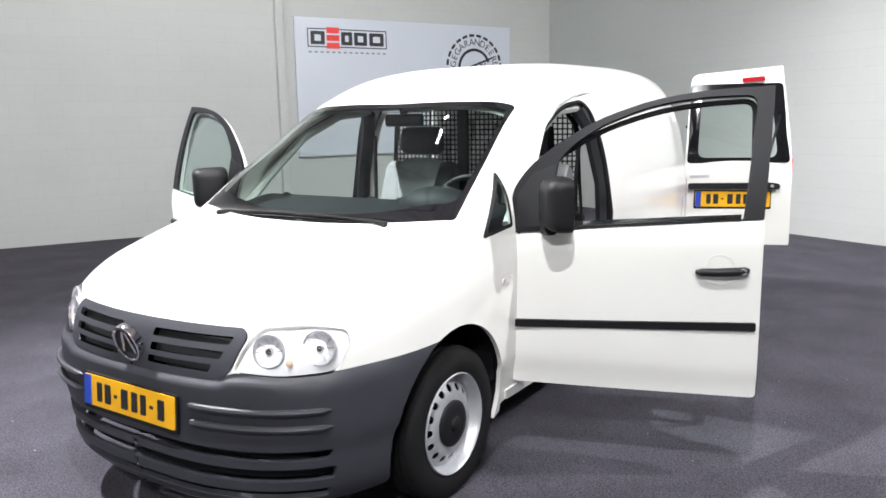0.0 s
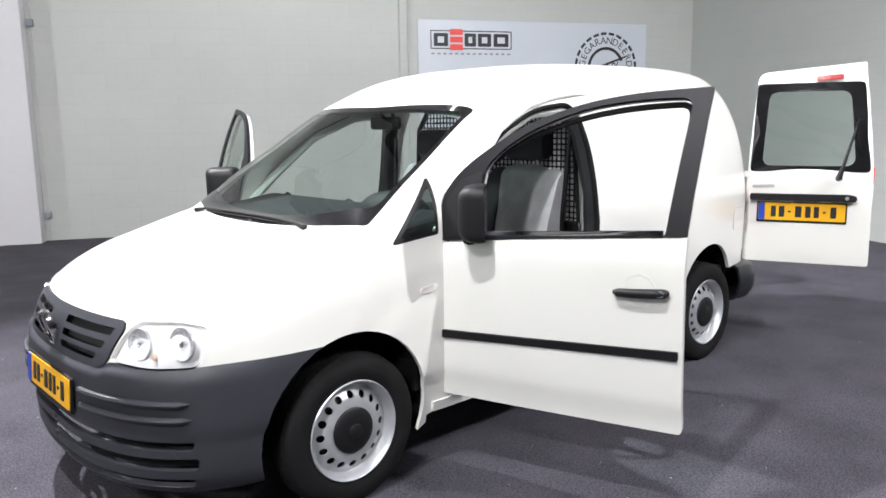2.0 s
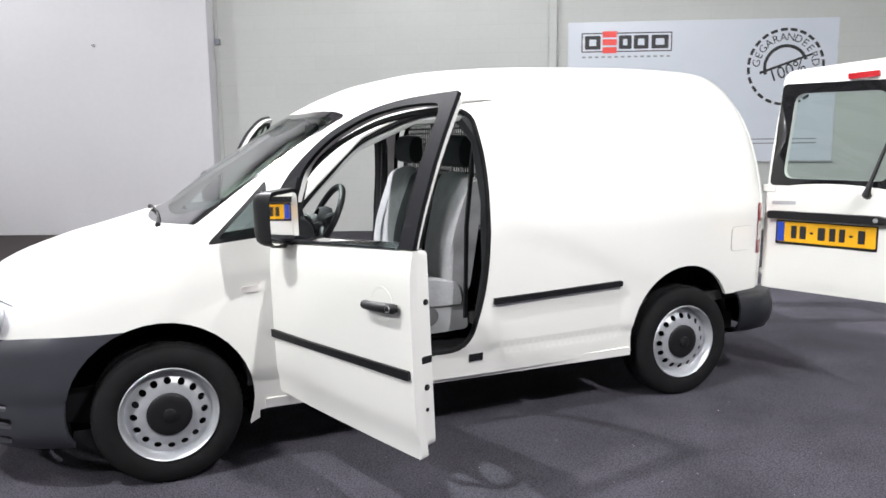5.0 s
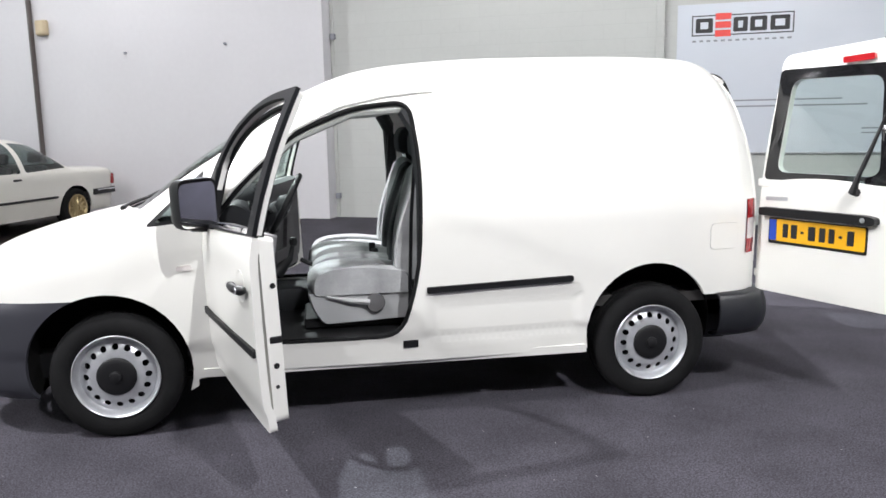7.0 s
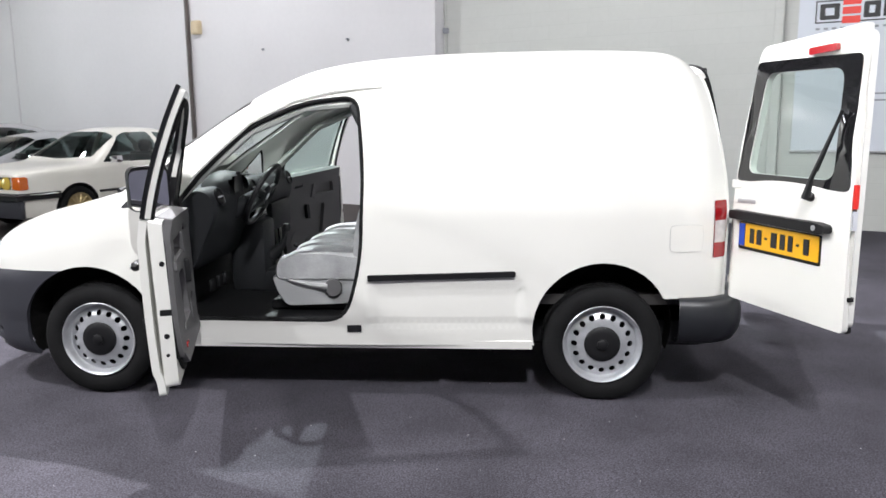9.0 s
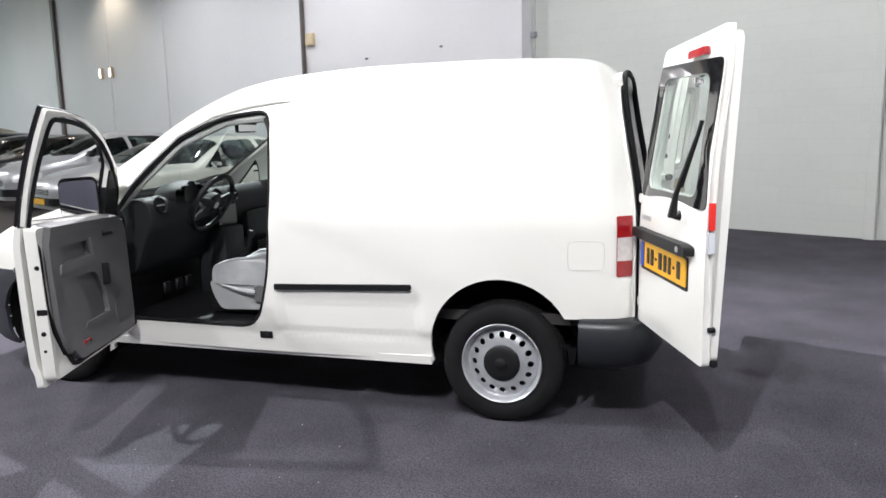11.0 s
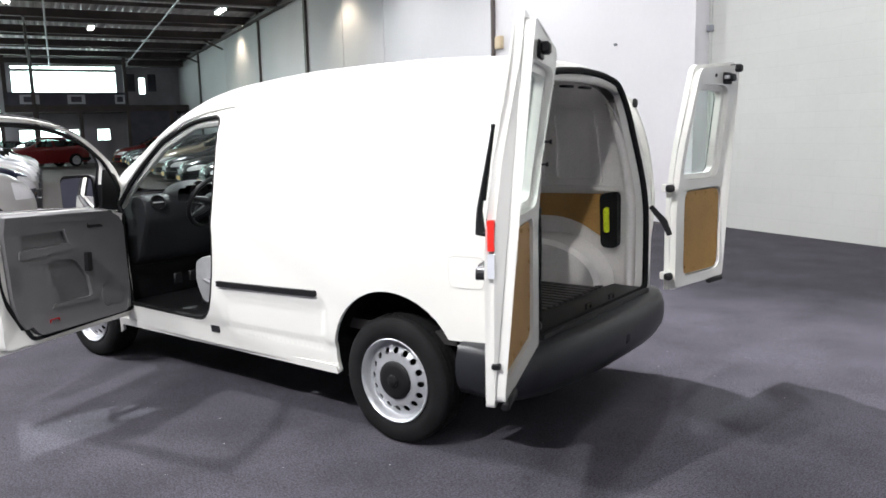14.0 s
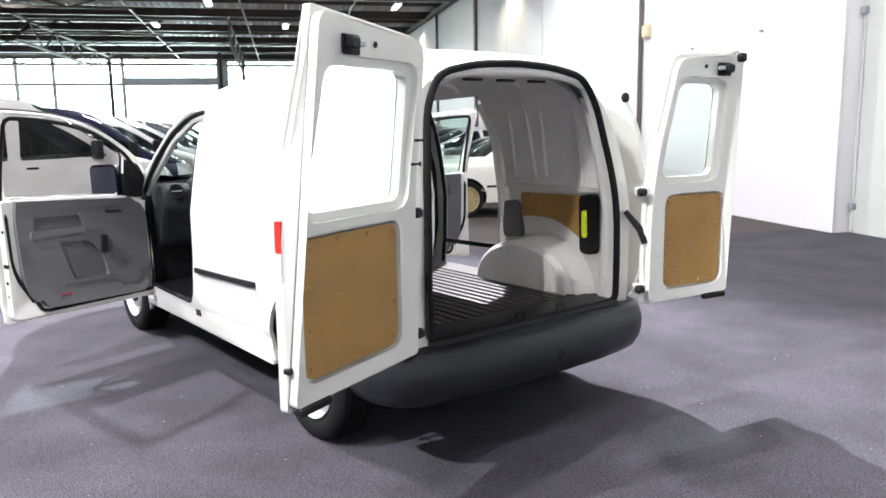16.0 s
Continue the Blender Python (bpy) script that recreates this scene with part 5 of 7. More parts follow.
for k in range(22):
    z = 0.98 + k * 0.03
    w = 0.64 - max(0.0, z - 1.45) * 0.7
    tube([(1.603, -w, z), (1.603, w, z)], 0.0045, 5, bm)
tagged(part("wire_grid", bm, M_BLACK, grid), kind="stuff")
part("partition_panel", box(1.59, 1.605, -0.68, 0.68, 0.55, 0.96, 0.01, 1), M_BLACK, grid)
part("partition_post", box(1.585, 1.615, 0.08, 0.16, 0.55, 1.66, 0.01, 1), M_BLACK, grid)

# ---- flanks: rubbing strip, marker, sill, latch plate, rain channel ----
def flank(u, v, out):
    return lift(a_of(u), v_side(u, v), out)


for side in (1, -1):
    lay = lambda d0, side=side: (lambda u, v, d: Vector((1, side, 1)) * flank(u, v, d0 - d))
    part("rub_strip", slab(rounded([(1.485, 0.650), (1.485, 0.680), (2.235, 0.700), (2.235, 0.670)], [0.002, 0.002, 0.012, 0.012]), [], lay(0.014), 0.016, 0.08), M_BLACK, van, "black rubbing strip")
    part("side_marker", slab(rounded([(0.315, 0.81), (0.315, 0.835), (0.385, 0.84), (0.385, 0.815)], 0.01), [], lay(0.008), 0.01), M_LENSWHITE, van, "clear side indicator")
    part("latch_plate", slab(rounded([(1.365, 0.372), (1.365, 0.41), (1.44, 0.412), (1.44, 0.374)], 0.004), [], lay(0.004), 0.006), M_GLOSSBLACK, van)
    part("sill_edge", slab(rounded([(0.40, 0.282), (0.40, 0.325), (2.315, 0.325), (2.325, 0.282)], 0.008), [], lay(0.010), 0.035, 0.1), M_PAINT, van)
    ridge = [Vector((1, side, 1)) * flank(x, z, 0.006) for x, z in ((0.55, 1.145), (0.70, 1.29), (0.88, 1.45), (1.10, 1.555), (1.30, 1.60), (1.46, 1.618), (1.56, 1.618))]
    part("rain_channel", tube(ridge, [0.006, 0.01, 0.012, 0.013, 0.013, 0.011, 0.002], 8), M_PAINT, van)
    seal = [Vector((1, side, 1)) * flank(x, z, -0.012) for x, z in fine(DOORWAY, 0.05)]
    part("doorway_seal", tube(seal, 0.014, 8, closed=True), M_RUBBER, van, "black rubber seal round the doorway")
    # wheel arch linings
    for cx, cz, r in ((-0.02, 0.34, 0.39), (2.675, 0.385, 0.366)):
        bm = bmesh.new()
        rim = [(cx + r * math.cos(radians(t)), cz + r * math.sin(radians(t))) for t in range(-20, 201, 10)]
        a = [bm.verts.new((x, -side * (side_y(x, z) - 0.03), z)) for x, z in rim]
        b = [bm.verts.new((v.co.x, -side * 0.57, v.co.z)) for v in a]
        for i in range(len(a) - 1):
            bm.faces.new((a[i], a[i + 1], b[i + 1], b[i]))
        bm.faces.new(b)
        part("arch_lining", bm, M_LININGBLACK, van, smooth=False)
under = box(-0.55, 3.25, -0.60, 0.60, 0.24, 0.40, 0.02, 1)
part("underbody", under, M_BLACK, van, "dark underbody")
part("axle", tube([(2.68, -0.68, 0.317), (2.68, 0.68, 0.317)], 0.05, 10), M_BLACK, van)
part("axle", tube([(0.0, -0.68, 0.317), (0.0, 0.68, 0.317)], 0.05, 10), M_BLACK, van)

# ---- cabin ----
part("cabin_floor", box(0.40, 1.50, -0.80, 0.80, 0.38, 0.42), M_BLACK, van, "black rubber cabin floor", smooth=False)
part("firewall", box(0.33, 0.40, -0.80, 0.80, 0.38, 1.03), M_BLACK, van, smooth=False)
for side in (1, -1):
    post = [Vector((1, side, 1)) * flank(x, z, -0.05) for x, z in ((1.44, 0.42), (1.49, 0.8), (1.495, 1.15), (1.475, 1.45), (1.42, 1.56))]
    part("pillar_trim", tube(post, 0.045, 8), M_DASH, van)
    post = [Vector((1, side, 1)) * flank(x, z, -0.045) for x, z in ((0.46, 1.05), (0.62, 1.21), (0.86, 1.43), (1.15, 1.55), (1.42, 1.57))]
    part("pillar_lining", tube(post, 0.024, 8), M_LINER, van, "pale grey pillar lining")
bm = bmesh.new()
cols = []
for x in np.linspace(0.80, 1.52, 10):
    cols.append([bm.verts.new((x, y, skin(x, v_top(x, y)).z - 0.04)) for y in np.linspace(-0.66, 0.66, 19)])
for a, b in zip(cols, cols[1:]):
    for j in range(len(a) - 1):
        bm.faces.new((a[j], a[j + 1], b[j + 1], b[j]))
part("headliner", bm, M_LINER, van, "pale grey headliner")


def cross(profile, y0, y1, bevel_steps=3, taper=0.02):
    """A body of one profile in x and z, run across from y0 to y1, its ends drawn in."""
    bm = bmesh.new()
    cx, cz = sum(p[0] for p in profile) / len(profile), sum(p[1] for p in profile) / len(profile)
    rows = []
    for k, (y, s) in enumerate(((y0, 1 - taper * 3), (y0 + taper * 0.6, 1 - taper), (y0 + taper * 2, 1), (y1 - taper * 2, 1), (y1 - taper * 0.6, 1 - taper), (y1, 1 - taper * 3))):
        rows.append([bm.verts.new((cx + (p[0] - cx) * s, y, cz + (p[1] - cz) * s)) for p in profile])
    for a, b in zip(rows, rows[1:]):
        for i in range(len(a)):
            bm.faces.new((a[i], a[(i + 1) % len(a)], b[(i + 1) % len(a)], b[i]))
    bm.faces.new(rows[0]), bm.faces.new(rows[-1])
    return bm


dash_line = rounded([(0.20, 1.06), (0.42, 1.085), (0.60, 1.115), (0.66, 1.07), (0.665, 0.96), (0.60, 0.83), (0.54, 0.68), (0.45, 0.64), (0.40, 0.9)], [0.02, 0.05, 0.04, 0.04, 0.04, 0.06, 0.05, 0.03, 0.05], 4)
dash = part("dashboard", cross(dash_line, -0.77, 0.77), M_DASH, van, "dark grey moulded dashboard")
cowl_mesh = bmesh.new()
bmesh.ops.create_uvsphere(cowl_mesh, u_segments=28, v_segments=16, radius=1.0, matrix=Matrix.Translation((0.585, -0.37, 1.085)) @ Matrix.Diagonal((0.125, 0.215, 0.098, 1)))
bmesh.ops.delete(cowl_mesh, geom=[v for v in cowl_mesh.verts if v.co.x > 0.672], context="VERTS")
cowl = part("binnacle", cowl_mesh, M_DASH, dash, "rounded hood over the instruments")
part("instruments", lathe([(0.001, 0.0), (0.07, 0.0), (0.078, 0.006)], 24, "X", m=pose(0.655, -0.37, 1.10)), M_BLACK, cowl)
for y, z in ((-0.68, 1.06), (-0.10, 1.06), (0.08, 1.06), (0.68, 1.06)):
    m = pose(0.655, y, z, 0, -20, 0)
    vent = part("air_vent", lathe([(0.05, 0.0), (0.052, 0.012), (0.044, 0.014), (0.04, 0.004), (0.001, 0.004)], 24, "X", m=m), M_BLACK, dash)
    part("vent_slat", box(0.008, 0.012, -0.036, 0.036, -0.004, 0.004, m=m), M_STEEL, vent)
part("glove_box", box(0.60, 0.675, 0.22, 0.66, 0.74, 0.93, 0.02, 2, m=pose(0.0, 0, 0, 0, 0, 0)), M_DASH, dash)
part("radio", box(0.60, 0.672, -0.12, 0.10, 0.86, 1.0, 0.008, 1), M_GLOSSBLACK, dash)
part("centre_console", box(0.50, 0.72, -0.13, 0.11, 0.42, 0.86, 0.03, 2), M_DASH, dash)
gear = part("gear_lever", tube([(0.72, 0.0, 0.62), (0.80, 0.0, 0.70), (0.82, 0.0, 0.78)], [0.045, 0.02, 0.012], 10), M_BLACK, dash)
part("gear_knob", lathe([(0.001, -0.03), (0.02, -0.02), (0.025, 0.0), (0.02, 0.025), (0.001, 0.03)], 16, "Z", m=pose(0.825, 0, 0.80)), M_BLACK, gear)
part("tunnel", box(0.6, 1.45, -0.12, 0.12, 0.40, 0.55, 0.03, 2), M_DASH, van)
part("hand_brake", tube([(1.05, 0.03, 0.56), (0.92, 0.03, 0.66), (0.86, 0.03, 0.69)], 0.014, 8), M_BLACK, van)
# steering wheel
sw = pose(0.80, -0.37, 1.045, 0, -62 + 90, 0)
wheel = part("steering_wheel", tube([sw @ Vector((0, 0.182 * math.cos(a), 0.182 * math.sin(a))) for a in np.linspace(0, 2 * math.pi, 41)[:-1]], 0.016, 10, closed=True), M_BLACK, van, "black four-spoke steering wheel")
part("hub", lathe([(0.001, 0.028), (0.05, 0.024), (0.068, 0.008), (0.066, -0.02), (0.04, -0.05)], 28, "X", m=sw), M_DASH, wheel)
part("hub_badge", lathe([(0.001, 0.004), (0.02, 0.003), (0.022, 0.0)], 20, "X", m=sw @ pose(0.028, 0, 0)), M_STEEL, wheel)
for a in (15, 165, 215, 325):
    c, s_ = math.cos(radians(a)), math.sin(radians(a))
    part("spoke", tube([sw @ Vector((0.005, 0.05 * c, 0.05 * s_)), sw @ Vector((0.0, 0.175 * c, 0.175 * s_))], [0.026, 0.014], 8), M_DASH, wheel)
part("steering_column", tube([(0.78, -0.37, 1.03), (0.62, -0.37, 0.95)], 0.055, 12), M_DASH, van)
for y in (0.16, -0.17):
    part("column_stalk", tube([(0.73, -0.37, 1.02), (0.74, -0.37 + y, 1.05)], 0.008, 6), M_BLACK, wheel)
for y in (-0.48, -0.36, -0.26):
    part("pedal", box(0.50, 0.52, y - 0.03, y + 0.03, 0.50, 0.57, 0.006, 1), M_BLACK, van)
mir = part("interior_mirror", box(0.825, 0.85, -0.12, 0.12, 1.46, 1.525, 0.018, 3), M_BLACK, van, "black interior mirror")
part("mirror_stem", tube([(0.80, 0, 1.57), (0.83, 0, 1.51)], 0.01, 8), M_BLACK, mir)
part("mirror_glass", box(0.8505, 0.853, -0.11, 0.11, 1.468, 1.517), M_MIRROR, mir)
for side in (1, -1):
    base, mid, end = (0.015, 0.50), (0.028, 0.20), (0.032, 0.02)
    on = lambda x, y, h: (x, -side * y, skin(x, v_top(x, abs(y))).z + h)
    arm = part("wiper_arm", tube([on(*base, 0.008), on(0.02, 0.42, 0.016), on(*mid, 0.016), on(*end, 0.014)], [0.013, 0.007, 0.005, 0.004], 8), M_BLACK, van)
    part("wiper_blade", tube([on(0.026, 0.40, 0.007), on(0.034, 0.20, 0.007), on(0.038, -0.04, 0.007)], 0.005, 6), M_RUBBER, arm)


def seat(y, side):
    """A grey cloth seat on a plastic base."""
    ob = new("seat")
    ob.parent = van
    tagged(ob, "grey cloth front seat with dark bolsters and headrest")
    cush = rounded([(0.90, 0.60), (0.905, 0.685), (1.00, 0.725), (1.20, 0.735), (1.44, 0.70), (1.46, 0.60)], [0.03, 0.05, 0.08, 0.1, 0.05, 0.03], 5)
    part("cushion", cross(cush, y - 0.185, y + 0.185, taper=0.05), M_CLOTH, ob)
    for s in (-1, 1):
        c = y + s * 0.205
        part("cushion_bolster", cross([(1.17 + (p[0] - 1.17) * (1.0 if p[0] > 1.1 else 0.93), p[1] + 0.02 * smoothstep(0.6, 0.7, p[1])) for p in cush], c - 0.062, c + 0.062, taper=0.028), M_CLOTH, ob)
    skirt = rounded([(0.98, 0.45), (0.93, 0.52), (0.90, 0.62), (1.10, 0.635), (1.30, 0.60), (1.47, 0.64), (1.48, 0.47)], [0.03, 0.04, 0.03, 0.06, 0.08, 0.03, 0.03], 4)
    part("seat_base", cross(skirt, y - 0.255, y + 0.255, taper=0.015), M_SEATTRIM, ob, "pale grey plastic seat base")
    part("adjust_lever", tube([(1.00, y - side * 0.262, 0.60), (1.12, y - side * 0.27, 0.575), (1.22, y - side * 0.268, 0.565)], [0.008, 0.012, 0.02], 8), M_SEATTRIM, ob)
    part("seat_rail", box(0.88, 1.42, y - 0.21, y + 0.21, 0.42, 0.47, 0.01, 1), M_BLACK, ob)
    part("side_cover", lathe([(0.05, -0.012), (0.046, -0.02), (0.001, -0.022)], 24, "Y", m=pose(1.25, y - side * 0.258, 0.56) @ pose(0, 0, 0, 0, 0, 0 if side > 0 else 180)), M_TRIM, ob)
    back = rounded([(1.37, 0.66), (1.38, 0.86), (1.43, 1.08), (1.48, 1.24), (1.52, 1.27), (1.57, 1.24), (1.55, 0.95), (1.50, 0.66)], [0.04, 0.08, 0.1, 0.05, 0.03, 0.05, 0.1, 0.04], 5)
    part("backrest", cross(back, y - 0.165, y + 0.165, taper=0.05), M_CLOTH, ob)
    for s in (-1, 1):
        c = y + s * 0.19
        part("back_bolster", cross([(p[0] - 0.02 * smoothstep(1.25, 0.9, p[1]), p[1] - 0.02) for p in back], c - 0.062, c + 0.062, taper=0.028), M_CLOTHDARK if s * side > 0 else M_CLOTH, ob)
    hr = rounded([(1.48, 1.30), (1.475, 1.40), (1.51, 1.455), (1.565, 1.45), (1.575, 1.31), (1.53, 1.28)], 0.035, 4)
    head = part("headrest", cross(hr, y - 0.135, y + 0.135, taper=0.03), M_CLOTHDARK, ob, "dark cloth headrest")
    for dy in (-0.06, 0.06):
        part("headrest_post", tube([(1.53, y + dy, 1.22), (1.53, y + dy, 1.30)], 0.006, 8), M_CHROME, head)
    part("belt_buckle", box(1.27, 1.31, y + side * 0.26 - 0.012, y + side * 0.26 + 0.012, 0.66, 0.76, 0.006, 1), M_BLACK, ob)
    return ob


seat(-0.37, 1)
seat(0.37, -1)
for side in (1, -1):
    part("seat_belt", tube([(1.47, -side * 0.70, 1.40), (1.44, -side * 0.68, 1.0), (1.42, -side * 0.70, 0.55)], 0.012, 4), M_BLACK, van)

# ---- artwork of the display board: plain blocks for the company's name, a stamp with readable words ----
FRONT = 0.0365  # the artwork stands this far out of the wall side


def flat(name, s0, s1, z0, z1, mat, parent, label="", proud=0.002):
    return part(name, box(s0, s1, -FRONT - proud, -FRONT + 0.0005, z0, z1), mat, parent, label, smooth=False)


logo = part("logo_frame", slab([(5.39, 2.58), (6.67, 2.58), (6.67, 2.85), (5.39, 2.85)], [[(5.405, 2.595), (6.655, 2.595), (6.655, 2.835), (5.405, 2.835)]], lambda u, v, d: (u, -FRONT - 0.002 + d, v), 0.0025), M_INK, board, "black outlined company logo", smooth=False)
for s0, s1 in ((5.44, 5.66), (5.92, 6.10), (6.13, 6.34), (6.38, 6.62)):
    hole = [(s0 + 0.06, 2.67), (s1 - 0.06, 2.67), (s1 - 0.06, 2.76), (s0 + 0.06, 2.76)]
    part("logo_block", slab(rounded([(s0, 2.62), (s1, 2.62), (s1, 2.81), (s0, 2.81)], 0.02), [hole], lambda u, v, d: (u, -FRONT - 0.002 + d, v), 0.0025), M_INK, logo, smooth=False)
for z in (2.565, 2.675, 2.785):
    flat("logo_bar", 5.69, 5.89, z, z + 0.085, M_REDSTICK, logo, "red bar", 0.004)
for k in range(14):
    flat("small_print", 5.40 + k * 0.092, 5.40 + k * 0.092 + 0.05, 2.50, 2.525, M_GREYINK, logo)
for z in (1.25, 1.31):
    flat("small_print", 7.55, 8.75, z, z + 0.018, M_GREYINK, board)
for z, s1 in ((1.62, 7.6), (1.70, 7.3)):
    flat("small_print", 5.75, s1, z, z + 0.02, M_GREYINK, board)
part("bottom_rail", box(BS0 - 0.01, BS1 + 0.01, -0.05, -0.0, 0.985, 1.012, 0.004, 1), M_STEEL, board, "bright metal rail")

SC, SZ, SR = 8.27, 2.33, 0.54


def arc_band(a0, a1, r0, r1, n=8):
    pts = [(SC + r0 * math.cos(radians(a0 + (a1 - a0) * k / n)), SZ + r0 * math.sin(radians(a0 + (a1 - a0) * k / n))) for k in range(n + 1)]
    pts += [(SC + r1 * math.cos(radians(a1 + (a0 - a1) * k / n)), SZ + r1 * math.sin(radians(a1 + (a0 - a1) * k / n))) for k in range(n + 1)]
    return slab(pts, [], lambda u, v, d: (u, -FRONT - 0.002 + d, v), 0.0025)


stamp = part("stamp", arc_band(20, 200, 0.27, 0.315, 24), M_INK, board, "round black printed stamp", smooth=False)
for k in range(24):
    part("stamp_dash", arc_band(k * 15, k * 15 + 10.5, 0.50, 0.54), M_INK, stamp, smooth=False)
part("stamp_stroke", slab([(SC - 0.36, SZ - 0.10), (SC + 0.36, SZ + 0.16), (SC + 0.36, SZ + 0.19), (SC - 0.36, SZ - 0.06)], [], lambda u, v, d: (u, -FRONT - 0.002 + d, v), 0.0025), M_INK, stamp, smooth=False)


def letters(text, size, m, parent):
    data = bpy.data.curves.new("letter", "FONT")
    data.body, data.size, data.align_x, data.align_y, data.extrude = text, size, "CENTER", "CENTER", 0.001
    data.materials.append(M_INK)
    ob = new("letter", data)
    ob.parent = parent
    ob.matrix_basis = m
    return ob


WORD = "GEGARANDEERD"
for k, ch in enumerate(WORD):
    a = 172 - 164 * k / (len(WORD) - 1)
    letters(ch, 0.15, pose(SC + 0.41 * math.cos(radians(a)), -FRONT - 0.002, SZ + 0.41 * math.sin(radians(a)), 90, 0, 0) @ pose(0, 0, 0, 0, 0, a - 90), stamp)
letters("100%", 0.24, pose(SC + 0.02, -FRONT - 0.002, SZ - 0.06, 90, 0, 0) @ pose(0, 0, 0, 0, 0, 19), stamp)

# ---- small things on the walls ----
bx = obj("wall_box", box(-5.33, -5.12, -0.10, 0.0, 3.08, 3.33, 0.02, 2), M_BEIGE, matrix=hall_m(0, 0))
tagged(bx, "small beige electrical box on the white wall", "electrical box")
part("box_lid", box(-5.31, -5.14, -0.112, -0.098, 3.10, 3.31, 0.01, 1), M_BEIGE, bx)
for s, z in ((-14.83, 3.1), (-14.2, 3.1)):
    wl = thing("wall_light", "small white emergency light on the wall", "wall light", group="lights on the long wall", matrix=hall_m(s, 0.0, z))
    part("housing", box(-0.06, 0.06, -0.09, 0.0, -0.15, 0.15, 0.02, 2), M_BEIGE, wl)
    part("lens", box(-0.045, 0.045, -0.10, -0.088, -0.12, 0.12, 0.01, 1), M_TUBE_DIM, wl)
for s, z in ((-1.7, 2.79), (-3.6, 2.72)):
    br = obj("wall_hook", tube([(s, 0.0, z), (s, -0.05, z), (s + 0.03, -0.06, z - 0.02)], [0.022, 0.014, 0.012], 8), M_GREYINK, matrix=hall_m(0, 0))
    tagged(br, "small grey metal hook screwed into the wall", "hook")
for z in (2.83, 0.35):
    br = obj("wall_bracket", box(0.02, 0.10, 0.19, 0.268, z - 0.04, z + 0.05, 0.012, 2), M_GREYINK, matrix=hall_m(0, 0))
    tagged(br, "small grey cable clamp beside the wall corner", "bracket")
tagged(obj("cable", tube([(0.06, 0.25, 0.01), (0.06, 0.25, 6.4)], 0.012, 6), M_WALL, matrix=hall_m(0, 0)), "white cable run up the wall corner", "cable")

# ---- roof: corrugated deck, beams and trusses ----
bm = bmesh.new()
prev = None
q, step = -0.6, (0.10, 0.05, 0.10, 0.05)
k = 0
while q < 30:
    z = CEIL - (0.02 if k % 4 in (0, 1) else 0.09)
    row = [bm.verts.new((s, -q, z)) for s in (-47, RIGHT)]
    if prev:
        bm.faces.new((prev[0], prev[1], row[1], row[0]))
    prev = row
    q += step[k % 4]
    k += 1
rib = part("roof_sheet", bm, M_DECK, ceiling, "corrugated steel sheet", smooth=False)
tagged(rib, kind="stuff")
for k in range(11):
    s = -45.5 + k * 5.0
    part("roof_beam", box(s - 0.09, s + 0.09, -30, -0.02, CEIL - 0.40, CEIL - 0.10), M_ROOF, ceiling, smooth=False)
    part("beam_flange", box(s - 0.15, s + 0.15, -30, -0.02, CEIL - 0.42, CEIL - 0.40), M_ROOF, ceiling, smooth=False)
for k in range(10):
    s = -43.0 + k * 5.0
    part("purlin", box(s - 0.04, s + 0.04, -30, -0.02, CEIL - 0.24, CEIL - 0.10), M_ROOF, ceiling, smooth=False)
for q0, q1, z in ((3.4, 4.6, 5.95), (7.6, 8.4, 5.9), (12.5, 11.4, 6.0)):
    part("conduit", tube([(-44, -q0, z), (9.0, -q1, z)], 0.035, 6), M_TRIMPIPE, ceiling, "pale grey conduit under the roof")
part("edge_beam", box(-44, 0.0, -0.28, -0.06, CEIL - 0.42, CEIL - 0.28), M_ROOF, ceiling, smooth=False)
for s, q in ((-38.0, 0.5), (-31.0, 0.5)):
    part("edge_bracket", tube([(s, -0.1, 5.7), (s, -q - 0.6, CEIL - 0.4)], 0.05, 6), M_ROOF, ceiling)
for k in range(5):
    s = -42.0 + k * 7.5
    tr = thing("roof_truss", "black steel roof truss with slanting struts", "truss", group="roof trusses", kind="structure", matrix=hall_m(s, 0))
    for z in (5.55, 6.12):
        part("chord", box(-0.04, 0.04, -30, -11.4, z - 0.04, z + 0.04), M_ROOF, tr, smooth=False)
    n = 9
    for i in range(n):
        q0, q1 = 11.4 + i * 2.0, 11.4 + i * 2.0 + 2.0
        part("strut", tube([(0, -q0, 5.55 if i % 2 else 6.12), (0, -q1, 6.12 if i % 2 else 5.55)], 0.035, 5), M_ROOF, tr, smooth=False)
for q in (8.6, 16.4, 24.0):
    tr = thing("roof_girder", "black lattice girder running the length of the hall", "girder", group="roof girders", kind="structure", matrix=hall_m(0, q))
    for z in (5.0, 5.95):
        part("chord", box(-46, -24, -0.04, 0.04, z - 0.05, z + 0.05), M_ROOF, tr, smooth=False)
    for i in range(11):
        s0 = -46 + i * 2.0
        part("strut", tube([(s0, 0, 5.0 if i % 2 else 5.95), (s0 + 2.0, 0, 5.95 if i % 2 else 5.0)], 0.04, 5), M_ROOF, tr, smooth=False)
    col = obj("hall_column", box(-42.1, -41.9, -q - 0.1, -q + 0.1, 0, 6.2, 0.01, 1), M_ROOF, matrix=hall_m(0, 0))
    tagged(col, "dark steel column carrying the roof", "column", kind="structure")
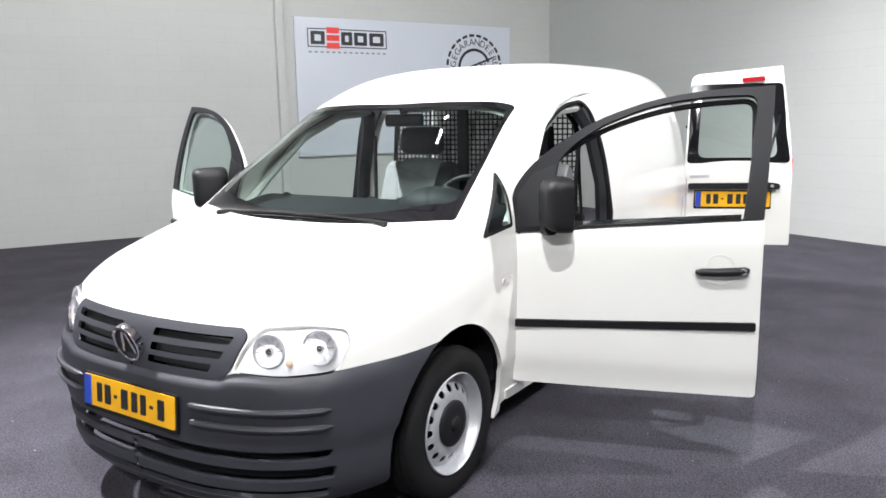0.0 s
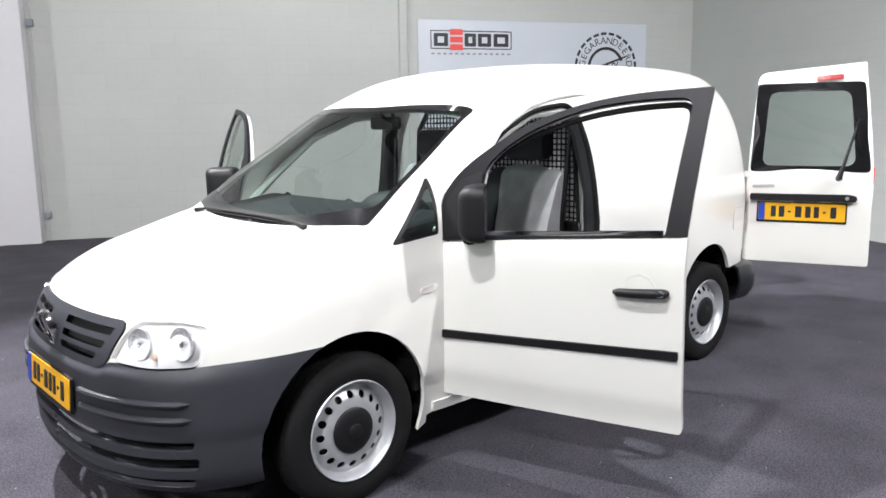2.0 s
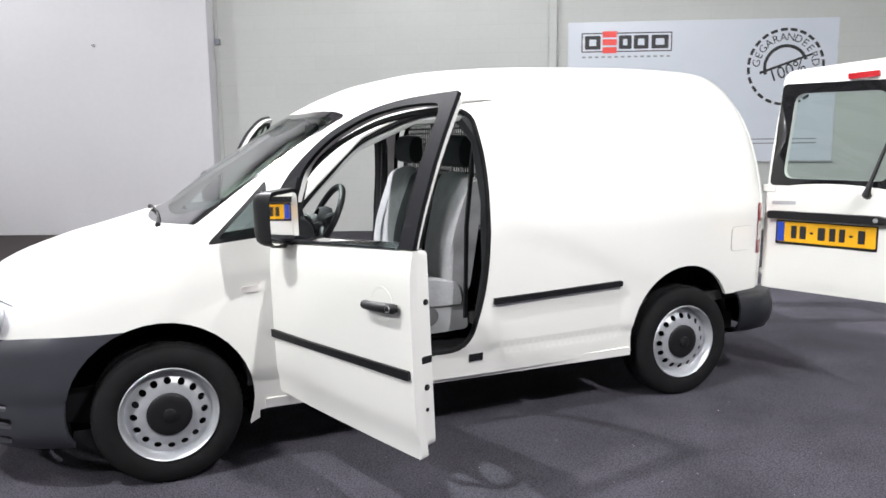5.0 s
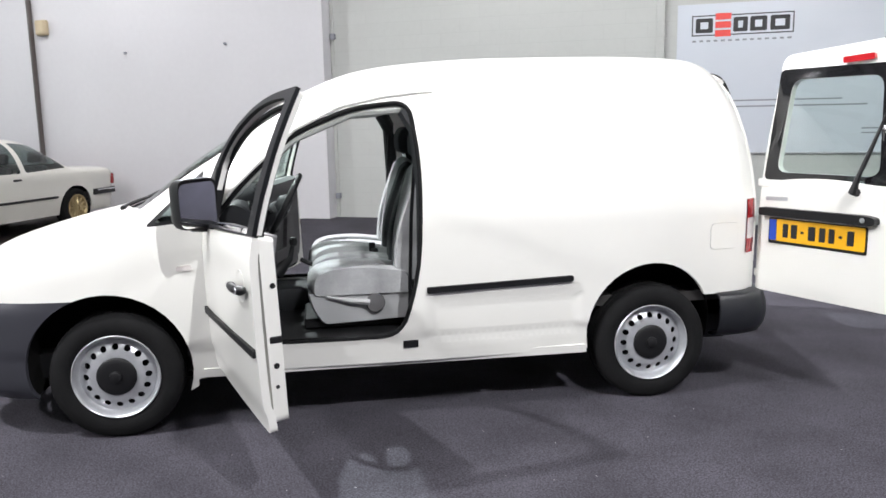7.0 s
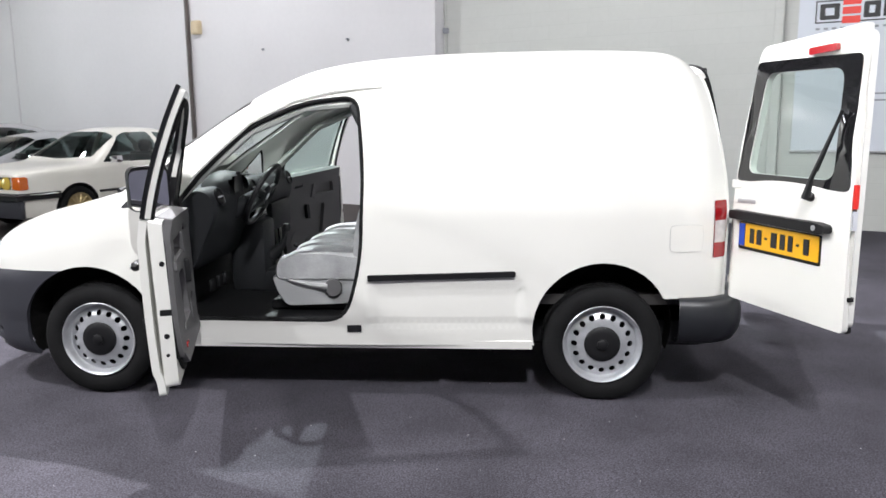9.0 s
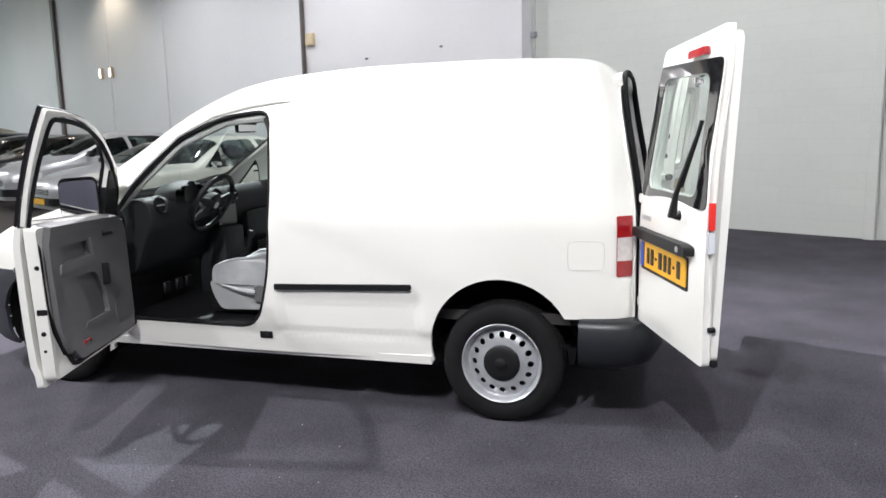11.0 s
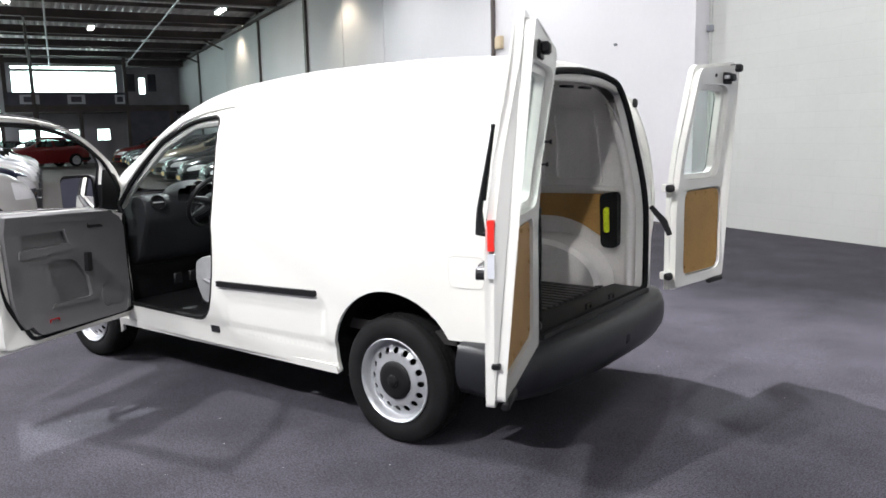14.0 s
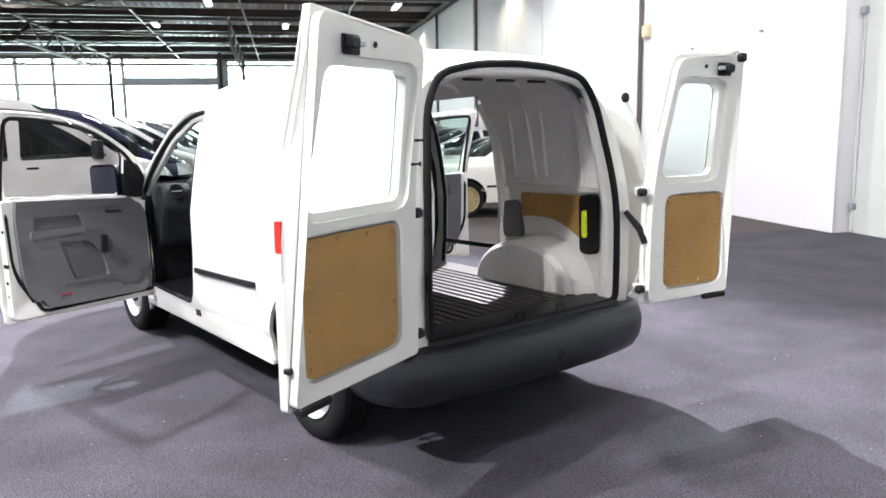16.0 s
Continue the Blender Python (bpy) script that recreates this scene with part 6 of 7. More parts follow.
for s, q, w in ((-19.6, 2.5, 1.2), (-25.3, 6.3, 1.2), (-19.4, 9.0, 1.2), (-18.8, 15.2, 1.2), (-25.4, 11.5, 1.2)):
    cl = thing("ceiling_lamp", "lit fluorescent lamp in a white housing under the roof", "ceiling lamp", group="fluorescent lamps", matrix=hall_m(s, q, 5.75))
    part("housing", box(-w / 2, w / 2, -0.14, 0.14, 0.02, 0.10, 0.01, 1), M_BOARD, cl)
    part("tube", tube([(-w / 2 + 0.03, 0.05, 0.0), (w / 2 - 0.03, 0.05, 0.0)], 0.03, 8), M_TUBE, cl)
    part("tube", tube([(-w / 2 + 0.03, -0.05, 0.0), (w / 2 - 0.03, -0.05, 0.0)], 0.03, 8), M_TUBE, cl)
    part("suspension", tube([(0, 0, 0.1), (0, 0, 0.7)], 0.01, 5), M_ROOF, cl)

# ---- far end wall with its windows, and the mezzanine in the corner ----
WEST = -46.0
bays = [(10.45, 16.3), (16.45, 20.5), (20.65, 22.7), (22.85, 26.8), (26.95, 29.8)]
holes = []
for i, (a, b) in enumerate(bays):
    holes += [(a, b, 0.9, 4.52), (a, b, 4.95 if i == 0 else 4.62, 5.78), (a, b, 5.86, 6.2)]
holes += [(3.8, 9.75, 4.3, 5.72), (3.8, 9.75, 5.82, 6.05), (2.05, 2.5, 4.3, 5.4), (6.2, 9.6, 1.4, 2.15), (4.4, 5.2, 1.4, 2.15)]
rect = lambda a, b, c, d: [(a, c), (b, c), (b, d), (a, d)]
west = obj("wall_west", slab([(-0.5, 0), (30.3, 0), (30.3, CEIL), (-0.5, CEIL)], [rect(*h) for h in holes], lambda u, v, d: (WEST - d, -u, v), 0.3), M_WESTWALL, smooth=False, matrix=hall_m(0, 0))
tagged(west, "grey end wall of the hall with large bright windows", "wall", kind="structure")
for a, b, c, d in holes:
    win = thing("window", "bright steel-framed window in the end wall", "window", group="end wall windows", kind="structure", matrix=hall_m(0, 0))
    fr = slab(rect(a, b, c, d), [rect(a + 0.03, b - 0.03, c + 0.03, d - 0.03)], lambda u, v, dd: (WEST + 0.02 - dd, -u, v), 0.08)
    part("window_frame", fr, M_ROOF, win, smooth=False)
    part("pane", box(WEST - 0.05, WEST - 0.04, -b + 0.03, -a - 0.03, c + 0.03, d - 0.03), M_GLASS, win, smooth=False)
for q in (2.95, 1.65):
    pic = obj("picture", box(WEST + 0.005, WEST + 0.03, -q - 0.25, -q + 0.25, 4.5, 5.6), M_MEZZ, matrix=hall_m(0, 0), smooth=False)
    tagged(pic, "dark tall picture on the end wall", "picture")
mezz = thing("mezzanine", "dark steel mezzanine floor with panels and posts", "mezzanine", kind="structure", matrix=hall_m(0, 0))
part("floor_slab", box(-45.9, -42.2, -10.1, -0.05, 3.1, 3.48), M_ROOF, mezz, smooth=False)
part("parapet", box(-42.32, -42.22, -10.1, -3.6, 3.48, 4.22), M_MEZZ, mezz, smooth=False)
part("roof_duct", box(-42.8, -41.6, -3.5, -0.3, 5.75, 6.1, 0.03, 2), M_ROOF, mezz, "dark duct under the roof")
part("upper_post", box(-42.42, -42.22, -3.72, -3.52, 3.48, CEIL - 0.1), M_ROOF, mezz, smooth=False)
part("bay_post", box(-42.42, -42.22, -10.1, -9.88, 3.48, CEIL - 0.1), M_ROOF, mezz, smooth=False)
for q in (1.1, 3.6, 6.2, 8.5, 10.3):
    part("post", box(-42.4, -42.2, -q - 0.1, -q + 0.1, 0, 3.1), M_ROOF, mezz, smooth=False)
part("lower_panel", box(-42.3, -42.25, -3.5, -0.8, 0.0, 3.1), M_MEZZ, mezz, smooth=False)
for q, w, mat in ((4.0, 0.56, M_BOARD), (6.37, 0.94, M_BOARD), (8.8, 1.0, M_BOARD)):
    pst = obj("poster", box(-42.2, -42.18, -q - w / 2, -q + w / 2, 3.55, 4.08), mat, matrix=hall_m(0, 0), smooth=False)
    tagged(pst, "pale printed panel on the mezzanine parapet", "poster")
    part("poster_print", box(-42.179, -42.175, -q - w * 0.3, -q + w * 0.3, 3.66, 3.98), M_MEZZ, pst, smooth=False)
# ---- parked vehicles: each kind is one smooth skin, cut along its windows, lamps and wheel arches ----
def car_kind(k):
    """Builds one vehicle of a kind at the origin, rear axle at x = 0, nose towards +x; returns its root."""
    top, belt, halfw, box_n, lean = (spline(k[c]) for c in ("top", "belt", "half", "boxy", "lean"))
    xa, xb = k["top"][0][0], k["top"][-1][0]
    base = k["base"]
    VM = math.pi / 2

    def sk(x, v):
        zb, w = belt(x), halfw(x)
        if v <= 0:
            z = zb + v
            t = max(0.0, (zb - z) / max(zb - base, 0.05))
            return Vector((x, w * (1 - 0.03 * t - 0.06 * t**4), z))
        n, h = box_n(x), max(top(x) - zb, 0.01)
        c, s = math.cos(v), math.sin(v)
        r = (max(c, 0) ** n + s**n) ** (-1 / n)
        return Vector((x, w * r * max(c, 0.0) * (1 - lean(x) * r * s), zb + h * r * s))

    def vs(x, z):
        zb = belt(x)
        if z <= zb:
            return z - zb
        t = min((z - zb) / max(top(x) - zb, 0.01), 1.0)
        n = box_n(x)
        return math.atan2(t, max(0.0, 1 - t**n) ** (1 / n))

    def vt(x, y):
        lo, hi = 0.0, VM
        for _ in range(30):
            mid = (lo + hi) / 2
            lo, hi = (mid, hi) if sk(x, mid).y > y else (lo, mid)
        return (lo + hi) / 2

    side = lambda loop: [(x, vs(x, z)) for x, z in fine(loop, 0.05)]
    roof = lambda loop: [(x, vt(x, y) if y > 0 else VM) for x, y in fine(loop, 0.05)]
    regions = [("arch", side(arc(x, 0.30, k["arch"], 205, -25, 18) + [(x + k["arch"], -0.2), (x - k["arch"], -0.2)])) for x in (0.0, k["wheelbase"])]
    regions += [("glass%d" % i, side(rounded(l, 0.04, 3))) for i, l in enumerate(k["windows"])]
    regions += [("screen", roof(rounded(k["screen"], [0, 0.05, 0.05, 0], 3))), ("back", roof(rounded(k["back"], [0, 0.05, 0.05, 0], 3)))]
    regions += [("lamp", side(rounded(l, 0.03, 3))) for l in k.get("lamps", ())] + [("tail", side(rounded(l, 0.02, 3))) for l in k.get("tails", ())]
    low = lambda x: base + 0.02

    def pick(c):
        for n, l in regions:
            if inside(c, l):
                return n
        return "body" if c[1] + belt(c[0]) > base else None

    bottom = [(x, base - belt(x)) for x in np.linspace(xa, xb, 60)]
    rim = bottom + [(xb, v) for v in np.linspace(0.0, VM, 12)] + [(x, VM) for x in np.linspace(xb, xa, 40)[1:]] + [(xa, v) for v in np.linspace(VM, 0.0, 12)[1:]]
    pts, faces = cut_sheet([rim] + [l for _, l in regions], lambda c: pick(c) if inside(c, rim) else None, step=0.09)
    root = thing(k["name"], k["label"], k["category"])

    def sheet(region, sides=(1, -1), depth=0.0, out=0.0):
        bm = bmesh.new()
        for sd in sides:
            from_sheet(pts, faces.get(region, []), lambda p, sd=sd: Vector((1, sd, 1)) * (sk(p[0], p[1]) + Vector((0, out, 0))), bm, flip=sd > 0)
        bmesh.ops.remove_doubles(bm, verts=bm.verts, dist=0.002)
        if depth:
            thick(bm, depth)
        return bm

    shell = sheet("body")
    for x in (xa, xb):  # close nose and tail
        ring = [(sk(x, v)) for v in list(np.linspace(base - belt(x), 0, 4)) + list(np.linspace(0.1, VM, 9))]
        vs_ = [shell.verts.new(p) for p in ring] + [shell.verts.new((p.x, -p.y, p.z)) for p in ring[::-1]]
        shell.faces.new(vs_)
    body = part("body", shell, k["paint"], root, angle=40)
    for i in range(len(k["windows"])):
        for sd in (1, -1):
            part("side_window", sheet("glass%d" % i, (sd,)), M_CARGLASS, root)
    part("windscreen", sheet("screen"), M_CARGLASS, root)
    part("rear_window", sheet("back"), M_CARGLASS, root)
    for sd in (1, -1):
        if "lamp" in faces:
            part("headlight", sheet("lamp", (sd,), out=0.004), M_REFLECT, root)
        if "tail" in faces:
            part("tail_light", sheet("tail", (sd,), out=0.004), M_RED, root)

    # bumpers run round nose and tail
    def bumper(x_end, way, z0, z1, mat, proud=0.05):
        run = [(x_end - way * d, halfw(x_end - way * d)) for d in (0.55, 0.4, 0.25, 0.15, 0.08, 0.03, 0.0)]
        outer = [(x + way * proud * min(1, i / 3), y + 0.015) for i, (x, y) in enumerate(run)]
        inner = [(x - way * 0.02, max(0.01, y - 0.04)) for x, y in run]
        plan = outer + [(x, -y) for x, y in outer[::-1]] + [(x, -y) for x, y in inner] + inner[::-1]
        return part("bumper", slab(plan, [], lambda u, v, d: (u, v, z1 - d), z1 - z0), mat, root, smooth=False)

    bumper(xb, 1, *k["bumper"], k["bumper_mat"])
    bumper(xa, -1, *k["bumper"], k["bumper_mat"])
    if k.get("chrome"):
        for x, way in ((xb, 1), (xa, -1)):
            run = [(x - way * d + way * 0.055 * min(1, i / 3), halfw(x - way * d) + 0.018) for i, d in enumerate((0.5, 0.35, 0.2, 0.1, 0.03, 0.0))]
            pts_ = [(a, b, k["bumper"][1] - 0.02) for a, b in run] + [(a, -b, k["bumper"][1] - 0.02) for a, b in run[::-1]]
            part("bumper_strip", tube(pts_, 0.014, 6), M_CHROME, root)
    if k.get("strip"):
        for sd in (1, -1):
            x0, x1, z = k["strip"]
            line = [(x, sd * (sk(x, vs(x, z)).y + 0.004), z) for x in np.linspace(x0, x1, 24) if min(abs(x), abs(x - k["wheelbase"])) > k["arch"] * 0.95]
            for run in ([p for p in line if p[0] < 0], [p for p in line if 0 < p[0] < k["wheelbase"]], [p for p in line if p[0] > k["wheelbase"]]):
                if len(run) > 1:
                    part("rub_strip", tube(run, 0.018, 6), M_BLACK, root)
    # nose
    gz0, gz1, gw = k["grille"]
    gx = xb - 0.01
    part("grille", box(gx - 0.03, gx + 0.016, -gw, gw, gz0, gz1, 0.01, 1), M_BLACK, root)
    for i in range(0 if k.get("valance") else 4):
        z = gz0 + (gz1 - gz0) * (i + 0.5) / 4
        part("grille_bar", box(gx + 0.014, gx + 0.022, -gw + 0.02, gw - 0.02, z - 0.006, z + 0.006), M_STEEL, root, smooth=False)
    if k.get("valance"):
        for y in (-0.055, 0.055):
            part("grille_frame", box(gx + 0.012, gx + 0.03, y - 0.045, y + 0.045, gz0 - 0.02, gz1 + 0.015, 0.012, 1), M_STEEL, root, "chromed upright grille opening")
            part("grille_core", box(gx + 0.028, gx + 0.034, y - 0.034, y + 0.034, gz0 - 0.005, gz1, 0.004, 1), M_BLACK, root)
        part("valance", box(gx - 0.05, gx + 0.022, -0.74, 0.74, 0.225, k["bumper"][0] - 0.004, 0.02, 2), M_PLASTIC, root, "dark front valance")
    part("number_plate", box(xb + 0.045, xb + 0.06, -0.26, 0.26, k["bumper"][0] + 0.01, k["bumper"][0] + 0.12, 0.004, 1), k.get("plate", M_YELLOW), root)
    part("number_plate", box(xa - 0.06, xa - 0.045, -0.26, 0.26, k["bumper"][0] + 0.01, k["bumper"][0] + 0.12, 0.004, 1), M_YELLOW, root)
    for y, r in k.get("round_lamps", ()):
        for sd in (1, -1):
            m = pose(xb + 0.004, sd * y, (gz0 + gz1) / 2)
            part("headlight", lathe([(0.001, 0.03), (r * 0.6, 0.026), (r, 0.012), (r * 1.1, 0.014), (r * 1.15, 0.0)], 20, "X", m=m), M_YELLOWLAMP, root, "round yellow headlight")
    if k.get("indicators"):
        for sd in (1, -1):
            part("indicator", box(xb - 0.13, xb + 0.012, sd * 0.60, sd * (halfw(xb - 0.06) + 0.012), gz0, gz1, 0.012, 1), M_ORANGE, root, "orange indicator")
            part("tail_light", box(xa - 0.012, xa + 0.1, sd * 0.42, sd * (halfw(xa + 0.04) + 0.012), 0.60, 0.77, 0.012, 1), M_RED, root)
    # mirrors, handles, seats, floor
    mx, mz = k["mirror"]
    for sd in (1, -1):
        y = sk(mx, vs(mx, mz)).y
        part("door_mirror", box(mx - 0.05, mx + 0.06, sd * (y + 0.03), sd * (y + 0.03 + k.get("mirror_w", 0.17)), mz - 0.01, mz + k.get("mirror_h", 0.11), 0.025, 2), k.get("mirror_mat", M_BLACK), root)
        part("mirror_arm", tube([(mx, sd * (y - 0.01), mz), (mx, sd * (y + 0.05), mz + 0.02)], 0.018, 6), M_BLACK, root)
        for hx in k["handles"]:
            hy = sk(hx, vs(hx, k["handle_z"])).y
            part("door_handle", box(hx - 0.07, hx + 0.07, sd * (hy - 0.005), sd * (hy + 0.018), k["handle_z"] - 0.014, k["handle_z"] + 0.014, 0.006, 1), M_BLACK, root)
        for sx in k["seats"]:
            st = part("seat", box(-0.25, 0.2, -0.23, 0.23, 0.0, 0.16, 0.05, 2, m=pose(sx, sd * 0.38, k["seat_z"])), M_CLOTHDARK, root)
            part("backrest", box(-0.34, -0.2, -0.23, 0.23, 0.1, 0.68, 0.05, 2, m=pose(sx, sd * 0.38, k["seat_z"], 0, -12, 0)), M_CLOTHDARK, st)
            part("headrest", box(-0.36, -0.27, -0.12, 0.12, 0.72, 0.88, 0.035, 2, m=pose(sx, sd * 0.38, k["seat_z"], 0, -12, 0)), M_CLOTHDARK, st)
    part("floor_pan", box(xa + 0.3, xb - 0.4, -0.68, 0.68, base, base + 0.06), M_LININGBLACK, root, smooth=False)
    part("dashboard", box(mx - 0.15, mx + 0.25, -0.66, 0.66, base + 0.2, mz - 0.02, 0.05, 2), M_DASH, root)
    for x in (0.0, k["wheelbase"]):
        for sd in (1, -1):
            m = pose(x, sd * (halfw(x) - 0.10), k["tyre"], 0, 0, 180 if sd > 0 else 0)
            R = k["tyre"]
            rr = R * 0.66
            wh = part("wheel", lathe([(rr, -0.085), (R * 0.85, -0.10), (R * 0.97, -0.08), (R, -0.04), (R, 0.04), (R * 0.97, 0.08), (R * 0.85, 0.095), (rr, 0.085)], 32), M_RUBBER, root, matrix=m)
            part("rim", lathe([(rr, -0.085), (rr + 0.012, -0.095), (rr - 0.012, -0.09), (rr - 0.03, -0.05), (0.09, -0.04), (0.06, -0.065), (0.001, -0.068)], 32), k["rim"], wh)
            for i in range(k.get("spokes", 8)):
                a = 2 * math.pi * i / k.get("spokes", 8)
                part("spoke", tube([(0.05 * math.cos(a), -0.066, 0.05 * math.sin(a)), ((rr - 0.02) * math.cos(a), -0.075, (rr - 0.02) * math.sin(a))], [0.022, 0.012], 5), k["rim"], wh)
    return root


SALOON = dict(name="saloon_car", label="off-white two-door saloon with yellow headlights and gold wheels", category="car", paint=M_CREAM, rim=M_GOLD, base=0.23, arch=0.345, wheelbase=2.563, tyre=0.30,
              top=[(-0.95, 0.82), (-0.93, 0.86), (-0.85, 0.885), (-0.3, 0.915), (0.02, 0.94), (0.32, 1.15), (0.60, 1.325), (0.85, 1.37), (1.2, 1.38), (1.5, 1.37), (1.68, 1.335), (2.05, 1.10), (2.30, 0.935), (2.5, 0.905), (3.0, 0.875), (3.33, 0.845), (3.385, 0.825), (3.40, 0.80)],
              belt=[(-0.95, 0.74), (0.0, 0.83), (2.3, 0.82), (3.0, 0.79), (3.40, 0.73)], half=[(-0.95, 0.70), (-0.9, 0.745), (-0.7, 0.78), (0.0, 0.80), (2.5, 0.80), (3.1, 0.775), (3.35, 0.735), (3.40, 0.71)],
              boxy=[(-0.95, 5.0), (-0.2, 5.0), (0.6, 3.6), (1.6, 3.6), (2.3, 5.0), (3.4, 5.0)], lean=[(-0.95, 0.02), (0.0, 0.05), (0.6, 0.22), (1.6, 0.22), (2.3, 0.05), (3.4, 0.02)],
              windows=[[(1.06, 0.885), (1.07, 1.31), (1.50, 1.305), (1.66, 1.255), (2.13, 0.90)], [(0.16, 0.92), (0.34, 1.09), (0.60, 1.27), (0.98, 1.31), (0.97, 0.89)]],
              screen=[(1.72, 0.0), (1.70, 0.54), (2.20, 0.64), (2.27, 0.0)], back=[(0.08, 0.0), (0.12, 0.58), (0.55, 0.50), (0.57, 0.0)],
              bumper=(0.465, 0.555), bumper_mat=M_BLACK, chrome=True, strip=(-0.75, 3.05, 0.50), grille=(0.60, 0.77, 0.58), valance=True, round_lamps=((0.49, 0.075), (0.315, 0.07)), indicators=True, plate=M_BLACK, mirror=(1.98, 0.90), mirror_w=0.16, mirror_h=0.09, mirror_mat=M_CHROME, handles=(1.16,), handle_z=0.80, seats=(1.45, 0.78), seat_z=0.36, spokes=14)
HATCH = dict(name="hatchback_car", label="silver hatchback parked nose out along the wall", category="car", paint=M_SILVER, rim=M_STEEL, base=0.20, arch=0.355, wheelbase=2.6, tyre=0.31,
             top=[(-0.8, 0.85), (-0.77, 0.96), (-0.55, 1.18), (-0.25, 1.35), (0.3, 1.43), (0.9, 1.44), (1.4, 1.39), (1.95, 1.16), (2.35, 0.98), (2.85, 0.90), (3.25, 0.78), (3.40, 0.68), (3.45, 0.58)],
             belt=[(-0.8, 0.72), (0.0, 0.90), (2.2, 0.84), (3.0, 0.68), (3.45, 0.48)], half=[(-0.8, 0.72), (-0.6, 0.83), (0.0, 0.88), (2.5, 0.88), (3.05, 0.82), (3.3, 0.70), (3.42, 0.54), (3.45, 0.44)],
             boxy=[(-0.8, 3.5), (0.6, 3.2), (1.6, 3.2), (2.4, 3.8), (3.45, 2.6)], lean=[(-0.8, 0.1), (0.0, 0.2), (1.6, 0.22), (2.4, 0.06), (3.45, 0.0)],
             windows=[[(1.10, 0.96), (1.11, 1.34), (1.45, 1.30), (2.05, 0.985)], [(-0.25, 1.02), (0.0, 1.27), (0.45, 1.35), (1.03, 1.35), (1.02, 0.95)]],
             screen=[(1.50, 0.0), (1.46, 0.55), (2.18, 0.68), (2.34, 0.0)], back=[(-0.66, 0.0), (-0.62, 0.56), (-0.30, 0.52), (-0.28, 0.0)], lamps=[[(2.90, 0.60), (2.88, 0.72), (3.22, 0.70), (3.36, 0.60), (3.36, 0.54)]], tails=[[(-0.76, 0.72), (-0.74, 0.92), (-0.55, 0.95), (-0.55, 0.76)]],
             bumper=(0.28, 0.42), bumper_mat=M_BLACK, grille=(0.46, 0.58, 0.34), mirror=(1.95, 0.98), handles=(1.2, 0.25), handle_z=0.86, seats=(1.3, 0.35), seat_z=0.48)
VAN2 = dict(name="panel_van", label="white delivery van with dark windows parked in a row", category="van", paint=M_SHADEWHITE, rim=M_STEEL, base=0.24, arch=0.40, wheelbase=3.0, tyre=0.33,
            top=[(-0.99, 1.5), (-0.97, 1.75), (-0.85, 1.89), (-0.4, 1.93), (1.5, 1.94), (1.95, 1.89), (2.3, 1.74), (2.75, 1.40), (3.05, 1.18), (3.4, 1.09), (3.72, 0.98), (3.85, 0.82), (3.90, 0.62)],
            belt=[(-0.99, 1.0), (2.5, 1.02), (3.2, 0.88), (3.90, 0.52)], half=[(-0.99, 0.88), (-0.9, 0.94), (0.0, 0.95), (3.0, 0.95), (3.45, 0.90), (3.72, 0.77), (3.86, 0.60), (3.90, 0.48)],
            boxy=[(-0.99, 5.5), (1.5, 5.0), (2.6, 4.2), (3.2, 4.0), (3.9, 2.6)], lean=[(-0.99, 0.1), (1.5, 0.13), (2.6, 0.13), (3.2, 0.05), (3.9, 0.0)],
            windows=[[(1.72, 1.12), (1.76, 1.66), (2.0, 1.66), (2.36, 1.46), (2.80, 1.15)], [(0.42, 1.12), (0.44, 1.67), (1.60, 1.67), (1.58, 1.12)], [(-0.86, 1.14), (-0.84, 1.66), (0.30, 1.67), (0.30, 1.12)]],
            screen=[(2.02, 0.0), (1.98, 0.70), (2.98, 0.80), (3.10, 0.0)], back=[(-0.95, 0.0), (-0.95, 0.6), (-0.93, 0.6), (-0.93, 0.0)], lamps=[[(3.42, 0.72), (3.40, 0.95), (3.70, 0.90), (3.82, 0.72)]], tails=[[(-0.96, 0.9), (-0.96, 1.3), (-0.86, 1.3), (-0.86, 0.9)]],
            bumper=(0.30, 0.55), bumper_mat=M_PLASTIC, grille=(0.62, 0.78, 0.36), mirror=(2.62, 1.12), mirror_w=0.20, mirror_h=0.24, handles=(1.85,), handle_z=1.02, seats=(1.75,), seat_z=0.75)


def place_car(base, m, paint, label, group="", size=(1, 1, 1)):
    """A copy of a vehicle in a paint of its own."""
    c = copy_thing(base, m @ Matrix.Diagonal((*size, 1)))
    for o in c.children:
        if o.name.startswith("body"):
            o.material_slots[0].link = "OBJECT"
            o.material_slots[0].material = paint
    tagged(c, label, "", group)
    return c


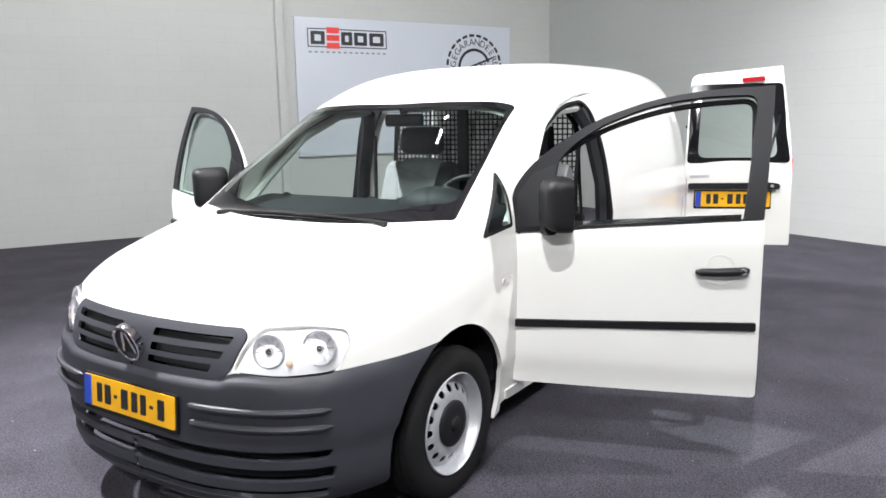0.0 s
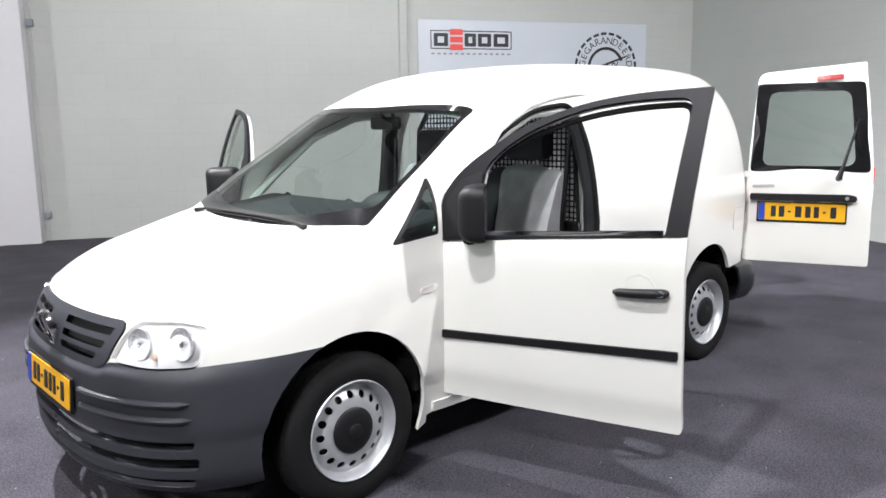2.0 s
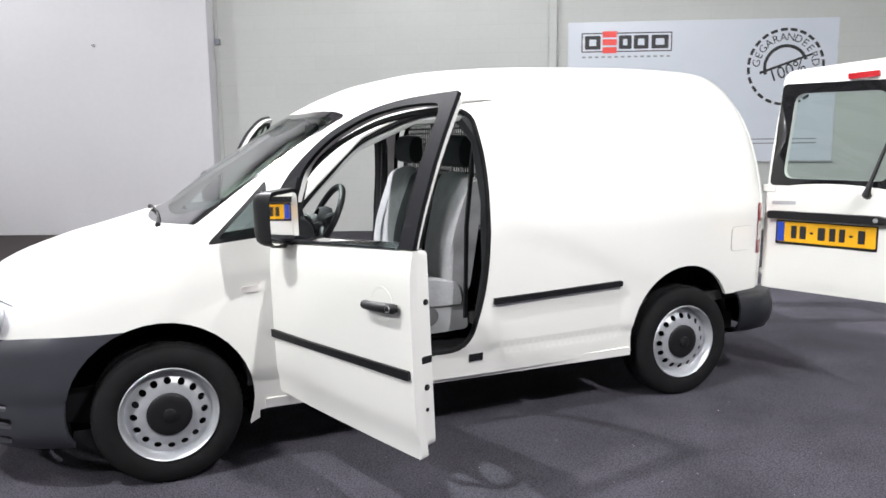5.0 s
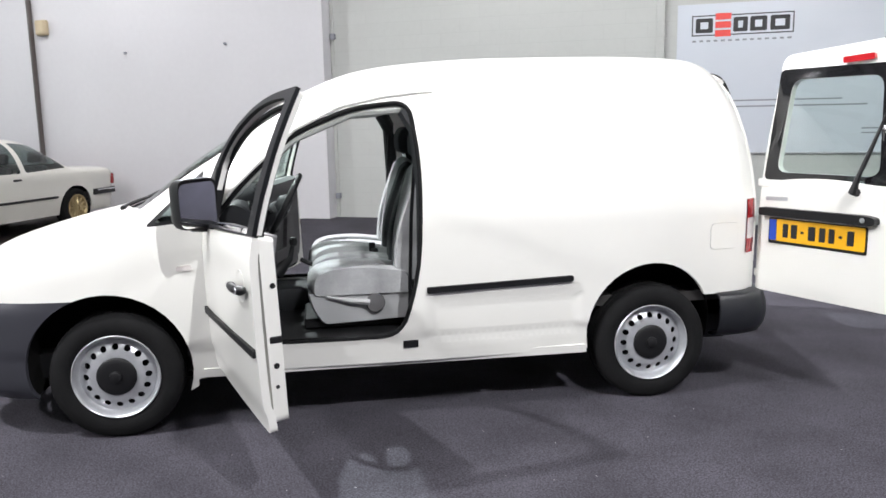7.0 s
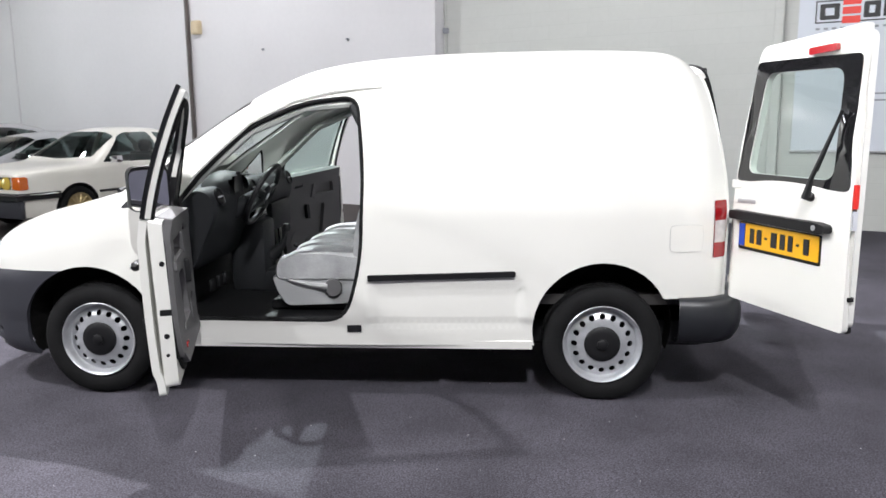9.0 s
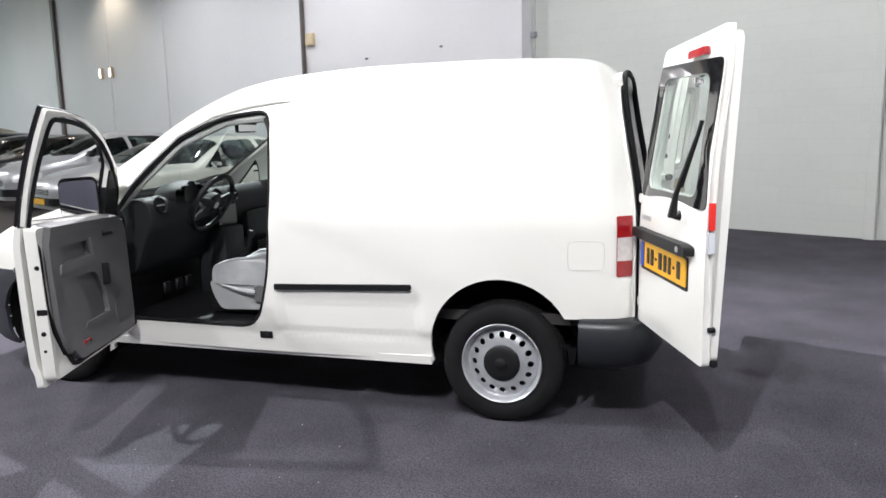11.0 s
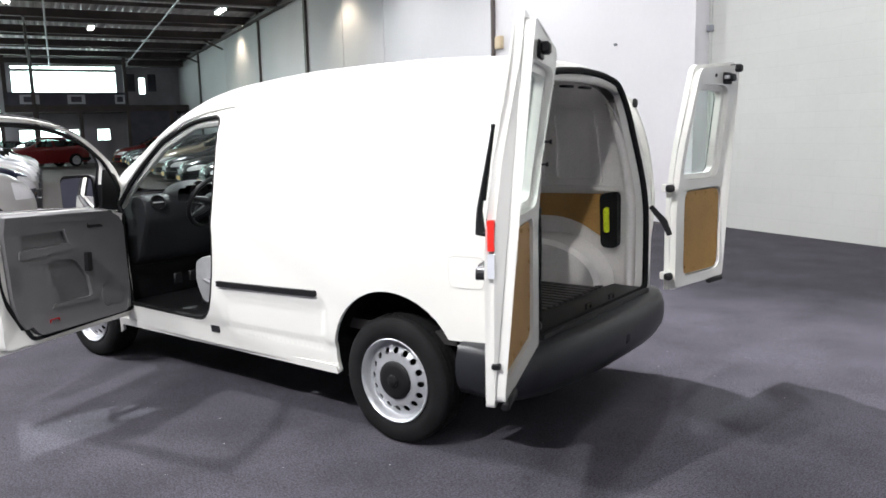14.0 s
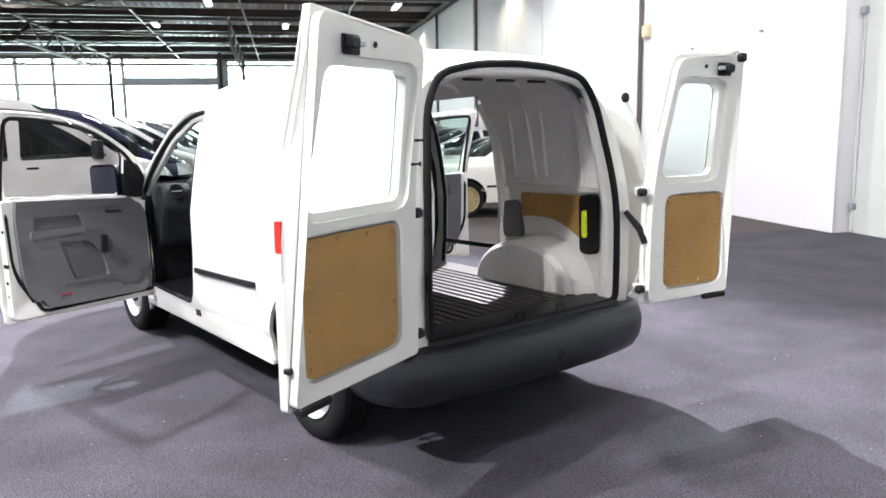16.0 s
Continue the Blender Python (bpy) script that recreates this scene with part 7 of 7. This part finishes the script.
saloon = car_kind(SALOON)
saloon.matrix_world = pose(-3.37, 8.17, 0, 0, 0, -112.5)
ROW = [(-6.75, M_SILVER, "silver low coupe parked nose out beside the wall", (1.02, 1.0, 0.90)), (-9.2, M_SILVER, "silver hatchback with clear headlights", (1, 1, 1.02)), (-11.8, M_DARKCAR, "black hatchback parked nose out", (1.02, 1, 1)),
       (-14.4, M_DARKCAR, "black car with bright headlights", (1.06, 1.02, 1.0)), (-17.0, M_DARKCAR, "glossy black car parked nose out", (1.08, 1.02, 1.05)), (-19.6, M_TANCAR, "tall tan estate car", (1.08, 1.04, 1.18)),
       (-22.2, M_GREYCAR, "grey car with bright headlights", (1, 1, 1)), (-24.7, M_DARKCAR, "black metallic five-door car", (1.04, 1, 1.04)), (-27.2, M_GREYCAR, "grey car with a steep windscreen", (0.96, 0.98, 1.1)), (-29.7, M_DARKCAR, "black car far down the row", (1.03, 1, 1)),
       (-32.2, M_BLUECAR, "dark blue car far down the row", (1, 1, 1.05)), (-34.7, M_DARKCAR, "black car among the last of the row", (1, 1, 1)), (-37.2, M_REDCAR, "dark red car far down the row", (1.05, 1.02, 1.12)), (-39.7, M_SILVER, "silver car at the end of the row", (1, 1, 1))]
hatch = car_kind(HATCH)
for i, (s, paint, label, size) in enumerate(ROW):
    m = hall_m(s, 1.35, 0, -90)
    if i:
        place_car(hatch, m, paint, label, "cars along the wall", size)
red = place_car(hatch, hall_m(-40.5, 7.2, 0, -60), M_REDCAR, "red pickup-like car before the mezzanine", "", (1.15, 1.05, 1.15))
place_car(hatch, hall_m(-41.0, 9.6, 0, -75), M_DARKCAR, "dark car before the far end wall", "", (1.05, 1.0, 1.05))
hatch.matrix_world = hall_m(ROW[0][0], 1.35, 0, -90) @ Matrix.Diagonal((*ROW[0][3], 1))
tagged(hatch, ROW[0][2], "", "cars along the wall")
panel_van = car_kind(VAN2)
VROW = [(M_SHADEWHITE, "white delivery van with dark windows", 1.0), (M_BLUECAR, "dark blue delivery van", 0.97), (M_SHADEWHITE, "white delivery van with a sloping nose", 0.95), (M_SILVER, "silver grey delivery van", 0.94), (M_GREYCAR, "grey delivery van far along the row", 0.92), (M_SHADEWHITE, "white delivery van far along the row", 0.9), (M_SILVER, "silver delivery van far along the row", 0.92), (M_DARKCAR, "black delivery van far along the row", 0.9)]
for i, (paint, label, k) in enumerate(VROW):
    e = Vector((-6.15, 0.66, 0)) + Vector((-0.899, 0.438, 0)) * 2.75 * i
    m = Matrix.Translation(e) @ Matrix.Rotation(radians(92), 4, "Z") @ Matrix.Translation((-3.0, 0, 0))
    if i == 0:
        panel_van.matrix_world = m
        tagged(panel_van, label, "", "row of parked vans")
    else:
        place_car(panel_van, m, paint, label, "row of parked vans", (1, 1, k))
